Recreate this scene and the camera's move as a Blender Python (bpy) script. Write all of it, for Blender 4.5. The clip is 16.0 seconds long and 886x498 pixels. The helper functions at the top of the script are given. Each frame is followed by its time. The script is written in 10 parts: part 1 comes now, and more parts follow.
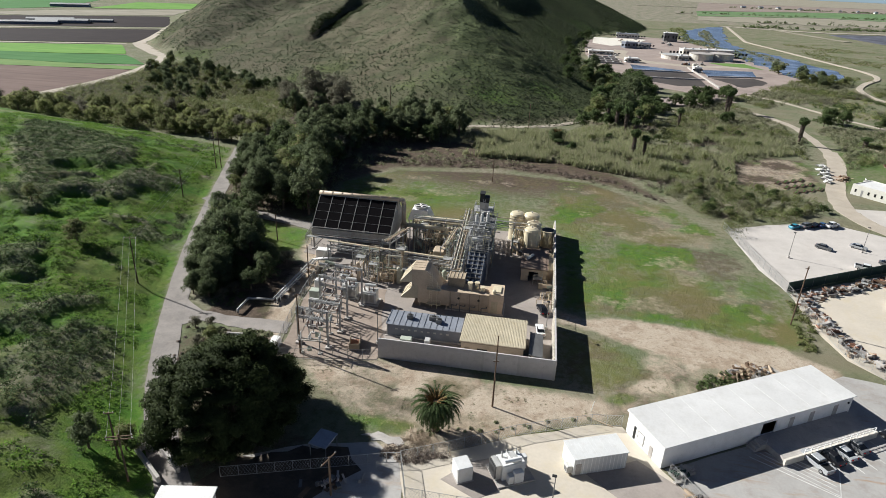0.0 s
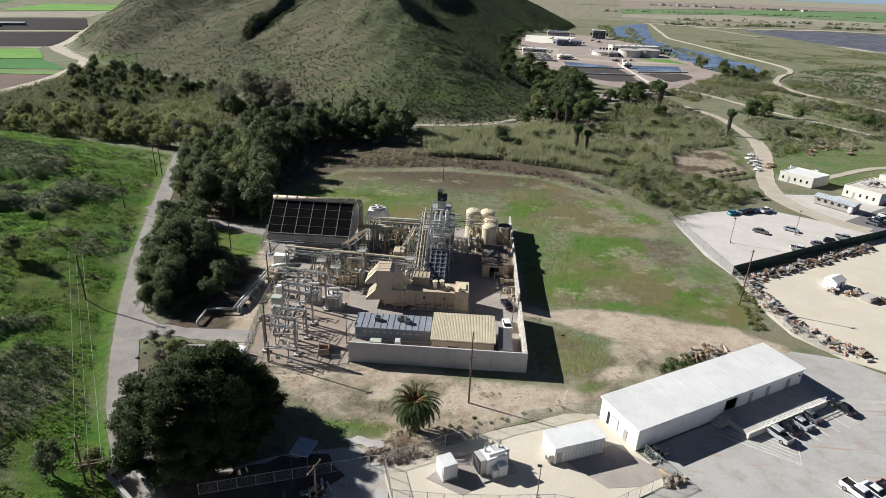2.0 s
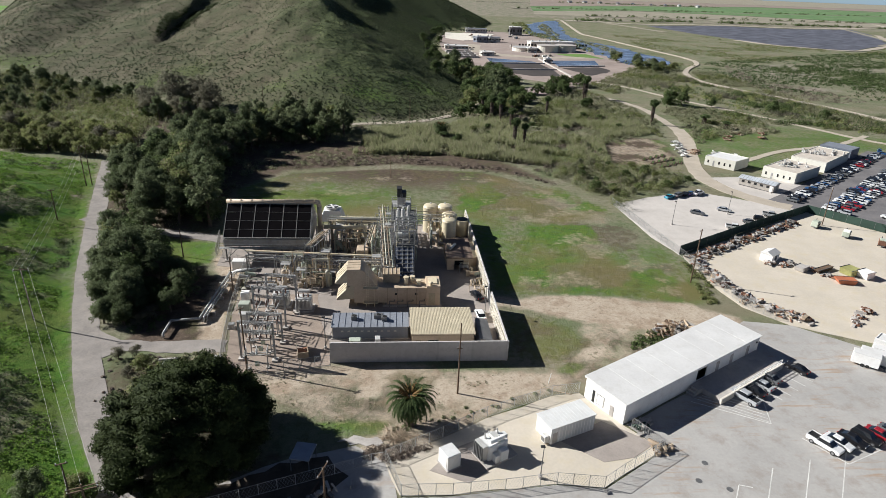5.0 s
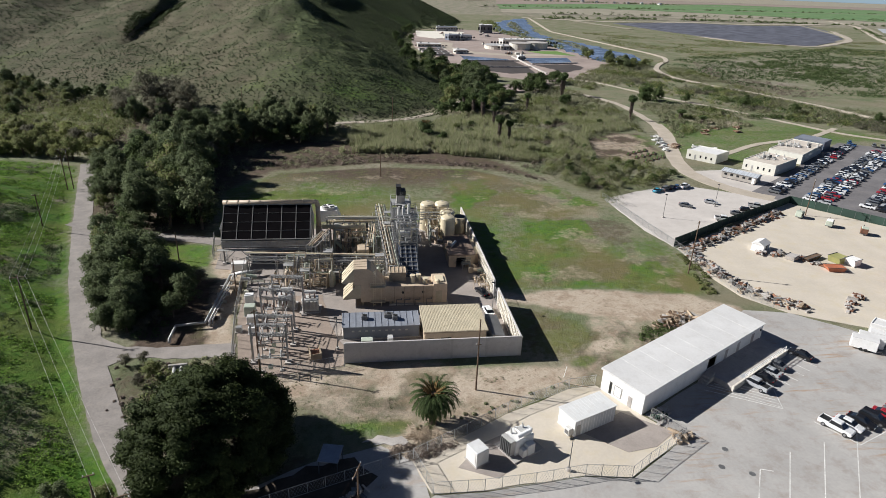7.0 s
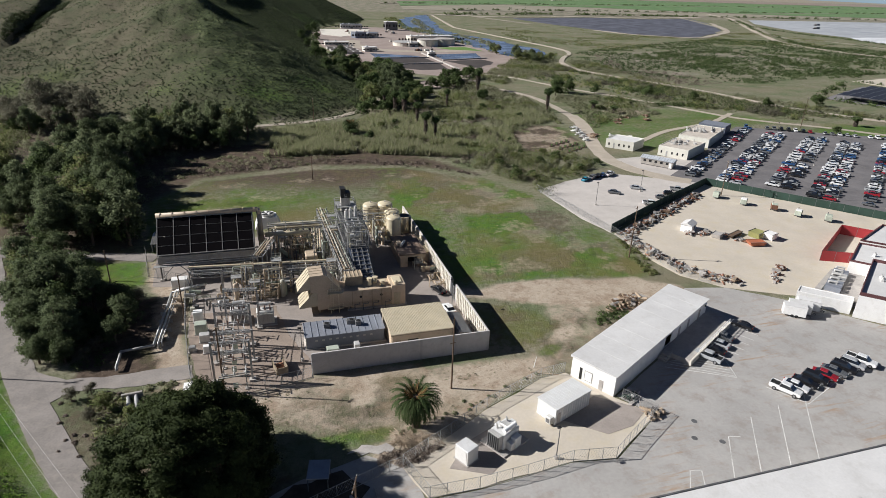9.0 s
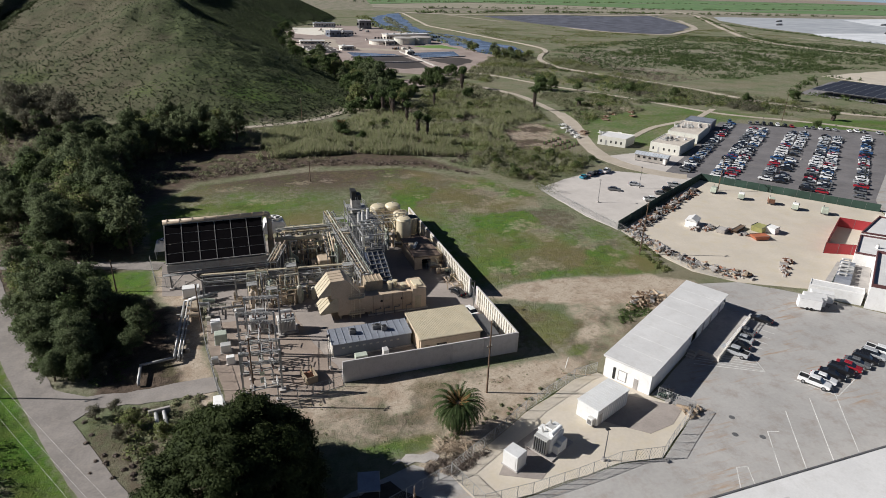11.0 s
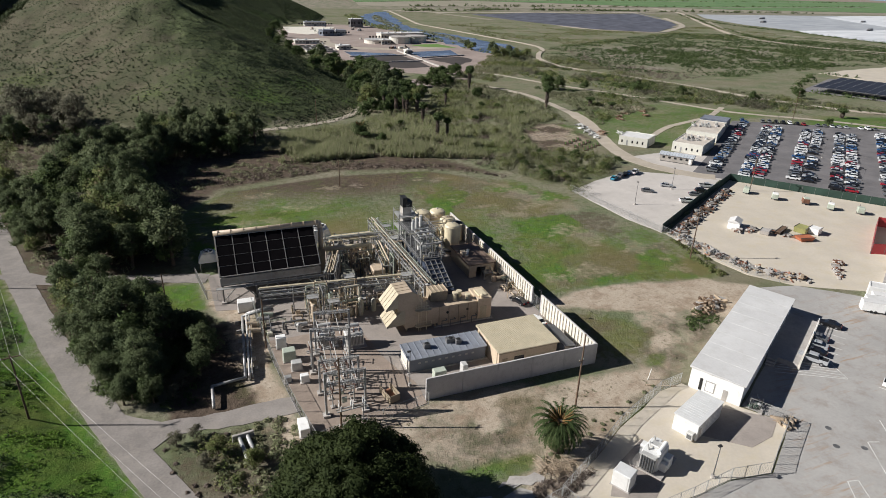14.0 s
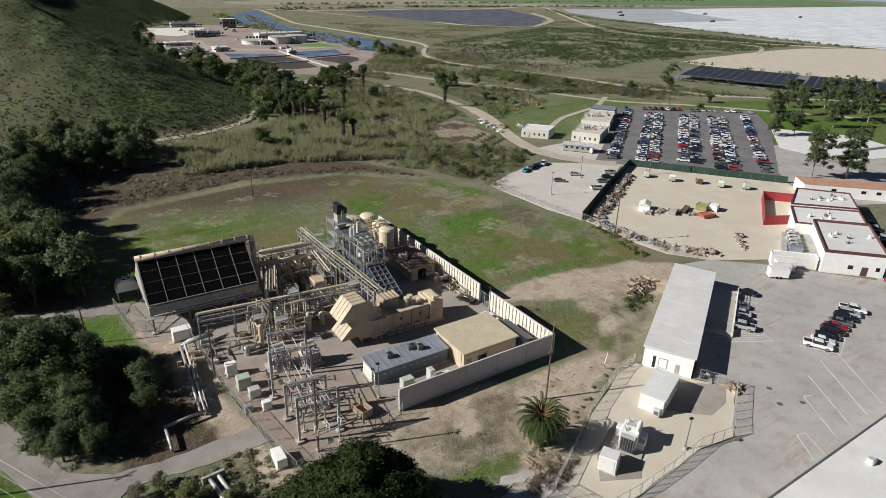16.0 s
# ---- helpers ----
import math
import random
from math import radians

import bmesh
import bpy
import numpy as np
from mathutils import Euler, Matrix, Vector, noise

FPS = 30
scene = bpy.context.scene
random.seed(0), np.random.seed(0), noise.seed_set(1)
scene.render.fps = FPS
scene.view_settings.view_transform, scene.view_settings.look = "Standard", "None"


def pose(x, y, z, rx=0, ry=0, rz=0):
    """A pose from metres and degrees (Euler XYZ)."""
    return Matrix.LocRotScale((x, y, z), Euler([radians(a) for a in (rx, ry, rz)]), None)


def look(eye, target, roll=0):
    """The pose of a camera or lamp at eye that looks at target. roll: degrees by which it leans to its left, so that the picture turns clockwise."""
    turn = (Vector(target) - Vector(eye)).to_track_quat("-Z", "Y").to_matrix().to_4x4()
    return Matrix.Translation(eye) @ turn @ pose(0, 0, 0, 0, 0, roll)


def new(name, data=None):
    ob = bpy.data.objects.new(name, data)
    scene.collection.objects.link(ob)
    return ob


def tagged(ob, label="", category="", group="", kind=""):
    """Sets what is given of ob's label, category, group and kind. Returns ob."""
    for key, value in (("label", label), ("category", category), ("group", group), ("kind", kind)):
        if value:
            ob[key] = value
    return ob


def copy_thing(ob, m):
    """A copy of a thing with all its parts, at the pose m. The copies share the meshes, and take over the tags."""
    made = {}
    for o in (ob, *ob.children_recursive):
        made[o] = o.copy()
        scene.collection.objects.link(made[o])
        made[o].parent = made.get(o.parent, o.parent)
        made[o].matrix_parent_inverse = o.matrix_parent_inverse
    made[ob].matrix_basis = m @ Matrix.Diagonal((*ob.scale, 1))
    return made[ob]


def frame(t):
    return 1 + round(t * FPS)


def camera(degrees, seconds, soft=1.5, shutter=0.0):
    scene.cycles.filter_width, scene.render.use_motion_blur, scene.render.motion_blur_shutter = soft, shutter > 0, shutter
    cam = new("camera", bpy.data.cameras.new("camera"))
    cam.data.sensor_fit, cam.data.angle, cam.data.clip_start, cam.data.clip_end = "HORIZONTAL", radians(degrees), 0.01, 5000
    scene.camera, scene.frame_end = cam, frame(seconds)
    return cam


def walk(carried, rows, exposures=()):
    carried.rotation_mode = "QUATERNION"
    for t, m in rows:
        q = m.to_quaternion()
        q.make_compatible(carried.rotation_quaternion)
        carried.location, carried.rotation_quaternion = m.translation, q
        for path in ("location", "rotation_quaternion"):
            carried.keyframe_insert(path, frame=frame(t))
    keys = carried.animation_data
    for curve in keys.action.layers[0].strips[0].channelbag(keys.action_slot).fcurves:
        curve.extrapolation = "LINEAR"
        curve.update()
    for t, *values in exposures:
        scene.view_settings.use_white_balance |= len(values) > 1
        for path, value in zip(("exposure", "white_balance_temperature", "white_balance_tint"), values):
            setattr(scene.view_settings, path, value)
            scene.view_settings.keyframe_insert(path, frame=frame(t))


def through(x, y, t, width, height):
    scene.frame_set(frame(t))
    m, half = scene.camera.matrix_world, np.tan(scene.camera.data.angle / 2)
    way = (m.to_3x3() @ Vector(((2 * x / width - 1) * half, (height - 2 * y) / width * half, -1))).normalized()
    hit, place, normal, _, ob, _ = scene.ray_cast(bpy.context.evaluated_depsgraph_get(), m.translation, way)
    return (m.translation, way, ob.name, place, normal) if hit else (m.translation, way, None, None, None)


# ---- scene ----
cam = camera(72.0, 16.0, 0.7)
METRES, EYE, TILT, LEAN, TURN = 72.23, 67.07, 0.0, 0.0, 8.6
ROWS = [
    (0.0, 0.0, 0.0, 0.0, 1.01, -24.3, -2.25),
    (0.5, -0.0151, -0.0007, 0.0001, -1.06, -24.26, -2.22),
    (1.0, -0.033, -0.001, -0.0006, -3.33, -24.2, -2.17),
    (1.5, -0.0516, -0.0008, -0.0011, -4.53, -24.15, -2.19),
    (2.0, -0.0702, -0.0003, -0.0022, -5.2, -24.12, -2.19),
    (2.5, -0.0901, 0.0007, -0.0037, -5.62, -24.11, -2.18),
    (3.0, -0.1116, 0.0018, -0.0055, -5.94, -24.11, -2.19),
    (3.5, -0.134, 0.0028, -0.0076, -6.77, -24.09, -2.18),
    (4.0, -0.1559, 0.0041, -0.0097, -8.87, -24.03, -2.14),
    (4.5, -0.1802, 0.0056, -0.0122, -11.24, -23.98, -2.12),
    (5.0, -0.2053, 0.0074, -0.0148, -13.01, -23.95, -2.12),
    (7.5, -0.3379, 0.0479, -0.0256, -17.7, -23.96, -2.03),
    (8.0, -0.3658, 0.0614, -0.0268, -20.14, -23.93, -1.97),
    (8.5, -0.395, 0.0772, -0.0278, -22.96, -23.91, -1.91),
    (11.0, -0.5415, 0.1837, -0.0345, -28.14, -23.97, -1.81),
    (11.5, -0.5717, 0.2103, -0.035, -28.2, -24.01, -1.8),
    (12.0, -0.6014, 0.2373, -0.0358, -28.28, -24.04, -1.79),
    (12.5, -0.6313, 0.2647, -0.0359, -28.43, -24.06, -1.79),
    (13.0, -0.6609, 0.2931, -0.0354, -28.81, -24.07, -1.78),
    (13.5, -0.6902, 0.3217, -0.0346, -29.34, -24.08, -1.77),
    (14.0, -0.7198, 0.3506, -0.0339, -29.99, -24.1, -1.76),
    (14.5, -0.7489, 0.3791, -0.0331, -31.86, -24.09, -1.72),
    (15.0, -0.7767, 0.4076, -0.0333, -35.17, -24.06, -1.67),
    (15.5, -0.8055, 0.4377, -0.0338, -39.35, -24.02, -1.6),
    (16.0, -0.8344, 0.4688, -0.0345, -41.41, -24.0, -1.58),
]
walk(cam, [(t, pose(0, 0, EYE, TILT, LEAN, TURN) @ pose(METRES * x, METRES * y, METRES * z, 90 + pitch, roll, yaw)) for t, x, y, z, yaw, pitch, roll in ROWS],
     [(0.0, 0.75, 6350, 8), (5.0, 0.69, 6350, 9), (8.5, 0.49, 6350, 11), (11.0, 0.34, 6400, 11), (14.5, 0.43, 6450, 10), (16.0, 0.31, 6500, 9)])

# ---- sky, sun, exposure ----
SUN_EL, SUN_AZ = 30.5, -71.0  # degrees; azimuth clockwise from +y
world = bpy.data.worlds.new("sky")
world.use_nodes = True
scene.world = world
wn = world.node_tree
sky = wn.nodes.new("ShaderNodeTexSky")
sky.sky_type, sky.sun_disc = "NISHITA", False
sky.sun_elevation, sky.sun_rotation = radians(SUN_EL), radians(SUN_AZ)
sky.air_density, sky.dust_density = 0.30, 0.1
wn.links.new(sky.outputs[0], wn.nodes["Background"].inputs[0])
wn.nodes["Background"].inputs[1].default_value = 0.05
lamp = bpy.data.lights.new("sun", "SUN")
lamp.energy, lamp.angle, lamp.color = 5.0, radians(0.55), (1.0, 0.975, 0.935)
sun = new("sun", lamp)
sx, sy = math.sin(radians(SUN_AZ)), math.cos(radians(SUN_AZ))
ce, se = math.cos(radians(SUN_EL)), math.sin(radians(SUN_EL))
sun.matrix_world = look((300 * sx * ce, 300 * sy * ce, 300 * se), (0, 0, 0))

# ---- node materials ----
MATS = {}


def nd(nt, kind, *links, **props):
    """A node; links are (input, socket or value)."""
    n = nt.nodes.new(kind)
    for k, v in props.items():
        if k == "op":
            n.operation = v
        elif k == "blend":
            n.blend_type = v
        elif k == "dtype":
            n.data_type = v
        elif k == "attr":
            n.attribute_name = v
    for i, v in links:
        if isinstance(v, bpy.types.NodeSocket):
            nt.links.new(v, n.inputs[i])
        else:
            n.inputs[i].default_value = v
    return n


def rgb(c):
    return (*c, 1.0)


def mixc(nt, f, a, b, blend="MIX"):
    n = nt.nodes.new("ShaderNodeMixRGB")
    n.blend_type = blend
    for i, v in ((0, f), (1, a), (2, b)):
        if isinstance(v, bpy.types.NodeSocket):
            nt.links.new(v, n.inputs[i])
        else:
            n.inputs[i].default_value = rgb(v) if isinstance(v, tuple) and len(v) == 3 else v
    return n.outputs[0]


def maths(nt, op, a, b=0.0):
    return nd(nt, "ShaderNodeMath", (0, a), (1, b), op=op).outputs[0]


def fine_noise(nt, vec, scale, detail=3.0, rough=0.6):
    return nd(nt, "ShaderNodeTexNoise", ("Vector", vec), ("Scale", scale), ("Detail", detail), ("Roughness", rough)).outputs[0]


def span(nt, v, lo, hi, a=0.0, b=1.0):
    return nd(nt, "ShaderNodeMapRange", (0, v), (1, lo), (2, hi), (3, a), (4, b)).outputs[0]


def world_pos(nt):
    return nt.nodes.new("ShaderNodeNewGeometry").outputs["Position"]


def blank(name):
    m = bpy.data.materials.new(name)
    m.use_nodes = True
    nt = m.node_tree
    return m, nt, nt.nodes["Principled BSDF"]


def bump(nt, bsdf, h, strength, dist):
    b = nd(nt, "ShaderNodeBump", ("Strength", strength), ("Distance", dist), ("Height", h))
    nt.links.new(b.outputs[0], bsdf.inputs["Normal"])


def surf(name, col, rough=0.6, metal=0.0, var=0.18, scale=1.0, stain=None, stain_amount=0.4, relief=0.0, each=0.08, spec=0.4, streak=None):
    """A plain surface with grain, blotches, stains and a little difference from object to object."""
    if name in MATS:
        return MATS[name]
    m, nt, b = blank(name)
    p = world_pos(nt)
    big, small = fine_noise(nt, p, 0.35 * scale, 4), fine_noise(nt, p, 6.0 * scale, 4)
    v = maths(nt, "ADD", span(nt, big, 0.3, 0.7, 1 - var, 1 + var), span(nt, small, 0.3, 0.7, -var * 0.6, var * 0.6))
    rnd = nt.nodes.new("ShaderNodeObjectInfo").outputs["Random"]
    v = maths(nt, "ADD", v, span(nt, rnd, 0, 1, -each, each))
    c = mixc(nt, 1.0, col, nd(nt, "ShaderNodeCombineColor", (0, v), (1, v), (2, v)).outputs[0], "MULTIPLY")
    if stain:
        s = span(nt, fine_noise(nt, p, 0.9 * scale, 6, 0.7), 0.5, 0.68, 0, stain_amount)
        c = mixc(nt, s, c, stain)
    if streak:
        rot = nd(nt, "ShaderNodeMapping", ("Vector", p), ("Rotation", (0, 0, radians(-40))), ("Scale", (0.08, 0.7, 1)))
        s = maths(nt, "MULTIPLY", span(nt, fine_noise(nt, rot.outputs[0], 1.0, 5, 0.7), 0.52, 0.66, 0, 0.8), span(nt, fine_noise(nt, p, 0.06, 3), 0.5, 0.6))
        c = mixc(nt, s, c, streak)
    nt.links.new(c, b.inputs["Base Color"])
    nt.links.new(span(nt, small, 0.3, 0.7, max(0.05, rough - 0.08), min(1, rough + 0.08)), b.inputs["Roughness"])
    b.inputs["Metallic"].default_value = metal
    b.inputs["Specular IOR Level"].default_value = spec
    if relief:
        bump(nt, b, small, 0.6, relief)
    MATS[name] = m
    return m


def leaf_mat(name, a, b_, dry=None, through=0.25):
    """Leaves: each leaf its own shade, some light passing through."""
    m, nt, b = blank(name)
    isl = nt.nodes.new("ShaderNodeNewGeometry").outputs["Random Per Island"]
    rnd = nt.nodes.new("ShaderNodeObjectInfo").outputs["Random"]
    p = world_pos(nt)
    f = maths(nt, "ADD", maths(nt, "MULTIPLY", isl, 0.55), span(nt, fine_noise(nt, p, 0.25, 3), 0.3, 0.7, -0.1, 0.5))
    c = mixc(nt, f, a, b_)
    c = mixc(nt, span(nt, rnd, 0, 1, 0, 0.35), c, tuple(0.6 * x for x in b_))
    if dry:
        c = mixc(nt, span(nt, isl, 0.78, 0.9, 0, 0.8), c, dry)
    nt.links.new(c, b.inputs["Base Color"])
    b.inputs["Roughness"].default_value = 0.75
    b.inputs["Specular IOR Level"].default_value = 0.12
    tr = nd(nt, "ShaderNodeBsdfTranslucent", (0, c))
    mx = nd(nt, "ShaderNodeMixShader", (0, through), (1, b.outputs[0]), (2, tr.outputs[0]))
    nt.links.new(mx.outputs[0], nt.nodes["Material Output"].inputs[0])
    MATS[name] = m
    return m


def glass(name, col, rough=0.08):
    m, nt, b = blank(name)
    b.inputs["Base Color"].default_value = rgb(col)
    b.inputs["Roughness"].default_value = rough
    b.inputs["Specular IOR Level"].default_value = 0.7
    MATS[name] = m
    return m


pipe_green = surf("grey_green_pipe_paint", (0.36, 0.40, 0.32), 0.55, var=0.15, stain=(0.26, 0.21, 0.15), stain_amount=0.3)
tan_paint = surf("tan_paint", (0.53, 0.425, 0.31), 0.55, var=0.1, stain=(0.25, 0.17, 0.09), stain_amount=0.25)
tan_dark = surf("tan_weathered", (0.33, 0.27, 0.19), 0.65, var=0.2, stain=(0.16, 0.1, 0.06))
tan_roof = surf("tan_roof_metal", (0.48, 0.42, 0.30), 0.5, var=0.12, stain=(0.3, 0.22, 0.12), stain_amount=0.3)
cream = surf("cream_tank_paint", (0.62, 0.54, 0.38), 0.5, var=0.08, stain=(0.35, 0.26, 0.16), stain_amount=0.25)
concrete = surf("concrete", (0.42, 0.39, 0.36), 0.85, var=0.15, stain=(0.24, 0.22, 0.2), relief=0.01)
wall_paint = surf("painted_precast", (0.50, 0.48, 0.47), 0.8, var=0.09, stain=(0.3, 0.28, 0.26), stain_amount=0.35)
wall_light = surf("whitewashed_block", (0.66, 0.62, 0.54), 0.8, var=0.1, stain=(0.4, 0.34, 0.27), stain_amount=0.3)
steel = surf("galvanised_steel", (0.40, 0.40, 0.39), 0.5, 0.3, var=0.2, stain=(0.25, 0.2, 0.15))
steel_dark = surf("weathered_grey_steel", (0.17, 0.17, 0.17), 0.55, 0.4, var=0.25)
alu = surf("aluminium_cladding", (0.58, 0.57, 0.54), 0.5, 0.25, var=0.15)
dull_steel = surf("dull_grey_steel", (0.27, 0.265, 0.25), 0.6, 0.2, var=0.25, stain=(0.15, 0.12, 0.09))
dusty_clad = surf("dusty_cladding", (0.40, 0.37, 0.33), 0.6, 0.1, var=0.2, stain=(0.24, 0.2, 0.16), stain_amount=0.5)
pipe_paint = surf("pale_pipe_paint", (0.46, 0.45, 0.37), 0.5, var=0.15, stain=(0.28, 0.22, 0.15), stain_amount=0.3)
boiler_blue = surf("dark_blue_steel", (0.06, 0.075, 0.11), 0.55, 0.2, var=0.25)
blue_grey = surf("blue_grey_cladding", (0.17, 0.19, 0.23), 0.5, 0.2, var=0.12)
roof_grey = surf("grey_standing_seam_roof", (0.30, 0.32, 0.36), 0.45, 0.3, var=0.12, stain=(0.2, 0.19, 0.18))
dark_screen = surf("black_cooling_screen", (0.006, 0.005, 0.006), 0.9, var=0.3, spec=0.05)
black_metal = surf("black_metal", (0.02, 0.02, 0.02), 0.6, var=0.2)
pale_paint = surf("pale_grey_paint", (0.68, 0.68, 0.665), 0.55, var=0.07, stain=(0.48, 0.45, 0.4), stain_amount=0.3)
white_paint = surf("white_paint", (0.82, 0.81, 0.78), 0.55, var=0.05, stain=(0.5, 0.46, 0.4), stain_amount=0.25)
white_roof = surf("white_coated_roof", (0.68, 0.67, 0.65), 0.6, var=0.07, scale=0.5, stain=(0.5, 0.48, 0.44), stain_amount=0.35)
cream_wall = surf("cream_wall_paint", (0.68, 0.66, 0.58), 0.7, var=0.06, stain=(0.45, 0.4, 0.32), stain_amount=0.25)
brown_roof = surf("brown_flat_roof", (0.17, 0.12, 0.09), 0.8, var=0.25, stain=(0.3, 0.25, 0.2))
red_board = surf("red_hoarding", (0.30, 0.025, 0.03), 0.6, var=0.1)
green_screen = surf("dark_green_mesh_screen", (0.03, 0.06, 0.045), 0.8, var=0.2)
maroon = surf("maroon_roof_edge", (0.12, 0.05, 0.05), 0.6, var=0.1)
terracotta = surf("terracotta_roof", (0.42, 0.24, 0.16), 0.8, var=0.15, stain=(0.3, 0.18, 0.12))
timber = surf("weathered_timber", (0.13, 0.085, 0.055), 0.85, var=0.3, scale=2)
pale_wood = surf("pale_dead_branches", (0.36, 0.28, 0.2), 0.9, var=0.25)
bark = surf("grey_brown_bark", (0.12, 0.09, 0.065), 0.9, var=0.3, scale=2)
rust = surf("rusted_scrap_metal", (0.22, 0.11, 0.07), 0.8, 0.2, var=0.4, each=0.4)
scrap_grey = surf("grey_scrap", (0.3, 0.28, 0.26), 0.7, 0.2, var=0.35, each=0.5)
light_green = surf("pale_green_machine_paint", (0.42, 0.46, 0.38), 0.6, var=0.15)
tyre = surf("black_rubber", (0.025, 0.025, 0.025), 0.85, var=0.2)
rim = surf("grey_alloy", (0.4, 0.4, 0.41), 0.35, 0.8, var=0.1)
pale_sheet = surf("pale_blue_grey_sheet", (0.52, 0.55, 0.58), 0.5, 0.1, var=0.1, stain=(0.35, 0.34, 0.32))
tan_flat_roof = surf("dusty_flat_roof", (0.56, 0.50, 0.43), 0.85, var=0.15, stain=(0.38, 0.33, 0.28))
crop_row = surf("green_vegetable_rows", (0.07, 0.14, 0.03), 0.9, var=0.3)
line_paint = surf("worn_white_line_paint", (0.62, 0.61, 0.58), 0.8, var=0.2, stain=(0.3, 0.29, 0.27), stain_amount=0.6)
porcelain = surf("brown_porcelain", (0.16, 0.1, 0.08), 0.3, var=0.1)
window_dark = glass("dark_window_glass", (0.012, 0.014, 0.017))
asphalt = surf("old_pale_asphalt", (0.37, 0.355, 0.335), 0.9, var=0.11, scale=0.3, stain=(0.25, 0.205, 0.17), stain_amount=0.5, relief=0.004, streak=(0.34, 0.22, 0.13))
asphalt_dark = surf("dark_asphalt", (0.172, 0.163, 0.165), 0.9, var=0.2, scale=0.3, stain=(0.22, 0.20, 0.19), stain_amount=0.6, relief=0.004)
road_grey = surf("worn_road_asphalt", (0.25, 0.225, 0.205), 0.9, var=0.2, scale=0.5, stain=(0.34, 0.30, 0.26), stain_amount=0.5, relief=0.004)
gravel_lot = surf("pale_gravel", (0.52, 0.48, 0.44), 0.95, var=0.08, scale=0.4, stain=(0.42, 0.38, 0.33), relief=0.01)
sand_lot = surf("pale_sand", (0.51, 0.455, 0.375), 0.95, var=0.08, scale=0.3, stain=(0.53, 0.45, 0.30), stain_amount=0.5, relief=0.01)
plant_paving = surf("plant_concrete_paving", (0.32, 0.28, 0.25), 0.9, var=0.12, scale=0.5, stain=(0.2, 0.18, 0.16), relief=0.004)
# dark brown for the fig's painted shade and for garden soil
shade_and_soil = surf("shade_and_soil_brown", (0.075, 0.058, 0.042), 0.95, var=0.3, scale=0.9, stain=(0.14, 0.11, 0.08), relief=0.02)
brown_gravel = surf("brown_gravel", (0.27, 0.215, 0.175), 0.95, var=0.14, scale=0.8, stain=(0.4, 0.34, 0.27), relief=0.01)
dust_track = surf("pale_dirt_track", (0.42, 0.365, 0.295), 0.95, var=0.12, scale=0.5, stain=(0.36, 0.3, 0.22), relief=0.01)
mauve_dirt = surf("pinkish_bare_yard", (0.30, 0.24, 0.21), 0.95, var=0.2, scale=0.1, stain=(0.42, 0.37, 0.33), relief=0.01)


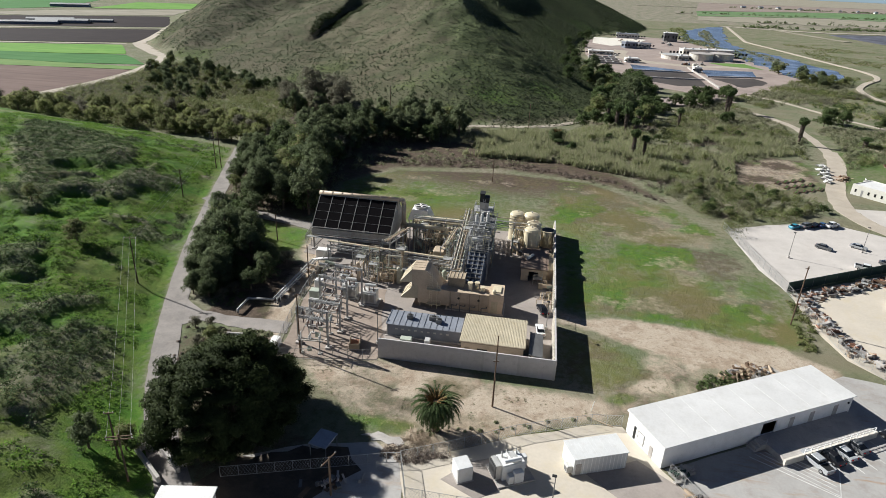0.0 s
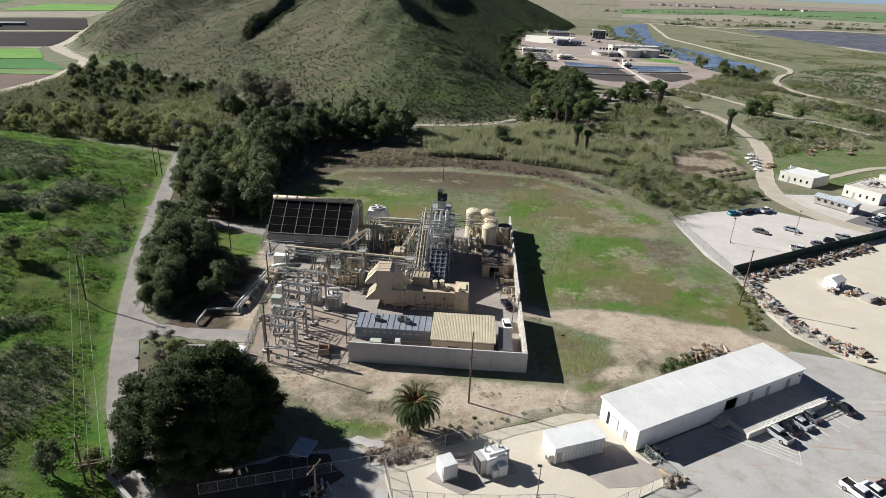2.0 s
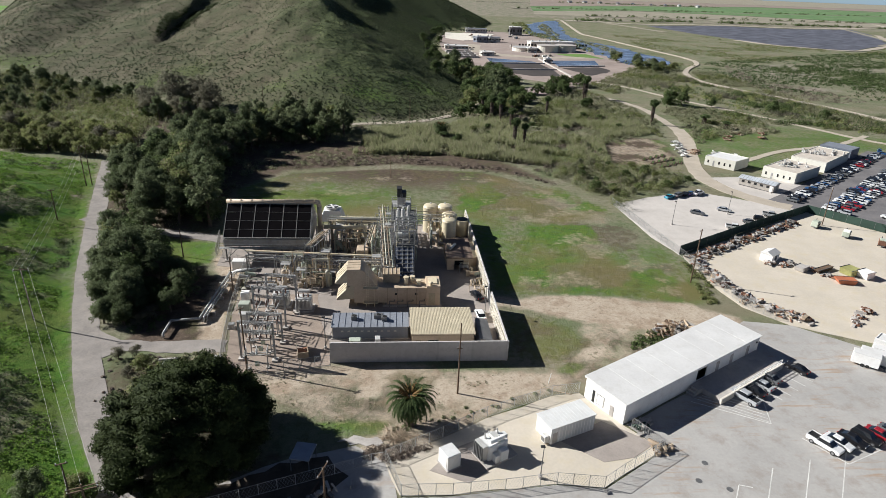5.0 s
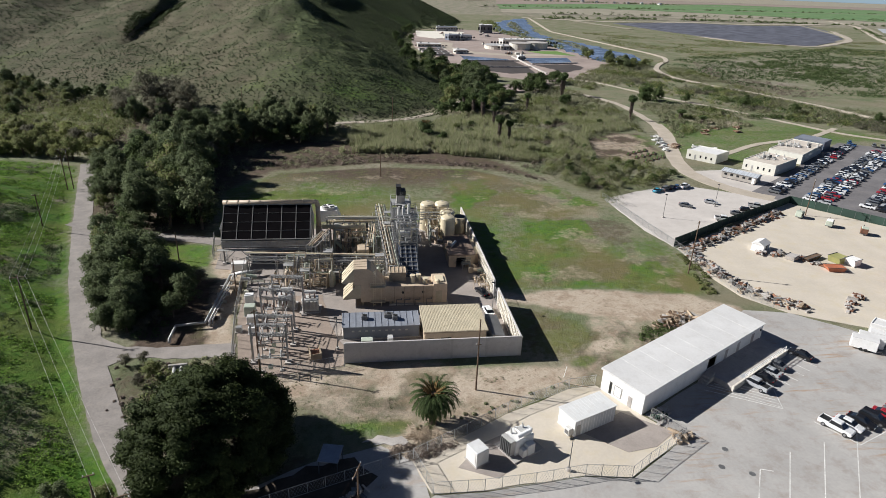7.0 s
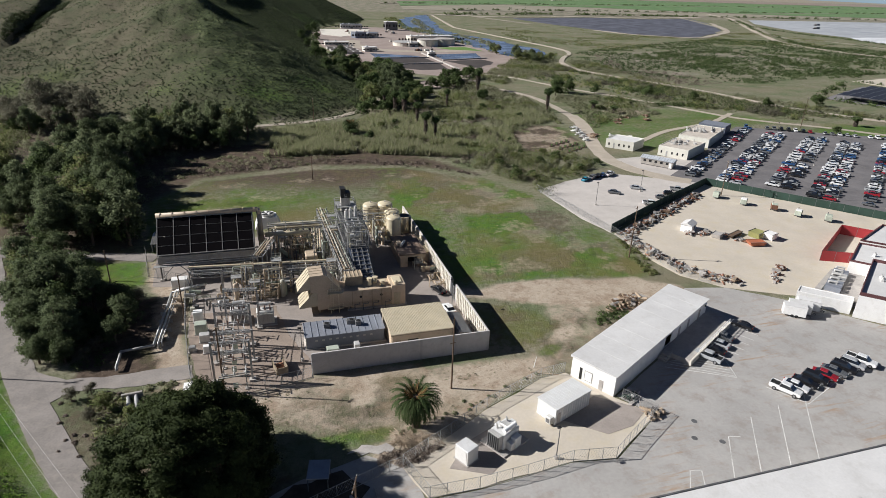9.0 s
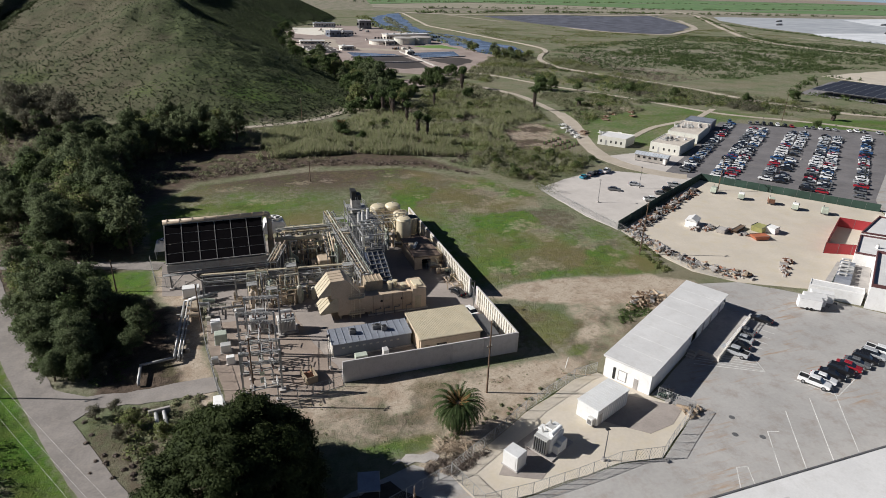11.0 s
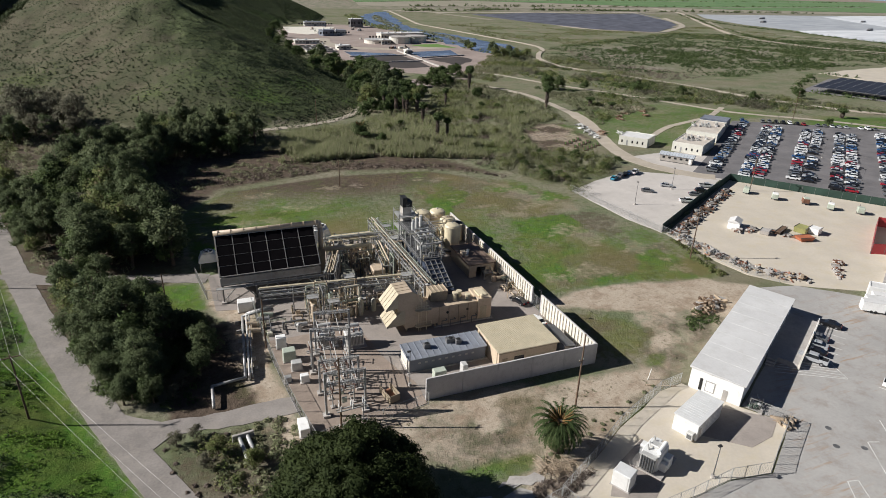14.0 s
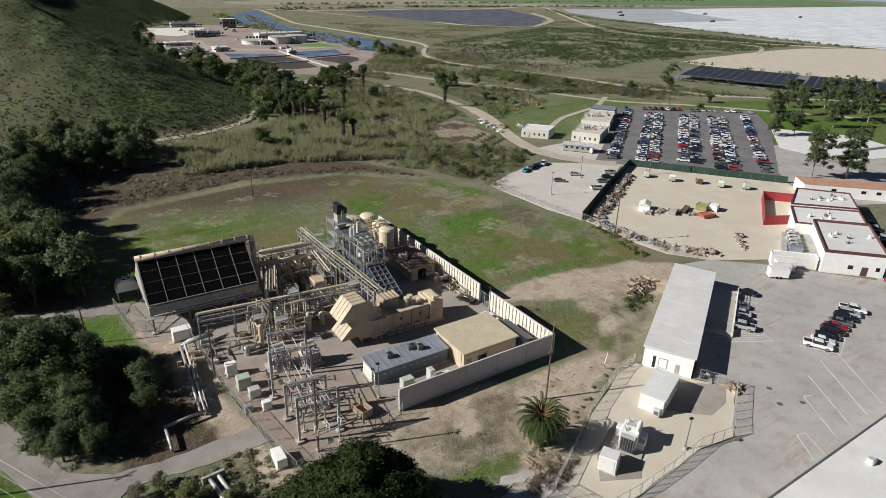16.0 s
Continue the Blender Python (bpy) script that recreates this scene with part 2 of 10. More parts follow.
# ---- mesh tools ----
class Geo:
    """Collects vertices and faces of one mesh."""

    def __init__(self):
        self.v, self.f = [], []

    def add(self, verts, faces):
        o = len(self.v)
        self.v.extend(verts)
        self.f.extend([tuple(i + o for i in f) for f in faces])
        return self

    def box(self, x0, x1, y0, y1, z0, z1, m=None):
        vs = [Vector(p) for p in ((x0, y0, z0), (x1, y0, z0), (x1, y1, z0), (x0, y1, z0), (x0, y0, z1), (x1, y0, z1), (x1, y1, z1), (x0, y1, z1))]
        if m:
            vs = [m @ p for p in vs]
        return self.add(vs, [(0, 3, 2, 1), (4, 5, 6, 7), (0, 1, 5, 4), (1, 2, 6, 5), (2, 3, 7, 6), (3, 0, 4, 7)])

    def chamfer(self, x0, x1, y0, y1, z0, z1, c):
        """A box with its top and upright edges cut."""
        def ring(e, z):
            return [(x0 + e, y0, z), (x1 - e, y0, z), (x1, y0 + e, z), (x1, y1 - e, z), (x1 - e, y1, z), (x0 + e, y1, z), (x0, y1 - e, z), (x0, y0 + e, z)]
        inner = [(min(max(x, x0 + c), x1 - c), min(max(y, y0 + c), y1 - c), z1) for x, y, _ in ring(c, 0)]
        return self.loft([ring(c, z0), ring(c, z1 - c), inner])

    def loft(self, rings, cap=True):
        n, vs, fs = len(rings[0]), [], []
        for r in rings:
            vs.extend(Vector(p) for p in r)
        for k in range(len(rings) - 1):
            for i in range(n):
                j = (i + 1) % n
                fs.append((k * n + i, k * n + j, (k + 1) * n + j, (k + 1) * n + i))
        if cap:
            fs.append(tuple(reversed(range(n))))
            fs.append(tuple(range((len(rings) - 1) * n, len(rings) * n)))
        return self.add(vs, fs)

    def rod(self, a, b, r, r2=None, n=6, cap=True):
        a, b = Vector(a), Vector(b)
        q = (b - a).to_track_quat("Z", "Y")
        r2 = r if r2 is None else r2
        ring = [(math.cos(2 * math.pi * i / n), math.sin(2 * math.pi * i / n)) for i in range(n)]
        return self.loft([[a + q @ Vector((c * r, s * r, 0)) for c, s in ring], [b + q @ Vector((c * r2, s * r2, 0)) for c, s in ring]], cap)

    def bar(self, a, b, w, h=None):
        """A square bar from a to b."""
        a, b = Vector(a), Vector(b)
        q = (b - a).to_track_quat("Z", "Y")
        h = w if h is None else h
        ring = [(-w / 2, -h / 2), (w / 2, -h / 2), (w / 2, h / 2), (-w / 2, h / 2)]
        return self.loft([[p + q @ Vector((c, s, 0)) for c, s in ring] for p in (a, b)])

    def pipe(self, pts, r, n=8):
        for a, b in zip(pts, pts[1:]):
            self.rod(a, b, r, n=n)
        for p in pts[1:-1]:
            self.ball(p, r * 1.02, 5, n)
        return self

    def ball(self, c, r, rings=5, n=8, sz=1.0, z_from=-1.0):
        c = Vector(c)
        rr = []
        for k in range(rings + 1):
            t = z_from + (1 - z_from) * k / rings
            t = max(-0.999, min(0.999, t))
            s = math.sqrt(1 - t * t)
            rr.append([c + Vector((math.cos(2 * math.pi * i / n) * s * r, math.sin(2 * math.pi * i / n) * s * r, t * r * sz)) for i in range(n)])
        return self.loft(rr)

    def turned(self, c, prof, n=16):
        """A turned shape; prof: (radius, height) upwards."""
        c = Vector(c)
        return self.loft([[c + Vector((math.cos(2 * math.pi * i / n) * r, math.sin(2 * math.pi * i / n) * r, z)) for i in range(n)] for r, z in prof])

    def prism(self, pts, z0, z1):
        a = sum(p[0] * q[1] - q[0] * p[1] for p, q in zip(pts, pts[1:] + pts[:1]))
        pts = pts if a > 0 else pts[::-1]
        return self.loft([[(x, y, z0) for x, y in pts], [(x, y, z1) for x, y in pts]])

    def profile_y(self, pts, y0, y1):
        """Outline in x and z, drawn out along y."""
        a = sum(p[0] * q[1] - q[0] * p[1] for p, q in zip(pts, pts[1:] + pts[:1]))
        pts = pts if a < 0 else pts[::-1]
        return self.loft([[(x, y0, z) for x, z in pts], [(x, y1, z) for x, z in pts]])

    def mesh(self, name, mat):
        me = bpy.data.meshes.new(name)
        me.from_pydata([tuple(p) for p in self.v], [], self.f)
        me.materials.append(mat)
        return me


def thing(name, m, label, category, group="", kind=""):
    """An Empty at the thing's base."""
    ob = new(name)
    ob.empty_display_size = 0.3
    ob.matrix_basis = m
    return tagged(ob, label, category, group, kind)


def part(name, g, mat, parent, label="", smooth=False):
    ob = new(name, g.mesh(name, mat))
    ob.parent = parent
    if smooth:
        ob.data.shade_smooth()
    if label:
        tagged(ob, label)
    return ob


def single(name, g, mat, label, category, group="", kind="", m=None, smooth=False):
    ob = new(name, g.mesh(name, mat))
    if m:
        ob.matrix_basis = m
    if smooth:
        ob.data.shade_smooth()
    return tagged(ob, label, category, group, kind)


def setting(name, g, mat, label, category, smooth=False):
    return single(name, g, mat, label, category, kind="structure", smooth=smooth)


def shared(name, data, parent, m=None):
    """A piece on a mesh that alike pieces share."""
    ob = new(name, data)
    ob.parent = parent
    if m:
        ob.matrix_basis = m
    return ob


def numpy_mesh(name, verts, quads, mat, normals=None):
    """A mesh from arrays: verts (n, 3), faces (m, 3) or (m, 4); normals (n, 3) round off the shading of leaf clumps."""
    me = bpy.data.meshes.new(name)
    me.vertices.add(len(verts))
    me.vertices.foreach_set("co", np.ascontiguousarray(verts, np.float32).ravel())
    me.loops.add(quads.size)
    me.loops.foreach_set("vertex_index", np.ascontiguousarray(quads, np.int32).ravel())
    me.polygons.add(len(quads))
    me.polygons.foreach_set("loop_start", np.arange(0, quads.size, quads.shape[1], dtype=np.int32))
    me.update(calc_edges=True)
    me.materials.append(mat)
    if normals is not None:
        at = me.attributes.new("custom_normal", "FLOAT_VECTOR", "POINT")
        at.data.foreach_set("vector", np.ascontiguousarray(normals, np.float32).ravel())
    return me


# ---- the lie of the land ----
def value_noise(x, y, cell, seed=0):
    """Smooth noise from 0 to 1 on arrays."""
    x, y = x / cell, y / cell
    ix, iy = np.floor(x).astype(np.int64), np.floor(y).astype(np.int64)
    fx, fy = x - ix, y - iy
    fx, fy = fx * fx * (3 - 2 * fx), fy * fy * (3 - 2 * fy)

    def h(a, b):
        n = (a * 374761393 + b * 668265263 + seed * 69069) & 0x7FFFFFFF
        n = ((n ^ (n >> 13)) * 1274126177) & 0x7FFFFFFF
        return ((n ^ (n >> 16)) & 0xFFFF) / 65535.0
    return (h(ix, iy) * (1 - fx) + h(ix + 1, iy) * fx) * (1 - fy) + (h(ix, iy + 1) * (1 - fx) + h(ix + 1, iy + 1) * fx) * fy


def cloud(x, y, cell, seed=0):
    return 0.55 * value_noise(x, y, cell, seed) + 0.3 * value_noise(x, y, cell / 2.3, seed + 1) + 0.15 * value_noise(x, y, cell / 5.1, seed + 2)


def inside(x, y, poly):
    """Distance into a polygon (positive inside), on arrays."""
    d = np.full(x.shape, 1e9)
    c = np.zeros(x.shape, bool)
    for (ax, ay), (bx, by) in zip(poly, poly[1:] + poly[:1]):
        ex, ey = bx - ax, by - ay
        t = np.clip(((x - ax) * ex + (y - ay) * ey) / (ex * ex + ey * ey), 0, 1)
        d = np.minimum(d, np.hypot(x - ax - t * ex, y - ay - t * ey))
        if by != ay:
            c ^= ((ay > y) != (by > y)) & (x < ex * (y - ay) / ey + ax)
    return np.where(c, d, -d)


def along(x, y, line):
    d = np.full(x.shape, 1e9)
    for (ax, ay), (bx, by) in zip(line, line[1:]):
        ex, ey = bx - ax, by - ay
        t = np.clip(((x - ax) * ex + (y - ay) * ey) / (ex * ex + ey * ey), 0, 1)
        d = np.minimum(d, np.hypot(x - ax - t * ex, y - ay - t * ey))
    return d


def ease(v, a, b):
    t = np.clip((v - a) / (b - a), 0, 1)
    return t * t * (3 - 2 * t)


ROAD_WEST = [(-28, 34), (-38, 47), (-46, 57.5), (-53, 65.5), (-61.2, 78), (-68.5, 92), (-73.6, 103), (-78.5, 114), (-86.5, 133), (-97.5, 163), (-108.8, 195.8), (-117, 220), (-125, 245)]
HILL = [(-42, 300), (-10, 303), (14, 320), (34, 350), (40, 400), (38, 450), (30, 540), (24, 630), (34, 740), (42, 800), (52, 868), (78, 912), (112, 938), (148, 1040), (158, 1120), (120, 1300), (-380, 1550), (-650, 1160), (-490, 816), (-432, 694), (-350, 518), (-276, 436), (-215, 405), (-140, 345), (-80, 312)]
GULLY = [(-146, 590), (-163, 542), (-172, 500), (-178, 482)]
RILL = [(-215, 560), (-228, 500), (-240, 440)]
# crest lines of the hill's spurs (x, y, z) with the slopes to their left and right, seen uphill
SPURS = [
    ([(-36, 300, -2), (-46, 322, 8.5), (-54, 350, 15), (-58, 400, 26), (-62, 440, 36), (-66, 475, 46), (-94, 545, 60), (-122, 650, 67), (-140, 760, 70)], 0.42, 0.36),
    ([(-240, 432, -1), (-222, 474, 11), (-196, 507, 22), (-180, 530, 33), (-168, 565, 46), (-156, 650, 62), (-130, 760, 70)], 0.3, 0.4),
    ([(-292, 440, -3), (-292, 500, 18), (-298, 565, 35), (-285, 650, 54), (-215, 750, 66), (-130, 760, 70)], 0.72, 0.3),
    ([(147, 1092, -4), (71, 1075, 37.6), (21, 1056, 57), (-51, 999, 66), (-130, 800, 70)], 0.3, 0.6),
    ([(22, 742, -2), (-20, 738, 28), (-70, 748, 52), (-130, 760, 70)], 0.5, 0.45),
    ([(-360, 560, -4), (-400, 700, 30), (-420, 900, 60), (-300, 1100, 68), (-130, 760, 70)], 0.6, 0.4),
]


# thickets on the western slope
THICKETS = [
    [(-192, 203), (-178, 206), (-157, 199), (-136, 184), (-131, 175), (-134, 167), (-142, 163), (-151, 154), (-170, 170)],
    [(-136, 145), (-125, 154), (-127, 167), (-125, 178), (-121, 172), (-115, 148), (-123, 142), (-131, 139)],
    [(-113, 158), (-120, 174), (-118, 180), (-112, 170), (-111, 159)],
    [(-151, 154), (-144, 156), (-128, 138), (-129, 134), (-127, 127), (-138, 132)],
    [(-100, 150), (-98, 154), (-92, 143), (-93, 137)],
    [(-102, 135), (-99, 138), (-96, 134), (-98, 130)],
    [(-95, 89), (-92, 94), (-86, 99), (-84, 96), (-88, 89), (-91, 84)],
    [(-86, 86), (-80, 92), (-74, 84), (-72, 73), (-79, 75)],
    [(-84, 75), (-79, 75), (-73, 69), (-66, 58), (-72, 60), (-80, 66)],
    [(-112, 112), (-106, 108), (-100, 98), (-106, 94), (-116, 102)],
    [(-102, 105), (-100, 108), (-98, 105), (-101, 103)],
]


def brush_mask(x, y):
    """Where dark brush covers the western slope: thickets with ragged edges and a thin scatter between."""
    rag = 9 * (cloud(x, y, 7, 44) - 0.5) + 4 * (value_noise(x, y, 2.6, 48) - 0.5)
    best = np.full(np.shape(x), -50.0)
    for poly in THICKETS:
        best = np.maximum(best, inside(x, y, poly))
    w = 0.46 * cloud(x * 0.55, y * 1.1, 19, 21) + 0.32 * cloud(x * 0.6, y, 8, 44) + 0.22 * value_noise(x * 0.7, y, 2.6, 48)
    return np.maximum(ease(best + rag, -0.8, 0.8), ease(w + 0.02 * ease(-y, -110, -75), 0.655, 0.68))


def road_x(y):
    return np.interp(y, [p[1] for p in ROAD_WEST], [p[0] for p in ROAD_WEST])


def height(x, y):
    """The ground's height at arrays x and y."""
    d = inside(x, y, HILL)
    dd = np.maximum(d, 0)
    h = 0.22 * np.minimum(dd, 60) + 0.05 * np.maximum(dd - 60, 0)
    for line, left_slope, right_slope in SPURS:
        best = np.full(x.shape, -60.0)
        for (ax, ay, az), (bx, by, bz) in zip(line, line[1:]):
            ex, ey = bx - ax, by - ay
            t = np.clip(((x - ax) * ex + (y - ay) * ey) / (ex * ex + ey * ey), 0, 1)
            off = np.hypot(x - ax - t * ex, y - ay - t * ey)
            fall = np.where(ex * (y - ay) - ey * (x - ax) > 0, left_slope, right_slope + 0.34 * ease(y, 505, 560) * ease(-x, 20, 60) * ease(x, -225, -195))
            best = np.maximum(best, az + (bz - az) * t - fall * (np.sqrt(off * off + 196) - 14) - 0.1 * np.maximum(off - 60, 0))
        h = np.maximum(h, best) + np.maximum(5 - np.abs(h - best), 0) ** 2 / 20
    rill = np.abs(cloud(x, y, 46, 5) - 0.5) * 2
    h += ease(dd, 5, 70) * (5 * (0.4 - rill) + 3.2 * (cloud(x, y, 22, 9) - 0.5) + 1.3 * (value_noise(x, y, 8.0, 2) - 0.5))
    h -= (1.2 * np.exp(-(along(x, y, GULLY) / 7) ** 2) + 1.3 * np.exp(-(along(x, y, RILL) / 5) ** 2)) * ease(dd, 10, 60)
    h = np.minimum(np.maximum(h, 0.12 * np.minimum(dd, 40)), (0.42 + 0.38 * ease(-x, 40, 140)) * dd + 0.5) * ease(d, 0, 9)
    left = np.maximum(road_x(np.clip(y, 34, 245)) - 5.0 - x, 0) * (y < 330)
    m = 13.5 * (1 - np.exp(-left / 40)) * (1 - ease(y, 180 + 0.12 * left, 232 + 0.35 * left))
    m += ease(left, 3, 25) * (1 - ease(y, 170, 230)) * (2.6 * (cloud(x, y, 14, 21) - 0.5) + 1.2 * brush_mask(x, y) + 1.4 * (value_noise(x, y, 4.2, 4) - 0.5) + 0.9 * (value_noise(x, y, 2.3, 6) - 0.5))
    m *= 1 - ease(left, 120, 260)
    h = h + np.maximum(m, 0)
    rough = 0.35 * (cloud(x, y, 9, 31) - 0.5)
    flat = inside(x, y, [(-62, 60), (-62, 165), (8, 165), (8, 122), (60, 122), (60, 190), (120, 200), (210, 262), (330, 240), (330, 20), (-40, 20)])
    return h + rough * ease(-flat, 0, 6) * ease(along(x, y, ROAD_WEST), 3.4, 8) - 0.03


def axis(a, b, lo, hi, step, grow):
    core = list(np.arange(a, b + 0.01, step))
    s, up = step, [b]
    while up[-1] < hi:
        s *= grow
        up.append(up[-1] + s)
    s, down = step, [a]
    while down[-1] > lo:
        s *= grow
        down.append(down[-1] - s)
    return np.array(down[:0:-1] + core + up[1:])


gx, gy = axis(-130, 110, -4200, 4600, 1.2, 1.035), axis(46, 225, -600, 4800, 1.2, 1.023)
X, Y = np.meshgrid(gx, gy)
Z = height(X, Y)

# what grows or lies where: soft masks on the vertices
FIELD = [(-66, 194), (-52, 214), (-14, 222), (19, 219), (45, 199), (56, 179), (62, 142), (61, 116), (53, 114), (34, 119.5), (15, 119.5), (8, 121), (8, 166), (-30, 163), (-62, 160)]
PATH_EAST = [(7.5, 121), (14, 119.5), (34, 120), (53, 115.5), (63, 110), (60, 103), (46, 100), (36, 105.5), (28, 107.5), (16, 114), (7.5, 114.6)]
FRONT_DIRT = [(-41, 93), (-26, 94), (14, 91), (24, 103), (32, 108), (37, 106), (28, 97), (21, 87), (14, 84), (0, 79), (-18, 74), (-26, 78), (-35, 84)]
GREEN_NOOK = [(8, 113), (16, 112), (24, 106), (25, 100), (21, 95), (15, 91), (8, 96)]
SIDE_DIRT = [(-60, 150), (-57, 150), (-50, 136), (-47.5, 112), (-44, 90), (-47, 88), (-51, 94), (-53.5, 108), (-54, 120), (-55.5, 132), (-59, 140)]
SOUTH_DIRT = [(-26, 60), (-18, 76), (-4, 80), (2, 78), (-14, 68), (-18, 58)]
BROWN_PLOT = [(79, 266), (100, 276), (114, 279), (108, 241), (88, 226), (73, 230)]
LITTER = [(-90, 190), (-75, 235), (-55, 262), (-20, 262), (30, 232), (45, 205), (20, 220), (-14, 226), (-52, 216), (-66, 194), (-64, 165), (-80, 165)]
WOOD = [(-66, 110), (-62, 160), (-66, 194), (-60, 250), (-40, 290), (-140, 340), (-270, 420), (-262, 330), (-262, 262), (-180, 240), (-125, 245), (-105, 180), (-84, 122)]
GREEN_EAST = [(118, 270), (150, 330), (210, 300), (262, 262), (205, 260), (140, 215), (112, 240)]
GREEN_PARK = [(212, 222), (262, 262), (400, 200), (330, 120), (200, 150)]

hill_in = inside(X, Y, HILL)
left_of_road = np.maximum(road_x(np.clip(Y, 34, 245)) - 1.6 - X, 0) * (Y < 260)
c1, c2, c3 = cloud(X, Y, 26, 41), cloud(X, Y, 60, 51), cloud(X, Y, 11, 61)
fin = inside(X, Y, FIELD)
north = ease(Y - 0.25 * np.abs(X + 10), 178, 212)
grass = ease(fin, -1, 2) * (0.40 + 1.1 * (c1 - 0.5) + 0.5 * (c3 - 0.5)) * (1 - 0.75 * north)
grass = np.maximum(grass, 0.6 * ease(fin, 0, 2) * ease(X, 6, 9) * (1 - ease(X + 9 * (c3 - 0.5), 15, 24)) * ease(Y, 118, 124))
grass = np.maximum(grass, 0.95 * np.exp(-(((X + 38) / 22) ** 2 + ((Y - 188) / 9) ** 2)) * ease(fin, 0, 3))
grass = np.maximum(grass, ease(left_of_road, 0, 1.5) * ease(230 + 0.4 * left_of_road - Y, 0, 20) * np.clip(0.92 + 1.3 * (c3 - 0.55), 0, 1))
grass = np.maximum(grass, 0.5 * ease(inside(X, Y, GREEN_NOOK), -1, 3) * (0.5 + c3))
for poly, a in ((GREEN_EAST, 0.5), (GREEN_PARK, 0.75)):
    grass = np.maximum(grass, a * ease(inside(X, Y, poly), -3, 5) * (0.45 + c1))
grass = np.maximum(grass, 0.8 * ease(inside(X, Y, [(-82, 156), (-60, 150), (-58, 138), (-66, 130), (-76, 140)]), -1, 2))
grass = np.maximum(grass, 0.45 * ease(hill_in, -6, 4) * ease(c2, 0.4, 0.62) * ease(80 - hill_in, 0, 60))
dirt = np.zeros_like(X)
for poly, a in ((PATH_EAST, 1.0), (FRONT_DIRT, 0.95), (SIDE_DIRT, 1.0), (SOUTH_DIRT, 0.8)):
    dirt = np.maximum(dirt, a * ease(inside(X, Y, poly) + 5 * (c3 - 0.5), -1.5, 2))
dirt = np.maximum(dirt, ease(inside(X, Y, [(14, 90), (16, 97), (26, 108), (38, 107), (50, 103), (36, 93), (20, 85)]), -1, 2) * np.clip(0.55 + 1.4 * (c3 - 0.5), 0, 1))
dirt = np.maximum(dirt, 0.7 * ease(inside(X, Y, [(150, 312), (162, 318), (184, 306), (182, 296), (160, 291)]) + 6 * (c3 - 0.5), -2, 2))
dirt *= 1 - 0.9 * ease(inside(X, Y, GREEN_NOOK) + 4 * (c3 - 0.5), -1, 2)
dirt = np.maximum(dirt, 0.36 * ease(fin, 2, 8) * ease(cloud(X * 0.8, Y, 8, 71) + 0.07 * ease(X, 10, 30), 0.6, 0.72))
dry = ease(fin, 0, 4) * np.clip(0.46 + 2.4 * (cloud(X, Y, 30, 81) - 0.5) + 1.0 * (c3 - 0.5), 0, 1) * (1 - np.exp(-(((X + 38) / 20) ** 2 + ((Y - 186) / 9) ** 2)))
dry = np.maximum(dry, 0.55 * ease(inside(X, Y, GREEN_NOOK), -1, 3))
dry = np.maximum(dry, 0.5 * ease(inside(X, Y, FRONT_DIRT), -3, 3) * ease(c3, 0.52, 0.64))
litter = ease(inside(X, Y, LITTER), -4, 4) * 0.9
litter = np.maximum(litter, ease(inside(X, Y, WOOD), -4, 6) * (0.75 + 0.4 * (c3 - 0.5)))
litter = np.maximum(litter, ease(fin, 0, 3) * north * 0.9)
litter = np.maximum(litter, ease(inside(X, Y, [(-66, 100), (-50, 99), (-51.5, 110), (-53.5, 130), (-66, 132)]) + 3 * (c3 - 0.5), -1, 1.5))
litter = np.maximum(litter, 0.56 * ease(inside(X, Y, [(-72, 84), (-62, 98), (-47, 98), (-45, 84), (-30, 70), (-44, 58), (-62, 70)]) + 5 * (c3 - 0.5), -2, 3) * (left_of_road < 0.1))
litter = np.maximum(litter, ease(inside(X, Y, BROWN_PLOT) + 8 * (c3 - 0.5), -3, 3) * 0.85)
grass *= 1 - ease(inside(X, Y, BROWN_PLOT), -3, 3)
dirt = np.maximum(dirt, 0.58 * ease(inside(X, Y, BROWN_PLOT), -2, 4) * ease(c3, 0.25, 0.55))
grass = np.maximum(grass, 0.5 * ease(inside(X, Y, BROWN_PLOT), -5, 3) * ease(cloud(X, Y, 10, 119), 0.55, 0.65))
litter *= 1 - ease(inside(X, Y, [(-190, 300), (-165, 330), (-130, 315), (-140, 285)]), -4, 6)
slope = ease(left_of_road, 0.5, 4) * ease(232 + 0.4 * left_of_road - Y, 0, 12)
bm_ = brush_mask(X, Y) * slope
grass *= 1 - 0.6 * bm_
litter = np.maximum(litter, 0.36 * bm_)
# thin grass over the front dirt and the strip behind the shed
thin = ease(inside(X, Y, FRONT_DIRT), -2, 2) * ease(cloud(X, Y, 9, 103) + 0.16 * ease(-Y, -88, -76) + 0.03 * ease(X, 14, 22), 0.56, 0.68)
thin = np.maximum(thin, ease(inside(X, Y, [(-20, 73), (-36, 83), (-20, 88), (0, 84), (0, 79)]), -1, 3) * ease(cloud(X, Y, 6, 105), 0.42, 0.55))
thin = np.maximum(thin, ease(inside(X, Y, [(15, 88), (18, 98), (30, 107), (44, 104), (36, 93), (21, 86)]), -1, 2) * ease(cloud(X, Y, 6, 107), 0.4, 0.55))
dirt *= 1 - 0.42 * thin
litter = np.maximum(litter, 0.6 * thin)
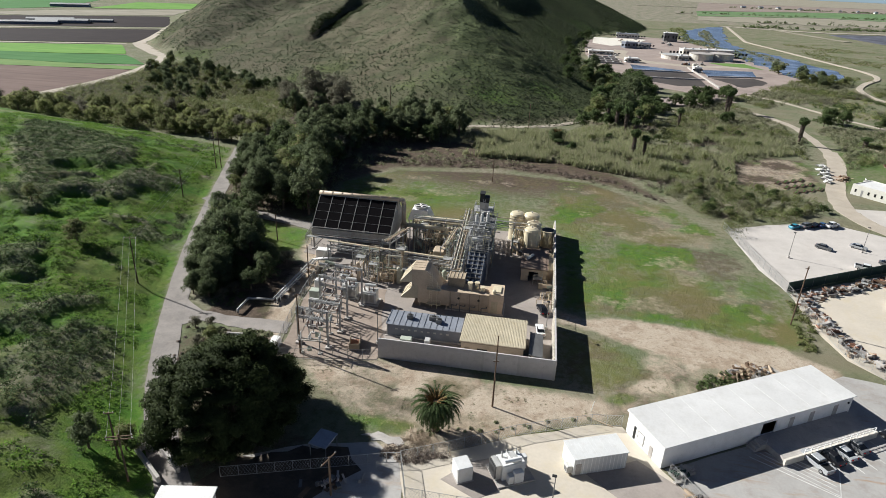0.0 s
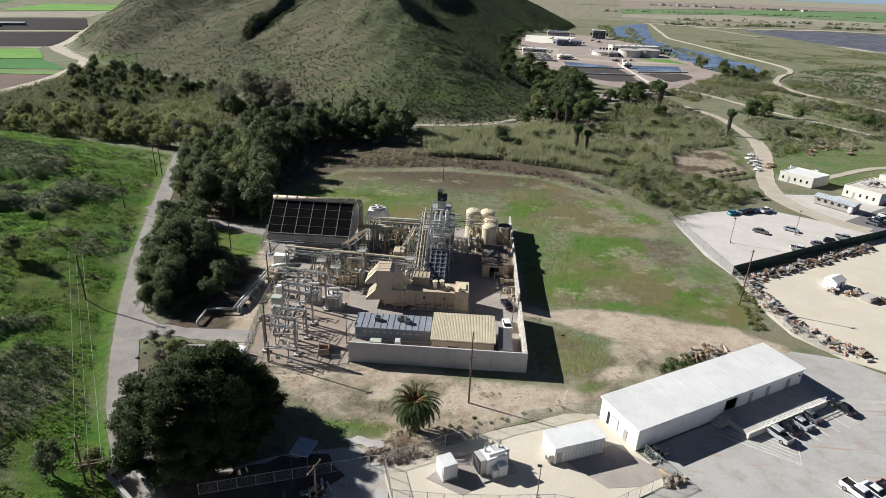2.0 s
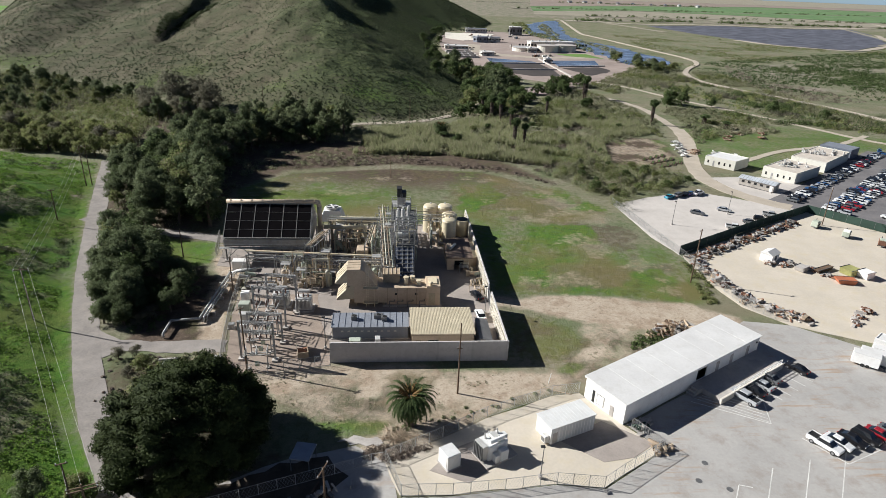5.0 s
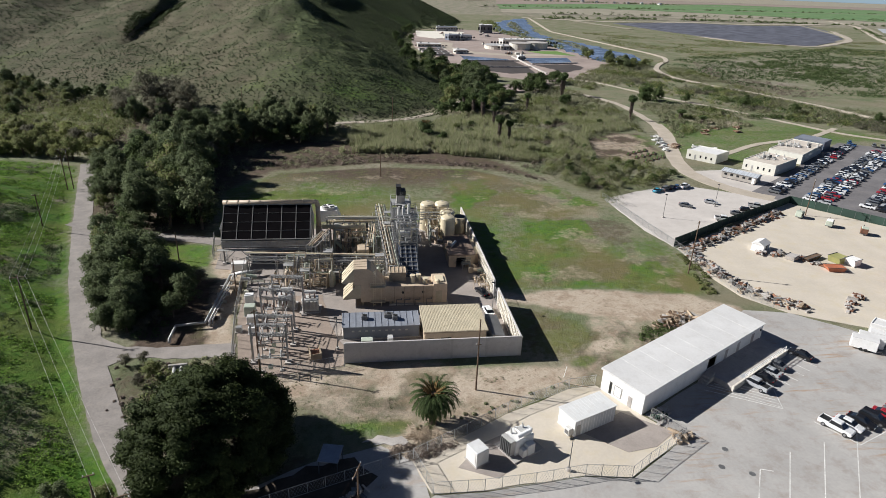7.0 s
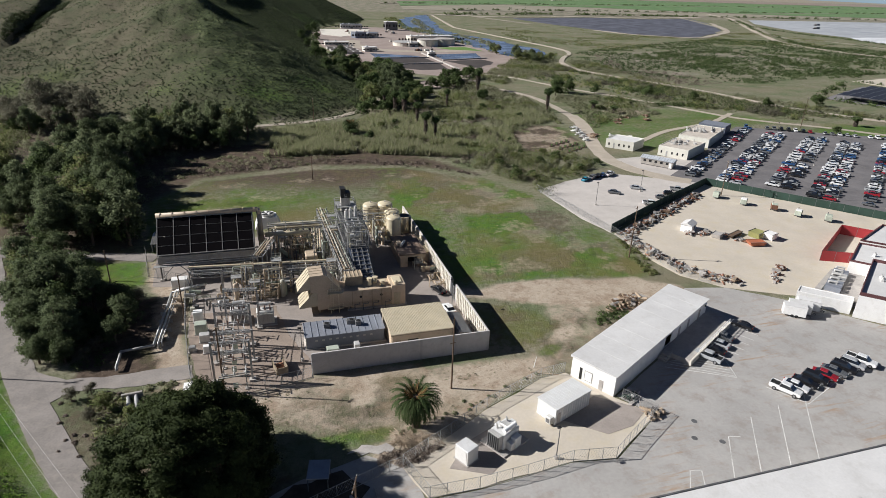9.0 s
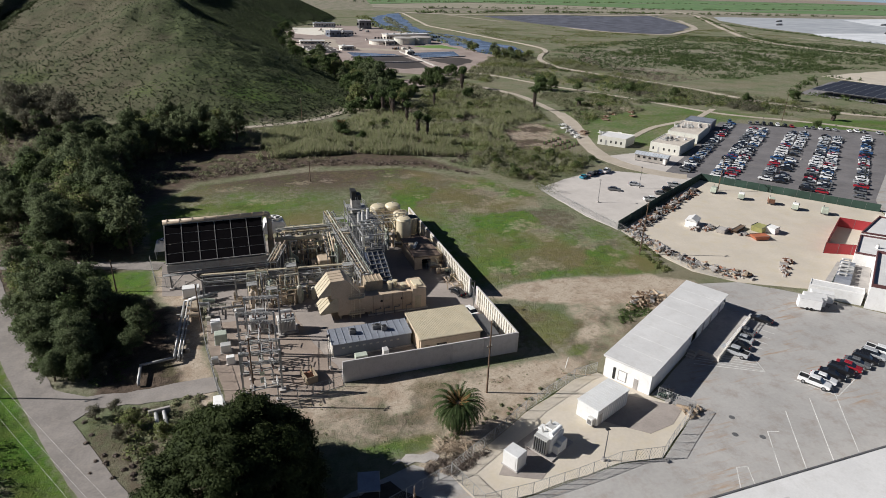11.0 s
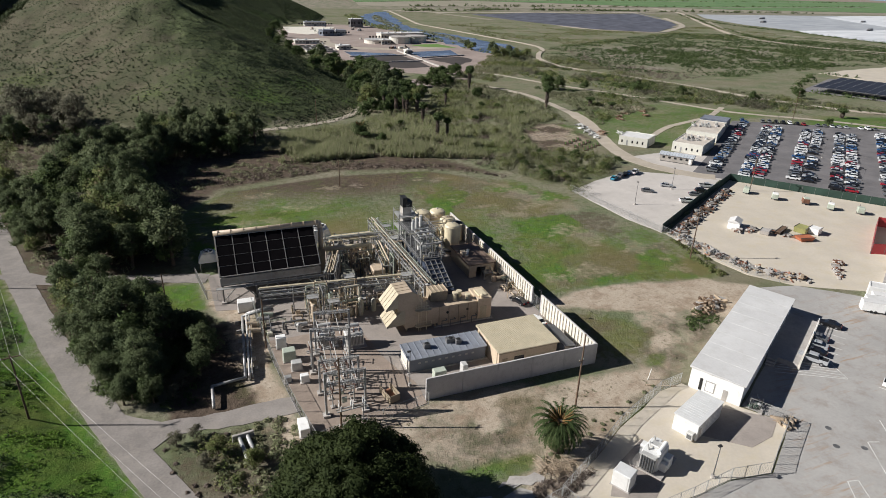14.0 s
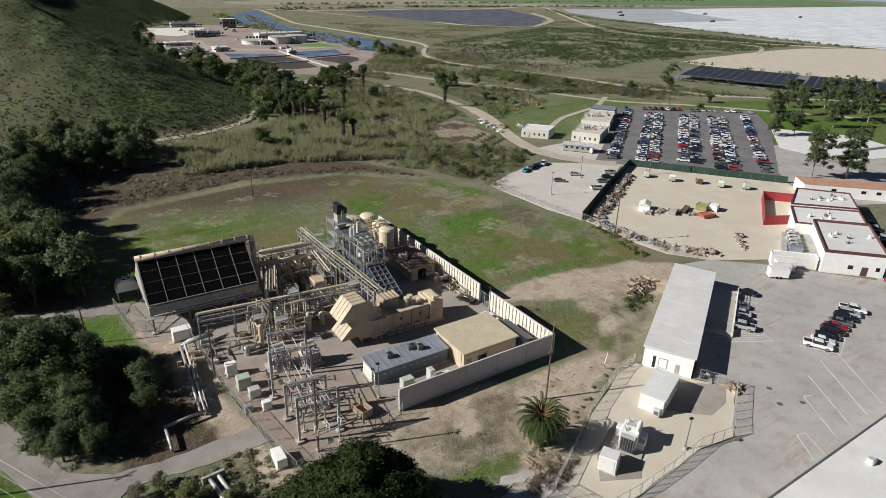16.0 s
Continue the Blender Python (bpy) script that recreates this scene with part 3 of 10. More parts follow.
for poly, a in (([(-1.4, 76.5), (7.9, 81.8), (14.1, 83), (10, 79.6), (2.1, 76.5)], 0.62), ([(-27, 78), (-21, 78.6), (-15, 77.2), (-16.5, 74.6), (-22.6, 74.6), (-27, 76)], 0.62), ([(16, 92.5), (20, 93.8), (23.5, 92.7), (19, 88.9), (15.4, 89.5)], 0.6)):
    strip = ease(inside(X, Y, poly) + 2.4 * (c3 - 0.5), -0.6, 1.0)
    grass = np.maximum(grass, a * strip)
    dirt *= 1 - 0.8 * strip
rust_weeds = ease(inside(X, Y, [(-18, 91), (-12, 89.5), (-6, 88), (-12, 83), (-13.5, 79.5), (-19, 80), (-25, 80.5), (-24, 86)]) + 3 * (c3 - 0.5), -1, 1.5) * ease(cloud(X, Y, 4.5, 141), 0.4, 0.55)
dirt *= 1 - 0.55 * rust_weeds
litter = np.maximum(litter, 0.62 * rust_weeds)
bare = ease(inside(X, Y, GREEN_NOOK), 0, 3) * ease(cloud(X, Y, 5, 109), 0.5, 0.62)
grass *= 1 - 0.6 * bare
litter = np.maximum(litter, 0.6 * bare)
# worn brown patches in the meadow and nook
worn = ease(fin, 1, 5) * ease(cloud(X * 0.8, Y, 13, 91) + 0.10 * ease(X, 14, 34) + 0.14 * ease(Y - 0.2 * np.abs(X), 170, 205), 0.535, 0.64)
patch_nw = np.exp(-(((X + 38) / 24) ** 2 + ((Y - 188) / 10) ** 2))
worn *= 1 - 0.9 * patch_nw
grass *= 1 - 0.6 * worn
litter = np.maximum(litter, 0.55 * worn)
fresh = ease(fin, 0.5, 3) * ease(cloud(X, Y, 10, 97) + 0.12 * ease(24 - X, 0, 14) * ease(X, 6, 10), 0.55, 0.64) * (1 - 0.8 * north)
grass = np.maximum(grass, fresh * 0.8)
dry *= 1 - 0.6 * fresh
hill = ease(hill_in + 16 * (c1 - 0.5), -2, 8)
# east flank darker: dense scrub, plus its grazing shade put into the colour
scrub_and_shade = ease(hill_in, 0, 12) * np.clip(1.1 * ease(X + 0.12 * (Y - 400), -110, -35) - 0.45 * ease(c3, 0.5, 0.68), 0, 1)
BROWN_MARSH = [(244, 494), (262, 540), (300, 580), (498, 640), (560, 560), (531, 500), (470, 443), (336, 399), (265, 441)]
marsh = ease(inside(X, Y, BROWN_MARSH) + 60 * (c2 - 0.5), -25, 25) * np.clip(0.55 + 1.6 * (c1 - 0.45), 0, 1)
marsh = np.maximum(marsh, 0.9 * ease(Y + 0.1 * X, 1290, 1360) * (X > 100))

quads = (np.arange(len(gy) - 1)[:, None] * len(gx) + np.arange(len(gx) - 1)[None, :])[..., None] + np.array([0, 1, len(gx) + 1, len(gx)])
verts = np.stack([X, Y, Z], -1).reshape(-1, 3)


def ground_material():
    m, nt, b = blank("ground_cover")
    p = world_pos(nt)
    a = nd(nt, "ShaderNodeSeparateColor", (0, nd(nt, "ShaderNodeAttribute", attr="cover").outputs["Color"])).outputs
    far_cover = nd(nt, "ShaderNodeAttribute", attr="cover_far")
    a2 = nd(nt, "ShaderNodeSeparateColor", (0, far_cover.outputs["Color"])).outputs
    n1, n2, n3 = fine_noise(nt, p, 0.06, 5, 0.6), fine_noise(nt, p, 0.55, 5, 0.7), fine_noise(nt, p, 4.0, 4, 0.7)
    grain = span(nt, n3, 0.25, 0.75, 0.76, 1.24)

    def edge(v, soft=0.2):
        w = maths(nt, "ADD", v, span(nt, n2, 0.2, 0.8, -0.42, 0.42))
        return span(nt, w, 0.5 - soft, 0.5 + soft)
    base = mixc(nt, span(nt, n1, 0.35, 0.65), (0.148, 0.175, 0.094), (0.255, 0.228, 0.168))
    base = mixc(nt, span(nt, n2, 0.45, 0.7, 0, 0.65), base, (0.065, 0.085, 0.034))
    lie = nd(nt, "ShaderNodeMapping", ("Vector", p), ("Rotation", (0, 0, radians(28))), ("Scale", (0.006, 0.035, 1)))
    band = fine_noise(nt, lie.outputs[0], 1.0, 5, 0.65)
    base = mixc(nt, span(nt, band, 0.5, 0.66, 0, 0.75), base, (0.21, 0.185, 0.125))
    base = mixc(nt, span(nt, band, 0.44, 0.34, 0, 0.7), base, (0.105, 0.13, 0.055))
    far = mixc(nt, span(nt, n1, 0.4, 0.6), (0.29, 0.25, 0.205), (0.165, 0.175, 0.11))
    c = mixc(nt, edge(a2[1]), base, far)
    tan = mixc(nt, span(nt, n1, 0.38, 0.62), (0.122, 0.108, 0.072), (0.082, 0.088, 0.049))
    tan = mixc(nt, span(nt, n2, 0.5, 0.72, 0, 0.6), tan, (0.075, 0.076, 0.044))
    tan = mixc(nt, span(nt, fine_noise(nt, p, 0.9, 3, 0.6), 0.53, 0.66, 0, 0.65), tan, (0.05, 0.056, 0.032))
    # dark green for the flank's scrub and painted shade together
    tan = mixc(nt, edge(far_cover.outputs["Alpha"], 0.4), tan, mixc(nt, span(nt, n2, 0.4, 0.65), (0.048, 0.063, 0.03), (0.10, 0.12, 0.053)))
    c = mixc(nt, edge(a2[0], 0.35), c, tan)
    brown = mixc(nt, span(nt, n2, 0.3, 0.7), (0.055, 0.042, 0.032), (0.15, 0.112, 0.085))
    brown = mixc(nt, span(nt, fine_noise(nt, p, 0.16, 5, 0.7), 0.5, 0.62, 0, 0.5), brown, (0.085, 0.09, 0.04))
    c = mixc(nt, edge(a[2], 0.3), c, brown)
    lush = mixc(nt, span(nt, n2, 0.35, 0.68), (0.046, 0.132, 0.014), (0.116, 0.196, 0.034))
    lush = mixc(nt, span(nt, n1, 0.42, 0.62, 0, 0.6), lush, (0.13, 0.135, 0.04))
    n4 = fine_noise(nt, p, 0.22, 6, 0.75)
    lush = mixc(nt, span(nt, n4, 0.5, 0.62, 0, 0.6), lush, (0.05, 0.075, 0.022))
    c = mixc(nt, edge(a[1], 0.35), c, lush)
    straw = mixc(nt, n2, (0.20, 0.155, 0.075), (0.13, 0.12, 0.05))
    c = mixc(nt, maths(nt, 'MULTIPLY', edge(a2[2], 0.4), 0.8), c, straw)
    pale = mixc(nt, span(nt, n2, 0.3, 0.7), (0.47, 0.40, 0.32), (0.40, 0.33, 0.25))
    pale = mixc(nt, span(nt, n1, 0.48, 0.66, 0, 0.45), pale, (0.26, 0.19, 0.132))
    pale = mixc(nt, span(nt, fine_noise(nt, p, 1.3, 5, 0.7), 0.53, 0.66, 0, 0.6), pale, (0.15, 0.115, 0.075))
    pale = mixc(nt, span(nt, fine_noise(nt, p, 0.2, 5, 0.7), 0.5, 0.62, 0, 0.55), pale, (0.235, 0.165, 0.112))
    c = mixc(nt, edge(a[0], 0.3), c, pale)
    c = mixc(nt, 1.0, c, nd(nt, "ShaderNodeCombineColor", (0, grain), (1, grain), (2, grain)).outputs[0], "MULTIPLY")
    nt.links.new(c, b.inputs["Base Color"])
    b.inputs["Roughness"].default_value = 0.95
    b.inputs["Specular IOR Level"].default_value = 0.1
    rough = maths(nt, "ADD", maths(nt, "MULTIPLY", n2, 0.7), maths(nt, "MULTIPLY", n3, 0.3))
    b_node = nd(nt, "ShaderNodeBump", ("Strength", span(nt, edge(a[0], 0.3), 0, 1, 0.9, 0.25)), ("Distance", 0.6), ("Height", rough))
    nt.links.new(b_node.outputs[0], b.inputs["Normal"])
    return m


ground_me = numpy_mesh("ground", verts, quads.reshape(-1, 4), ground_material())
for key, chans in (("cover", (dirt, grass, litter)), ("cover_far", (hill, marsh, dry))):
    at = ground_me.attributes.new(key, "FLOAT_COLOR", "POINT")
    rgba = np.ones((X.size, 4), np.float32)
    for i, ch in enumerate(chans):
        rgba[:, i] = np.clip(ch, 0, 1).ravel()
    if key == "cover_far":
        rgba[:, 3] = scrub_and_shade.ravel()
    at.data.foreach_set("color", rgba.ravel())
ground_me.shade_smooth()
tagged(new("ground", ground_me), "scrubby valley ground with green grass, bare dirt and a rounded hill", "ground", kind="structure")


def z_at(x, y):
    return float(height(np.array([float(x)]), np.array([float(y)]))[0])


def wavy(poly, amount, step, seed):
    """A polygon with its sides broken into short uneven pieces."""
    rnd, out = random.Random(seed), []
    for (ax, ay), (bx, by) in zip(poly, poly[1:] + poly[:1]):
        n = max(1, int(math.hypot(bx - ax, by - ay) / step))
        for k in range(n):
            t = k / n
            out.append((ax + (bx - ax) * t + rnd.uniform(-amount, amount), ay + (by - ay) * t + rnd.uniform(-amount, amount)))
    return out


def sheet(name, poly, z, mat, label, category, ragged=0.0, step=3.0, seed=1):
    """A flat paved or filled area, as a thin slab."""
    pts = wavy(poly, ragged, step, seed) if ragged else poly
    g = Geo().prism(pts, z - 0.25, z)
    return setting(name, g, mat, label, category)


def ribbon(name, line, width, z, mat, label, category, ragged=0.15, step=2.0, seed=1, follow=False):
    """A road along a line, a thin slab with slightly uneven edges."""
    rnd, pts = random.Random(seed), []
    for (ax, ay), (bx, by) in zip(line, line[1:]):
        n = max(1, int(math.hypot(bx - ax, by - ay) / step))
        pts += [(ax + (bx - ax) * k / n, ay + (by - ay) * k / n) for k in range(n)]
    pts.append(line[-1])
    for _ in range(3):
        pts = [pts[0]] + [tuple((a + 2 * b + c) / 4 for a, b, c in zip(p, q, r)) for p, q, r in zip(pts, pts[1:], pts[2:])] + [pts[-1]]
    rings = []
    for i, (x, y) in enumerate(pts):
        a, b = pts[max(0, i - 1)], pts[min(len(pts) - 1, i + 1)]
        t = Vector((b[0] - a[0], b[1] - a[1])).normalized()
        w0, w1 = width / 2 + rnd.uniform(-ragged, ragged), width / 2 + rnd.uniform(-ragged, ragged)
        zz = z + (z_at(x, y) if follow else 0)
        l, r = (x - t.y * w0, y + t.x * w0), (x + t.y * w1, y - t.x * w1)
        rings.append([(*l, zz), (*r, zz), (*r, zz - 0.4), (*l, zz - 0.4)])
    return setting(name, Geo().loft(rings), mat, label, category)


ribbon("road_west", [(x + 0.6, y) for x, y in ROAD_WEST[:-1]] + [(-118.5, 226)], 4.8, 0.06, road_grey, "worn grey narrow asphalt road beside a green slope", "road", 0.12)
sheet("road_spur", [(-76.5, 111.5), (-70.4, 105.2), (-66.6, 103), (-60.7, 102.3), (-46.5, 102.6), (-46, 98.4), (-55, 97.9), (-62, 99), (-65.2, 99.2), (-67.4, 97), (-72, 99)], 0.045, road_grey, "asphalt spur road leading to the plant gate", "road", 0.2, 1.6, 3)
ribbon("path_north", [(-101, 168), (-92, 161.5), (-83, 158.6), (-70, 155.7), (-58, 152)], 4.4, 0.05, road_grey, "narrow grey asphalt service path", "path", 0.25)
ribbon("hill_road", [(-48, 291), (-42, 292.3), (-12.6, 298.3), (4, 305.5), (17.5, 319.5), (27, 338), (37, 353)], 4.2, 0.2, dust_track, "pale dirt road along the foot of the hill", "road", 0.2, 4.0)
ribbon("farm_road", [(-268, 268), (-263, 323), (-266, 369), (-281, 422), (-292, 452), (-325, 478), (-358, 510), (-372, 553), (-420, 660), (-455, 740), (-498, 830), (-640, 1170)], 7.5, 0.25, dust_track, "pale dirt farm road curving round the hill", "road", 0.15, 9, follow=False)
sheet("road_junction", [(-345, 492), (-312, 460), (-286, 440), (-300, 462), (-338, 502), (-362, 530), (-366, 516)], 0.27, dust_track, "wide pale dirt junction of farm roads", "road", 0.3, 12, 5)
ribbon("dirt_road_east", [(119, 181), (110, 189), (103, 208), (107, 229), (116, 251), (126, 276), (131, 298)], 6.8, 0.07, dust_track, "pale dusty dirt road winding between scrub", "road", 0.35, 4.0)
ribbon("dirt_road_far", [(129.6, 292), (131.5, 312), (133.5, 350), (126, 375), (112, 399), (92, 408), (72, 412)], 4.4, 0.065, dust_track, "narrow dusty dirt road between scrub and palms", "road", 0.3, 4.0, 2)
LEVEE = [(345, 1250), (312, 1235), (256, 903), (269, 792), (277, 707), (285, 640), (285, 605), (274, 576), (250, 544), (232, 512), (225, 482), (224, 460), (236, 427), (250, 395), (264, 360), (275, 304), (299, 260), (360, 215), (420, 190)]
ribbon("levee_road", LEVEE, 4.4, 0.5, dust_track, "pale dirt track on the levee", "road", 0.2, 6)
LANE = [(134, 451), (152, 430), (171, 380), (192, 344), (208, 308), (222, 277), (240, 261), (257, 248), (276, 225), (340, 150)]
ribbon("lane_east", LANE, 3.4, 0.12, dust_track, "pale dirt lane through green scrub", "road", 0.15, 5.0)
ribbon("lane_cross", [(131, 236), (160, 256), (200, 270), (228, 290)], 3, 0.1, dust_track, "faint dirt lane over grass", "path", 0.15, 4.0)

# paved yards
sheet("plant_pavement", [(-27, 95), (7, 95), (7, 165), (-30, 162), (-58, 153), (-57, 136), (-48, 134), (-48, 112), (-36, 112), (-30, 108)], 0.03, plant_paving, "grey concrete paving of the power plant", "pavement")
sheet("substation_bed", [(-48, 121), (-47.5, 112), (-44.5, 90.5), (-26, 93.5), (-26, 100), (-29, 108), (-31, 121)], 0.06, brown_gravel, "brown gravel bed of the substation", "gravel", 0.2, 2, 7)
sheet("parking_lot", [(-30, 20), (-22, 56), (-13, 61.5), (-6, 61.5), (9, 63), (16, 62), (27.8, 69.4), (24, 75.5), (58.5, 95), (54, 102.5), (62, 108), (72, 106), (82, 97), (98, 77.5), (105, 84), (165, 60), (240, 30), (60, 10)], 0.03, asphalt, "pale worn asphalt parking lot", "parking lot", 0.15, 4, 8)
sheet("shaded_yard", [(-52, 44), (-45, 55), (-39, 65), (-30, 69.5), (-20, 72), (-14.5, 67.5), (-13.6, 61), (-22, 54), (-30, 40)], 0.025, asphalt, "grey asphalt yard in the shade of a tree", "pavement", 0.25, 3, 13)
# dark sheet below the fig that deepens its shade by colour
sheet("leaf_litter_bed", [(-50, 47), (-45, 55.5), (-39.5, 64.5), (-31, 68.6), (-24, 69.6), (-21, 65.5), (-25, 60), (-31, 53), (-38, 44)], 0.04, shade_and_soil, "dark brown sheet painting the shade under a big tree", "leaf litter", 0.5, 2, 17)
sheet("fenced_gravel_pad", [(18.5, 84), (13.5, 83.3), (1, 77.8), (-15.5, 68.4), (-13.5, 62), (-6, 61.9), (9, 63.3), (15.9, 62.3), (27.6, 69.5), (23.5, 75.2)], 0.05, sand_lot, "pale sandy gravel pad inside a chain-link fence", "gravel", 0.15, 3, 9)
sheet("concrete_pad", [(2.5, 74.5), (-5, 71), (-9, 66.5), (-3.5, 63.8), (4, 69.5)], 0.085, plant_paving, "grey concrete equipment pad", "pavement")
sheet("container_apron", [(12, 72), (20, 76.5), (27, 71), (22.5, 68), (17.5, 67.2)], 0.085, plant_paving, "grey concrete apron beside a store", "pavement")
sheet("gravel_lot", [(58.5, 183), (75, 191), (93, 197), (110, 186), (118, 178), (63, 143), (60, 155)], 0.05, gravel_lot, "pale gravel parking lot", "parking lot", 0.2, 3, 10)
sheet("sand_yard", [(63.6, 142), (121, 176.5), (156, 133), (150, 122), (118, 108), (104, 98), (88, 97), (72, 106), (65, 114), (63, 128)], 0.06, sand_lot, "pale sandy storage yard", "yard", 0.2, 3, 11)
sheet("staff_car_park", [(121.5, 177.6), (113, 187), (140, 207), (205, 259), (275, 221), (240, 190), (166, 142.5), (157, 133.5)], 0.05, asphalt_dark, "dark asphalt car park full of cars", "parking lot")
sheet("apron_east", [(113, 187), (118, 178), (122, 176), (140, 206), (128, 216), (106, 214)], 0.04, gravel_lot, "pale gravel apron by low buildings", "yard", 0.2, 3, 12)
sheet("back_lane", [(157, 133), (166, 143), (205, 170), (330, 90), (300, 50), (150, 110)], 0.035, asphalt, "pale asphalt lane behind the buildings", "road")

# ---- power plant: walls ----
def rail(g, pts, h=1.05, post=1.5, r=0.035):
    """A handrail with two rails and posts along points."""
    for a, b in zip(pts, pts[1:]):
        a, b = Vector(a), Vector(b)
        for k in (0.5, 1.0):
            g.bar(a + Vector((0, 0, h * k)), b + Vector((0, 0, h * k)), r * 1.6)
        n = max(1, round((b - a).length / post))
        for i in range(n + 1):
            p = a.lerp(b, i / n)
            g.bar(p, p + Vector((0, 0, h)), r * 1.6)
    return g


def railing(root, pts, mat, h=1.05, post=1.5):
    """The same rails and posts as parts of their own."""
    for a, b in zip(pts, pts[1:]):
        a, b = Vector(a), Vector(b)
        for k in (0.5, 1.0):
            part("rail", Geo().bar(a + Vector((0, 0, h * k)), b + Vector((0, 0, h * k)), 0.056), mat, root)
        n = max(1, round((b - a).length / post))
        for i in range(n):
            p = a.lerp(b, i / n)
            part("rail_post", Geo().bar(p, p + Vector((0, 0, h)), 0.056), mat, root)


def ladder(g, a, b, w=0.5, side=(1, 0, 0)):
    a, b, s = Vector(a), Vector(b), Vector(side) * (w / 2)
    g.bar(a - s, b - s, 0.07)
    g.bar(a + s, b + s, 0.07)
    n = max(2, int((b - a).length / 0.5))
    for i in range(1, n):
        p = a.lerp(b, i / n)
        g.bar(p - s, p + s, 0.04)
    return g


def lattice(g, a, b, w, leg=0.09, step=None, brace=0.05):
    """A square lattice mast or truss from a to b."""
    a, b = Vector(a), Vector(b)
    q = (b - a).to_track_quat("Z", "Y")
    cs = [q @ Vector((x * w / 2, y * w / 2, 0)) for x, y in ((-1, -1), (1, -1), (1, 1), (-1, 1))]
    for c in cs:
        g.bar(a + c, b + c, leg)
    n = max(1, round((b - a).length / (step or w * 1.2)))
    for i in range(n):
        p0, p1 = a.lerp(b, i / n), a.lerp(b, (i + 1) / n)
        for k in range(4):
            u, v = cs[k], cs[(k + 1) % 4]
            g.bar(p0 + (u if i % 2 else v), p1 + (v if i % 2 else u), brace)
            g.bar(p1 + u, p1 + v, brace)
    return g


def wall_run(name, a, b, h, panels, label, ribs):
    """A free-standing wall of precast panels between posts; ribs stand on its inner face."""
    a, b = Vector((*a, 0)), Vector((*b, 0))
    length, ang = (b - a).length, math.degrees(math.atan2(b.y - a.y, b.x - a.x))
    root = thing(name, pose(a.x, a.y, 0, 0, 0, ang), label, "wall", kind="structure")
    w = length / panels
    me = Geo().box(0.02, w - 0.02, -0.1, 0.1, 0, h).mesh("panel", wall_paint)
    cap = Geo().box(0, w, -0.14, 0.14, h, h + 0.1).mesh("coping", wall_paint)
    post = Geo().box(-0.2, 0.2, -0.17, 0.17, 0, h + 0.04).mesh("post", wall_paint)
    for i in range(panels):
        shared("panel", me, root, pose(i * w, 0, 0))
        shared("coping", cap, root, pose(i * w, 0, 0))
    for i in range(panels + 1):
        shared("post", post, root, pose(i * w, 0, 0))
    if ribs:
        n, hh = int(length / 1.05), h / 3
        rib = Geo().box(-0.2, 0.2, 0.11, 0.34, 0.12, hh - 0.12).mesh("rib", wall_light)
        for i in range(1, n):
            for k in range(3):
                shared("rib", rib, root, pose(i * length / n, 0, k * hh))
        skin = Geo()
        for i in range(panels):
            skin.box(i * w + 0.22, (i + 1) * w - 0.22, 0.104, 0.12, 0.05, h - 0.05)
        part("inner_facing", skin, wall_light, root, "pale inner facing")
    return root


wall_run("wall_south", (-25.7, 94.5), (7.2, 94.5), 4.2, 5, "tall grey precast concrete perimeter wall", False)
wall_run("wall_east", (7.2, 94.75), (7.1, 114.0), 4.2, 3, "pale perimeter wall with ribs on its inner side", True)
wall_run("wall_east_far", (7.1, 118.0), (7.0, 165.0), 4.2, 8, "long pale perimeter wall with ribs on its inner side", True)


def mesh_fence(name, pts, h, label, bay=3.0, strands=7, mat=None, kind=""):
    """Chain-link fence: posts, top rail and thin wires."""
    root = thing(name, Matrix(), label, "fence", kind=kind)
    mat = mat or steel
    post = Geo().rod((0, 0, -0.3), (0, 0, h), 0.05, n=6).mesh("post", mat)
    wires = Geo()
    for a, b in zip(pts, pts[1:]):
        a, b = Vector((*a, z_at(*a))), Vector((*b, z_at(*b)))
        n = max(1, round((b - a).length / bay))
        for i in range(n):
            shared("post", post, root, Matrix.Translation(a.lerp(b, i / n)))
        for k in (0.12, h - 0.05):
            part("rail", Geo().bar(a + Vector((0, 0, k)), b + Vector((0, 0, k)), 0.05), mat, root)
        ln, m = (b - a).length, int((b - a).length / 0.45)
        for i in range(m):
            p, q = a.lerp(b, i / m), a.lerp(b, min(1, (i + h / 0.9) / m))
            wires.bar(p + Vector((0, 0, 0.12)), q + Vector((0, 0, h - 0.05)), 0.018)
            wires.bar(q + Vector((0, 0, 0.12)), p + Vector((0, 0, h - 0.05)), 0.018)
    shared("post", post, root, Matrix.Translation(Vector((*pts[-1], z_at(*pts[-1])))))
    part("wire_mesh", wires, mat, root, "thin diamond wire mesh")
    return root


mesh_fence("plant_gate", [(7.1, 114.2), (7.1, 117.8)], 3.0, "closed chain-link gate between two walls", 1.8)
mesh_fence("substation_fence", [(-25.8, 93.4), (-44.8, 89.8), (-46.4, 98.5), (-48.2, 112.5), (-50, 136), (-58.5, 141.5), (-60.5, 153.5)], 2.4, "chain-link fence round the substation on dirt", 2.6)


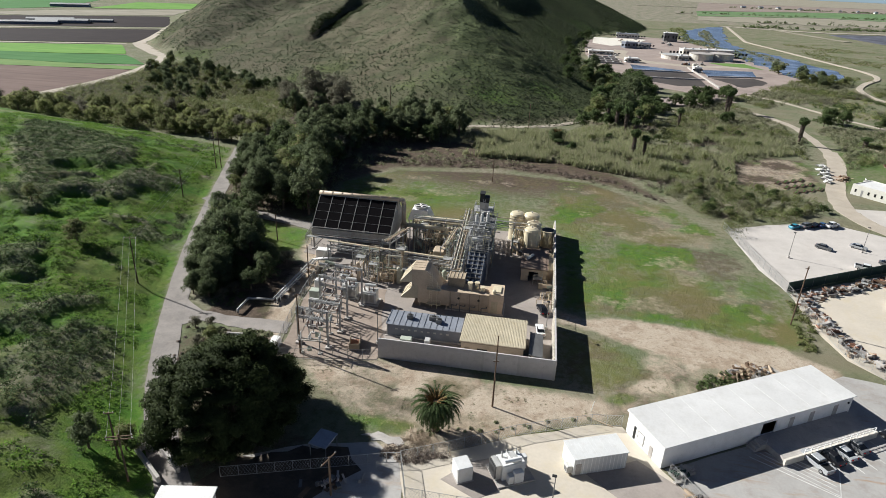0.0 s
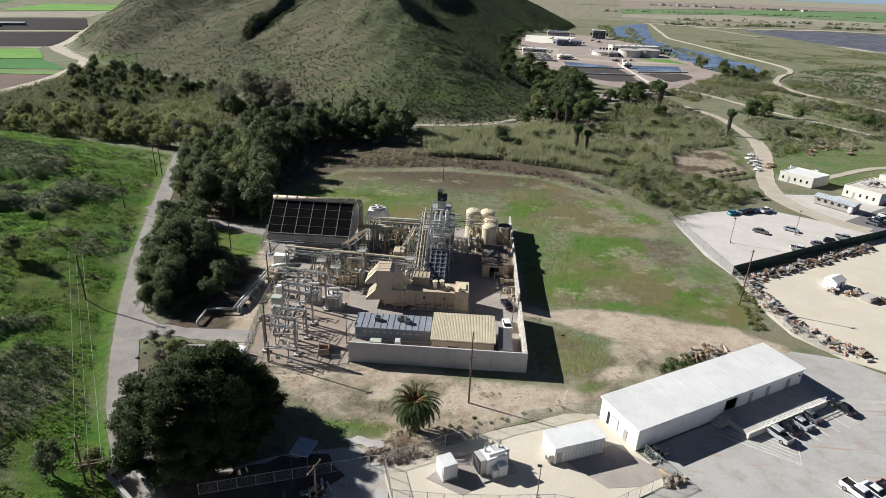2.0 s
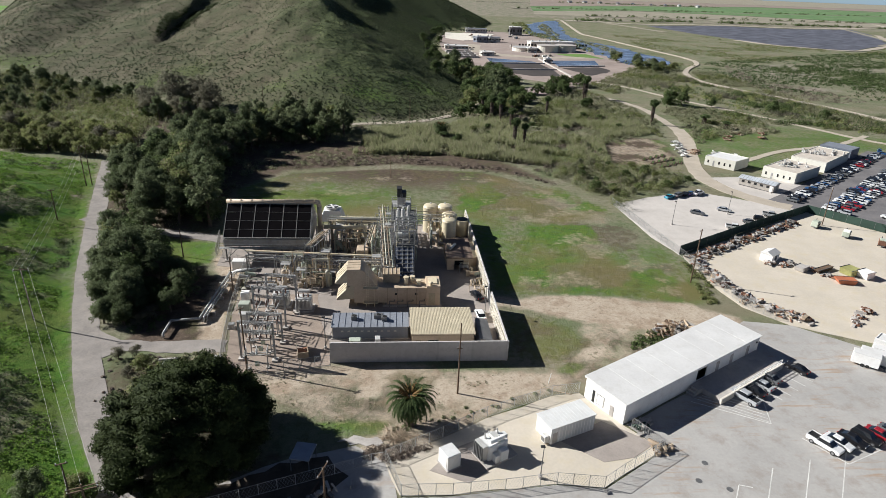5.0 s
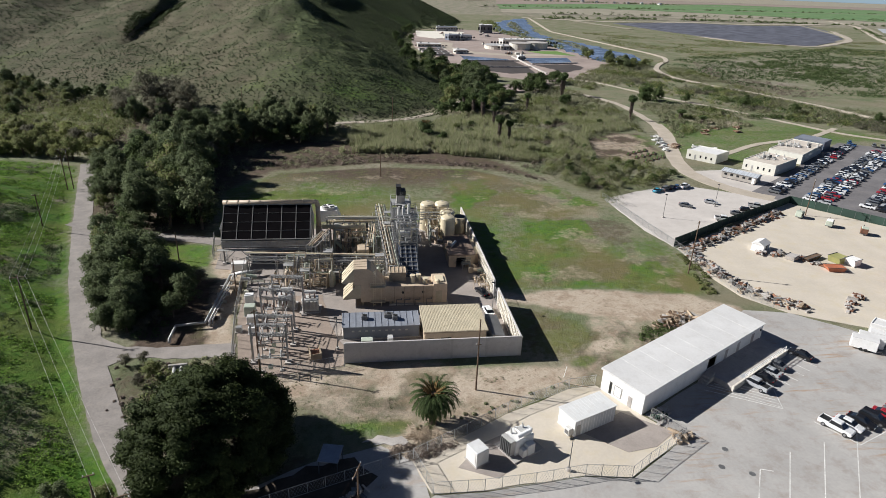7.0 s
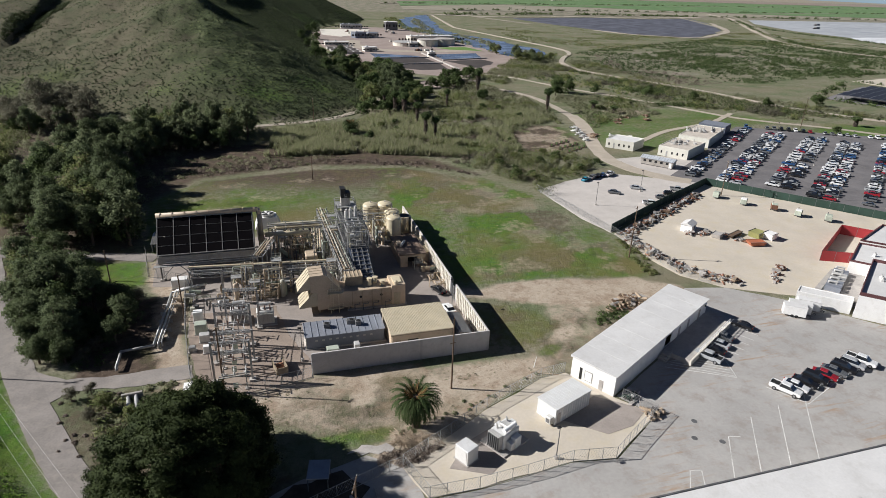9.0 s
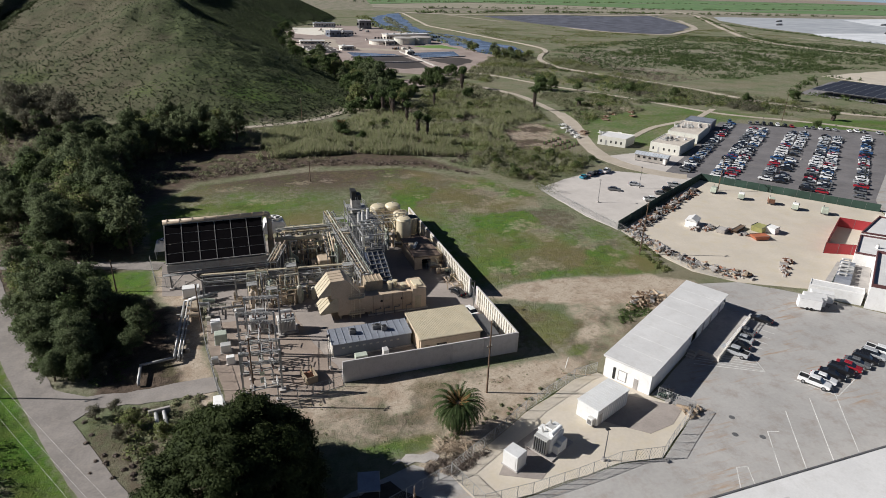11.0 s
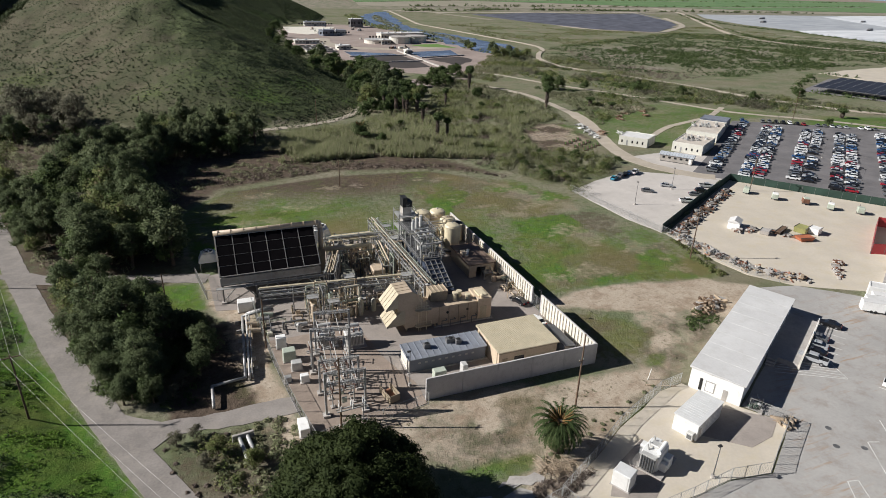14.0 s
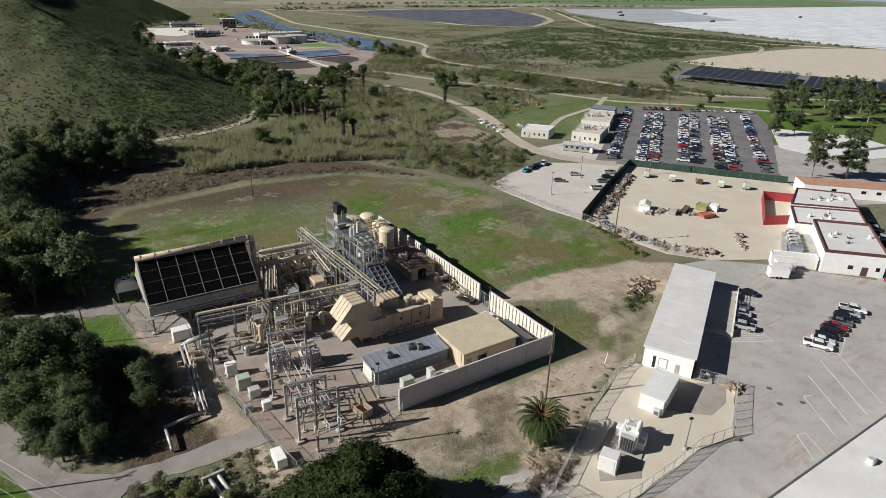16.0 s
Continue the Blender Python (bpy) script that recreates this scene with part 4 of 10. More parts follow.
# ---- air-cooled condenser ----
def condenser():
    x0, x1 = -55.4, -34.6
    yf, zf, yt, zt = 138.6, 6.2, 145.9, 12.5
    root = thing("air_cooled_condenser", Matrix(), "large pale steel condenser with sloping black screens on legs", "condenser")
    cols, rows = 6, 4
    dx = (x1 - x0) / cols
    up = Vector((0, yt - yf, zt - zf))
    out = Vector((0, -(zt - zf), yt - yf)).normalized()
    for side in (0, 1):
        def P(u, v, d=0.0):
            p = Vector((u, yf, zf)) + up * v + out * d
            if side:
                p.y = 2 * yt + 0.8 - p.y
            return p
        for i in range(cols):
            for j in range(rows):
                if side and j % 2:
                    continue
                a, b, v0, v1 = x0 + i * dx + 0.1, x0 + (i + 1) * dx - 0.1, j / rows + 0.012, (j + (2 if side else 1)) / rows - 0.012
                g = Geo().loft([[P(a, v0), P(b, v0), P(b, v1), P(a, v1)], [P(a, v0, 0.15), P(b, v0, 0.15), P(b, v1, 0.15), P(a, v1, 0.15)]])
                part("screen", g, dark_screen, root, "black fin screen" if not (i or j or side) else "")
        for i in range(cols + 1):
            x = x0 + i * dx
            part("upright_bar", Geo().bar(P(x, 0, 0.14), P(x, 1, 0.14), 0.15), dull_steel, root)
        for j in range(rows + 1):
            part("cross_bar", Geo().bar(P(x0, j / rows, 0.16), P(x1, j / rows, 0.16), 0.055 if 0 < j < rows else 0.22), steel_dark if 0 < j < rows else dull_steel, root)
    for x in (x0 - 0.1, x1 + 0.1):
        g = Geo().loft([[(x - 0.08, yf, zf), (x - 0.08, 2 * yt + 0.8 - yf, zf), (x - 0.08, yt + 0.4, zt)], [(x + 0.08, yf, zf), (x + 0.08, 2 * yt + 0.8 - yf, zf), (x + 0.08, yt + 0.4, zt)]])
        part("gable", g, dusty_clad, root, "dusty ribbed gable cladding")
    y1 = 2 * yt + 0.8 - yf
    skirt = Geo().box(x0, x1, yf - 0.1, yf + 0.1, 4.3, 5.95).box(x0, x1, y1 - 0.1, y1 + 0.1, 4.3, 5.95)
    skirt.box(x0, x0 + 0.2, yf + 0.1, y1 - 0.1, 4.3, 5.95).box(x1 - 0.2, x1, yf + 0.1, y1 - 0.1, 4.3, 5.95)
    part("skirt", skirt, dusty_clad, root, "dusty grey cladding band")
    for i in range(7):
        part("skirt_rib", Geo().box(x0 + i * dx * 0.997 - 0.05, x0 + i * dx * 0.997 + 0.07, yf - 0.2, yf - 0.1, 4.3, 5.95), steel, root)
    part("deck", Geo().box(x0, x1, yf, y1, 4.1, 4.3), steel_dark, root)
    part("walkway", Geo().box(x0 - 1.0, x1 + 0.4, yf - 1.3, yf - 0.22, 3.9, 4.0), steel, root)
    railing(root, [(x0 - 1.0, yf - 1.3, 4.0), (x1 + 0.4, yf - 1.3, 4.0)], steel)
    for i in range(3):
        cx = x0 + (i + 0.5) * (x1 - x0) / 3
        part("fan_cowl", Geo().turned((cx, (yf + y1) / 2, 0), [(3.1, 3.0), (2.9, 4.1)], 20), steel_dark, root)
    for x in (x0 + 0.3, x0 + 0.3 + (x1 - x0 - 0.6) / 3, x0 + 0.3 + 2 * (x1 - x0 - 0.6) / 3, x1 - 0.3):
        for y in (yf + 0.2, y1 - 0.2):
            part("leg", Geo().bar((x, y, 0), (x, y, 4.2), 0.28), steel_dark, root)
            part("foot", Geo().box(x - 0.5, x + 0.5, y - 0.5, y + 0.5, 0, 0.35), concrete, root)
        part("brace", Geo().bar((x, yf + 0.2, 0.6), (x, (yf + y1) / 2, 4.1), 0.16), steel, root)
        part("brace", Geo().bar((x, y1 - 0.2, 0.6), (x, (yf + y1) / 2, 4.1), 0.16), steel, root)
    for k in range(3):
        xa, xb = x0 + 0.3 + k * (x1 - x0 - 0.6) / 3, x0 + 0.3 + (k + 1) * (x1 - x0 - 0.6) / 3
        part("brace", Geo().bar((xa, yf + 0.2, 0.6), ((xa + xb) / 2, yf + 0.2, 4.1), 0.16), steel, root)
        part("brace", Geo().bar((xb, yf + 0.2, 0.6), ((xa + xb) / 2, yf + 0.2, 4.1), 0.16), steel, root)
    duct = Geo().pipe([(x0 - 0.3, yt + 0.4, zt + 0.5), (x1 + 1.4, yt + 0.4, zt + 0.5), (x1 + 1.7, yt + 0.4, zt - 0.6), (x1 + 1.7, yt + 0.4, 6.4)], 0.58, 12)
    part("steam_duct", duct, tan_paint, root, "tan painted steam duct", True)
    for i in range(9):
        x = x0 + 0.6 + i * 2.6
        part("duct_flange", Geo().rod((x, yt + 0.4, zt + 0.5), (x + 0.16, yt + 0.4, zt + 0.5), 0.68, n=12), tan_paint, root)
    part("riser", Geo().box(x1 + 1.0, x1 + 2.4, yt - 0.5, yt + 1.2, 0, 6.6), tan_dark, root)


condenser()


def fan_unit(x, y, s):
    """A small cooling fan on a tapered white casing."""
    r = thing("cooling_fan_unit", pose(x, y, 0) @ Matrix.Diagonal((1.0, 1.0, 0.95, 1)) @ Matrix.Scale(s, 4), "white tapered cooling fan unit on legs", "fan unit", "cooling fan units")
    part("casing", Geo().loft([[(-2.2, -1.9, 2.3), (2.2, -1.9, 2.3), (2.2, 1.9, 2.3), (-2.2, 1.9, 2.3)], [(-1.5, -1.3, 4.3), (1.5, -1.3, 4.3), (1.5, 1.3, 4.3), (-1.5, 1.3, 4.3)]]), white_paint, r)
    part("ring", Geo().turned((0, 0, 0), [(1.25, 4.3), (1.2, 4.75)], 18), alu, r)
    part("opening", Geo().turned((0, 0, 0), [(1.08, 4.745), (1.08, 4.76)], 18), black_metal, r)
    for k in range(4):
        part("blade", Geo().box(0.15, 1.0, -0.16, 0.16, 4.78, 4.82, pose(0, 0, 0, 0, 0, 90 * k + 20)), white_paint, r)
    for sx_ in (-1.9, 1.9):
        for sy_ in (-1.6, 1.6):
            part("leg", Geo().bar((sx_, sy_, 0), (sx_, sy_, 2.35), 0.16), steel, r)


fan_unit(-31.0, 160.2, 1.5)
fan_unit(-57.4, 157.5, 1.0)


# ---- gas turbine with its intake ----
def turbine():
    r = thing("gas_turbine_unit", Matrix(), "tan gas turbine enclosure with hooded air intake", "turbine")
    y0, y1 = 115.6, 120.4
    part("intake_house", Geo().profile_y([(-24.0, 8.8), (-21.2, 8.9), (-20.4, 8.4), (-17.6, 4.7), (-15.6, 4.5), (-15.6, 0.9), (-22.6, 0.9), (-22.6, 5.0), (-24.0, 5.0)], y0, y1), tan_paint, r)
    part("upper_hood", Geo().profile_y([(-24.03, 8.8), (-26.6, 5.7), (-26.5, 5.4), (-24.03, 5.8)], y0 - 0.05, y1 + 0.05), tan_roof, r, "pale tan sloping hood")
    part("lower_hood", Geo().profile_y([(-22.63, 5.0), (-23.4, 5.0), (-26.4, 1.9), (-26.3, 1.6), (-22.63, 1.9)], y0 - 0.05, y1 + 0.05), tan_roof, r, "pale tan sloping hood")
    for k in range(1, 4):
        y = y0 + k * (y1 - y0) / 4
        part("hood_seam", Geo().bar((-24.05, y, 8.84), (-26.6, y, 5.74), 0.06), tan_dark, r)
        part("hood_seam", Geo().bar((-23.45, y, 5.03), (-26.4, y, 1.94), 0.06), tan_dark, r)
        part("roof_seam", Geo().bar((-23.95, y, 8.83), (-21.2, y, 8.93), 0.06), tan_dark, r)
    for x in (-22.2, -16.2):
        for y in (y0 + 0.3, y1 - 0.3):
            part("leg", Geo().bar((x, y, 0), (x, y, 0.95), 0.3), tan_dark, r)
    part("enclosure", Geo().box(-15.6, -7.0, y0 + 0.2, y1 - 0.2, 0.25, 4.4), tan_paint, r)
    for i in range(5):
        x = -15.4 + i * 2.1
        part("panel_rib", Geo().box(x - 0.07, x + 0.07, y0 + 0.08, y0 + 0.2, 0.3, 4.35), tan_dark, r)
    for x in (-13.6, -9.2):
        part("porthole", Geo().rod((x, y0 + 0.2, 2.9), (x, y0 + 0.12, 2.9), 0.28, n=10), black_metal, r)
    part("plinth", Geo().box(-16.5, -3.6, y0 - 0.3, y1 + 0.3, 0, 0.3), concrete, r)
    part("generator_housing", Geo().box(-7.0, -4.0, y0 - 0.1, y1 + 0.1, 0.3, 4.9), tan_paint, r)
    part("roof_hatch", Geo().box(-6.4, -4.6, 116.5, 119.3, 4.9, 5.15), cream, r)
    part("roof_vent", Geo().rod((-6.0, 116.0, 4.4), (-6.0, 116.0, 5.4), 0.38, n=10).ball((-6.0, 116.0, 5.4), 0.42, 4, 10), cream, r)
    part("door", Geo().box(-6.5, -5.1, y0 - 0.16, y0 - 0.1, 0.4, 3.2), tan_roof, r)
    part("exhaust_box", Geo().box(-16.4, -12.8, 118.0, 121.0, 4.4, 6.6), tan_dark, r)
    for i in range(5):
        part("box_rib", Geo().box(-16.3 + i * 0.85, -16.15 + i * 0.85, 117.9, 121.1, 6.6, 6.72), tan_paint, r)
    for x, y, h in ((-11.4, 117.6, 1.6), (-10.0, 118.7, 1.2), (-8.6, 117.4, 0.9)):
        part("roof_vent", Geo().rod((x, y, 4.4), (x, y, 4.4 + h), 0.45, n=10).rod((x, y, 4.4 + h), (x, y, 4.6 + h), 0.6, n=10), cream, r, smooth=False)
    lad = ladder(Geo(), (-19.7, y0 - 0.4, 0), (-19.7, y0 - 0.4, 8.8)).bar((-18.3, y0 - 0.4, 0), (-18.3, y0 - 0.4, 6.5), 0.14)
    rail(lad, [(-20.6, y0 - 0.9, 4.8), (-17.4, y0 - 0.9, 4.8)])
    lad.box(-20.6, -17.4, y0 - 0.95, y0 - 0.02, 4.7, 4.78)
    rail(lad, [(-20.6, y0 - 0.9, 1.3), (-17.4, y0 - 0.9, 1.3)])
    lad.box(-20.6, -17.4, y0 - 0.95, y0 - 0.02, 1.2, 1.28)
    part("access_ladder", lad, cream, r)
    for x in (-15.0, -13.2, -11.0, -8.5):
        part("pipe_stub", Geo().pipe([(x, y0 - 0.5, 0), (x, y0 - 0.5, 1.5), (x + 1.1, y0 - 0.5, 1.5), (x + 1.1, y0 + 0.1, 1.5)], 0.1), steel_dark, r)


turbine()


# ---- boiler, pipe rack and stack ----
def boiler():
    r = thing("heat_recovery_boiler", Matrix(), "dark blue boiler wrapped in steel walkways and pipes", "boiler")
    part("casing", Geo().profile_y([(-13.61, 0.2), (-9.29, 0.2), (-9.29, 7.5), (-13.61, 7.5)], 130.5, 146.5), boiler_blue, r)
    part("sloped_duct", Geo().loft([[(-13.45, 122.0, 0.6), (-9.61, 122.0, 0.6), (-9.61, 122.0, 4.2), (-13.45, 122.0, 4.2)], [(-13.61, 130.6, 0.2), (-9.29, 130.6, 0.2), (-9.29, 130.6, 7.6), (-13.61, 130.6, 7.6)]]), boiler_blue, r, "dark sloping inlet duct")
    for i in range(7):
        y = 122.8 + i * 1.25
        z = 4.3 + (y - 122) / 8.6 * 3.4
        part("duct_rib", Geo().box(-13.53, -9.53, y - 0.06, y + 0.06, z, z + 0.2), dull_steel, r)
    for i in range(4):
        x = -13.3 + i * 1.2
        part("duct_rib", Geo().bar((x, 122.3, 4.45), (x, 130.3, 7.75), 0.12), dull_steel, r)
    for i in range(5):
        y = 131.4 + i * 3.5
        for x in (-13.85, -9.05):
            part("column", Geo().bar((x, y, 0), (x, y, 11.2), 0.22), steel, r)
        part("beam", Geo().bar((-13.93, y, 11.2), (-8.97, y, 11.2), 0.24), steel, r)
        part("beam", Geo().bar((-13.93, y, 7.8), (-8.97, y, 7.8), 0.24), steel, r)
    for x in (-13.85, -9.05):
        for z in (7.8, 11.2):
            part("beam", Geo().bar((x, 131.4, z), (x, 145.4, z), 0.22), steel, r)
    for z, ya, yb in ((7.9, 130.8, 146.0), (11.3, 137.0, 146.0)):
        deck = Geo()
        n = int((yb - ya) / 0.45)
        for i in range(n):
            y = ya + i * (yb - ya) / n
            deck.box(-14.73, -8.33, y, y + 0.24, z, z + 0.05)
        part("grating", deck, steel_dark, r)
        railing(r, [(-14.73, ya, z + 0.05), (-8.33, ya, z + 0.05), (-8.33, yb, z + 0.05), (-14.73, yb, z + 0.05), (-14.73, ya, z + 0.05)], steel)
    frame_ = Geo()
    for x in (-13.45, -12.01, -10.57):
        frame_.bar((x, 132.4, 12.3), (x, 137.6, 12.3), 0.24)
        for y in (133.0, 135.0, 137.0):
            frame_.bar((x, y, 8.0), (x, y, 12.2), 0.16)
    for y in (133.0, 135.0, 137.0):
        frame_.bar((-13.77, y, 12.54), (-10.25, y, 12.54), 0.24)
    part("top_frame", frame_, steel, r)
    for x, y in ((-12.73, 134.2), (-11.21, 136.2)):
        part("drum", Geo().rod((x - 0.9, y, 9.3), (x + 2.0, y, 9.3), 0.55, n=10), alu, r)
    for i, x in enumerate((-12.97, -11.77, -10.41)):
        part("silencer", Geo().rod((x, 139.5 + i, 11.3), (x, 139.5 + i, 13.4), 0.4, n=10).rod((x, 139.5 + i, 13.4), (x, 139.5 + i, 13.9), 0.28, n=8), alu, r)
    # stack
    part("chimney", Geo().box(-13.1, -11.0, 146.5, 148.6, 0, 14.4), dusty_clad, r, "square dusty metal stack")
    part("chimney_top", Geo().box(-13.15, -12.05, 146.4, 148.7, 14.4, 16.5), black_metal, r, "black stack mouth")
    part("chimney_top", Geo().box(-12.0, -10.8, 146.3, 148.8, 14.4, 15.7), black_metal, r, "lower black stack mouth")
    part("stack_rim", Geo().box(-13.25, -11.95, 146.3, 148.8, 16.5, 16.75), black_metal, r)
    for z in (6.0, 9.0, 12.0):
        part("stack_band", Geo().box(-13.35, -10.75, 146.25, 148.85, z, z + 0.18), steel, r)
        g = Geo().box(-14.5, -9.6, 145.2, 149.9, z + 0.3, z + 0.36)
        rail(g, [(-14.5, 145.2, z + 0.36), (-9.6, 145.2, z + 0.36), (-9.6, 149.9, z + 0.36), (-14.5, 149.9, z + 0.36), (-14.5, 145.2, z + 0.36)])
        part("stack_platform", g, steel, r)
    for x, y in ((-14.4, 145.3), (-9.7, 145.3), (-9.7, 149.8), (-14.4, 149.8)):
        part("stack_leg", Geo().bar((x, y, 0), (x, y, 13.2), 0.18), steel, r)
    part("stack_ladder", ladder(Geo(), (-12, 146.0, 0), (-12, 146.0, 15.4)), steel, r)
    for k in range(4):
        z = 6 + 1.7 * k
        part("stack_brace", Geo().bar((-14.4, 145.3, z), (-9.7, 145.3, z + 1.7), 0.1), steel, r)
    rnd = random.Random(4)
    for k in range(26):
        x, y = rnd.uniform(-14.8, -8.2), rnd.uniform(131, 148)
        z0, z1 = rnd.choice((0.3, 3.5, 7.9)), rnd.uniform(8.5, 12.8)
        part("riser_pipe", Geo().pipe([(x, y, z0), (x, y, z1), (x + rnd.choice((-1, 1)) * rnd.uniform(0.8, 2.2), y, z1)], rnd.uniform(0.07, 0.16), 7), rnd.choice((steel, pipe_green, pipe_paint, cream)), r)


boiler()


def pipe_rack(name, a, b, z, width, pipes, label, bay=5.0, truss=False, seed=1):
    """A pipe bridge from a to b with its columns and pipes."""
    rnd = random.Random(seed)
    a, b = Vector((*a, 0)), Vector((*b, 0))
    length, ang = (b - a).length, math.degrees(math.atan2(b.y - a.y, b.x - a.x))
    r = thing(name, pose(a.x, a.y, 0, 0, 0, ang), label, "pipe rack", "pipe racks")
    n = max(1, round(length / bay))
    for i in range(n + 1):
        x = i * length / n
        for y in (-width / 2, width / 2):
            part("column", Geo().bar((x, y, 0), (x, y, z + 0.6), 0.2), steel, r)
        part("cross_beam", Geo().bar((x, -width / 2 - 0.2, z), (x, width / 2 + 0.2, z), 0.2), steel, r)
    for y in (-width / 2, width / 2):
        part("side_beam", Geo().bar((0, y, z - 0.05), (length, y, z - 0.05), 0.18), steel, r)
        if truss:
            g = Geo().bar((0, y, z - 1.1), (length, y, z - 1.1), 0.14)
            m = max(2, int(length / 1.6))
            for i in range(m):
                u, v = i * length / m, (i + 1) * length / m
                g.bar((u, y, z - (1.1 if i % 2 else 0)), (v, y, z - (0 if i % 2 else 1.1)), 0.1)
            part("truss", g, steel, r)
    for k in range(pipes):
        y = -width / 2 + 0.3 + k * (width - 0.6) / max(1, pipes - 1)
        rad, lift = rnd.choice((0.06, 0.08, 0.1, 0.13, 0.17)), rnd.choice((0.0, 0.0, 0.45, 0.8))
        s, e = rnd.uniform(-0.6, 0.2), length + rnd.uniform(-0.3, 0.8)
        drop = rnd.choice((0, 0, 1.5, 3.0))
        pts = [(s, y, z + 0.15 + rad + lift), (e, y, z + 0.15 + rad + lift)] + ([(e, y, z - drop)] if drop else [])
        part("pipe", Geo().pipe(pts, rad, 8), rnd.choice((pipe_paint, cream, pipe_green, tan_paint, steel)), r, smooth=False)
    return r


pipe_rack("pipe_rack", (-15.3, 121.5), (-16.8, 160.0), 6.6, 2.6, 4, "tall steel pipe rack carrying pale pipes", 2.6, True, 2)
pipe_rack("pipe_rack", (-48.3, 131.4), (-16.0, 128.4), 4.9, 1.5, 4, "long pipe bridge on slender steel columns", 6.4, True, 3)
pipe_rack("pipe_rack", (-34.0, 132.0), (-31.0, 141.0), 7.0, 2.2, 4, "steel pipe rack beside the condenser", 3.0, False, 5)
pipe_rack("pipe_rack", (-31.0, 151.5), (-14.0, 151.2), 6.0, 3.4, 6, "steel pipe rack behind the turbine hall", 4.8, False, 6)
pipe_rack("pipe_rack", (-10.0, 152.5), (2.0, 152.0), 7.2, 1.6, 3, "steel pipe rack reaching the tanks", 6.0, True, 8)
pipe_rack("pipe_rack", (-20.0, 136.0), (-19.0, 148.0), 5.0, 2.4, 4, "low pipe rack between machines", 4.0, False, 9)


def vessel(x, y, r_, h, mat, label, group="", legs=False):
    v = thing("storage_tank", pose(x, y, 0), label, "tank", group)
    base = 0.9 if legs else 0.2
    part("shell", Geo().turned((0, 0, 0), [(r_, base), (r_, h), (r_ * 0.86, h + r_ * 0.22), (r_ * 0.5, h + r_ * 0.36), (r_ * 0.12, h + r_ * 0.4)], 28), mat, v)
    for z in (base + 0.05, (h + base) * 0.5, h - 0.1):
        part("band", Geo().turned((0, 0, 0), [(r_ + 0.03, z), (r_ + 0.03, z + 0.12)], 28), mat, v)
    part("nozzle", Geo().rod((0, 0, h + r_ * 0.36), (0, 0, h + r_ * 0.36 + 0.5), 0.16, n=8), steel, v)
    part("footing", Geo().turned((0, 0, 0), [(r_ + 0.4, 0), (r_ + 0.4, base)], 20), concrete, v)
    part("tank_ladder", ladder(Geo(), (r_ * 0.7 - 0.1, -r_ * 0.75 - 0.15, base), (r_ * 0.7 - 0.1, -r_ * 0.75 - 0.15, h + 0.6)), steel, v)
    return v


vessel(-3.6, 159.0, 2.1, 7.4, cream, "cream cylindrical tank with a domed top", "cream tanks")
vessel(0.3, 158.4, 2.1, 7.6, cream, "cream cylindrical tank with a domed top", "cream tanks")
vessel(1.1, 153.0, 2.0, 7.3, cream, "cream cylindrical tank with a domed top", "cream tanks")
vessel(0.7, 148.8, 1.9, 7.2, cream, "tall cream tank beside a brown-roofed shed", "cream tanks")
v = thing("open_tank", pose(5.0, 156.2, 0), "low cream tank with a dark open top", "tank")
part("shell", Geo().turned((0, 0, 0), [(1.75, 0.1), (1.75, 4.6)], 24), cream, v)
part("rim", Geo().turned((0, 0, 0), [(1.85, 4.6), (1.85, 4.75)], 24), cream, v)
part("dark_opening", Geo().turned((0, 0, 0), [(1.6, 4.752), (1.6, 4.762)], 24), black_metal, v)


def plant_hut():
    r = thing("equipment_shed", Matrix(), "small tan shed with brown flat roof and open door", "shed")
    g = Geo().box(-0.9, -0.65, 133.6, 145.0, 0, 3.3).box(5.0, 5.25, 133.6, 145.0, 0, 3.3).box(-0.65, 5.0, 144.75, 145.0, 0, 3.3)
    g.box(-0.65, 0.9, 133.6, 133.85, 0, 3.3).box(3.2, 5.0, 133.6, 133.85, 0, 3.3).box(0.9, 3.2, 133.6, 133.85, 2.6, 3.3)
    part("wall_shell", g, tan_paint, r)
    part("roof", Geo().box(-1.2, 5.5, 133.2, 145.2, 3.3, 3.55), brown_roof, r, "brown weathered flat roof")
    # black panel behind the doorway paints the shed's unlit inside
    part("dark_interior", Geo().box(0.5, 3.3, 136.5, 136.6, 0, 2.7), black_metal, r)
    part("roof_duct", Geo().rod((0.2, 138.0, 3.9), (1.6, 140.5, 4.0), 0.35, n=10), alu, r)
    part("roof_box", Geo().chamfer(-0.6, 0.6, 138.5, 140.5, 3.55, 4.3, 0.08), tan_paint, r)
    r = thing("lean_to", Matrix(), "narrow pale lean-to against the perimeter wall", "shed")
    part("wall_shell", Geo().box(5.4, 6.8, 135.4, 145.0, 0, 2.7), tan_paint, r)
    part("roof", Geo().box(5.38, 6.88, 135.2, 145.1, 2.7, 2.85), cream, r)


plant_hut()


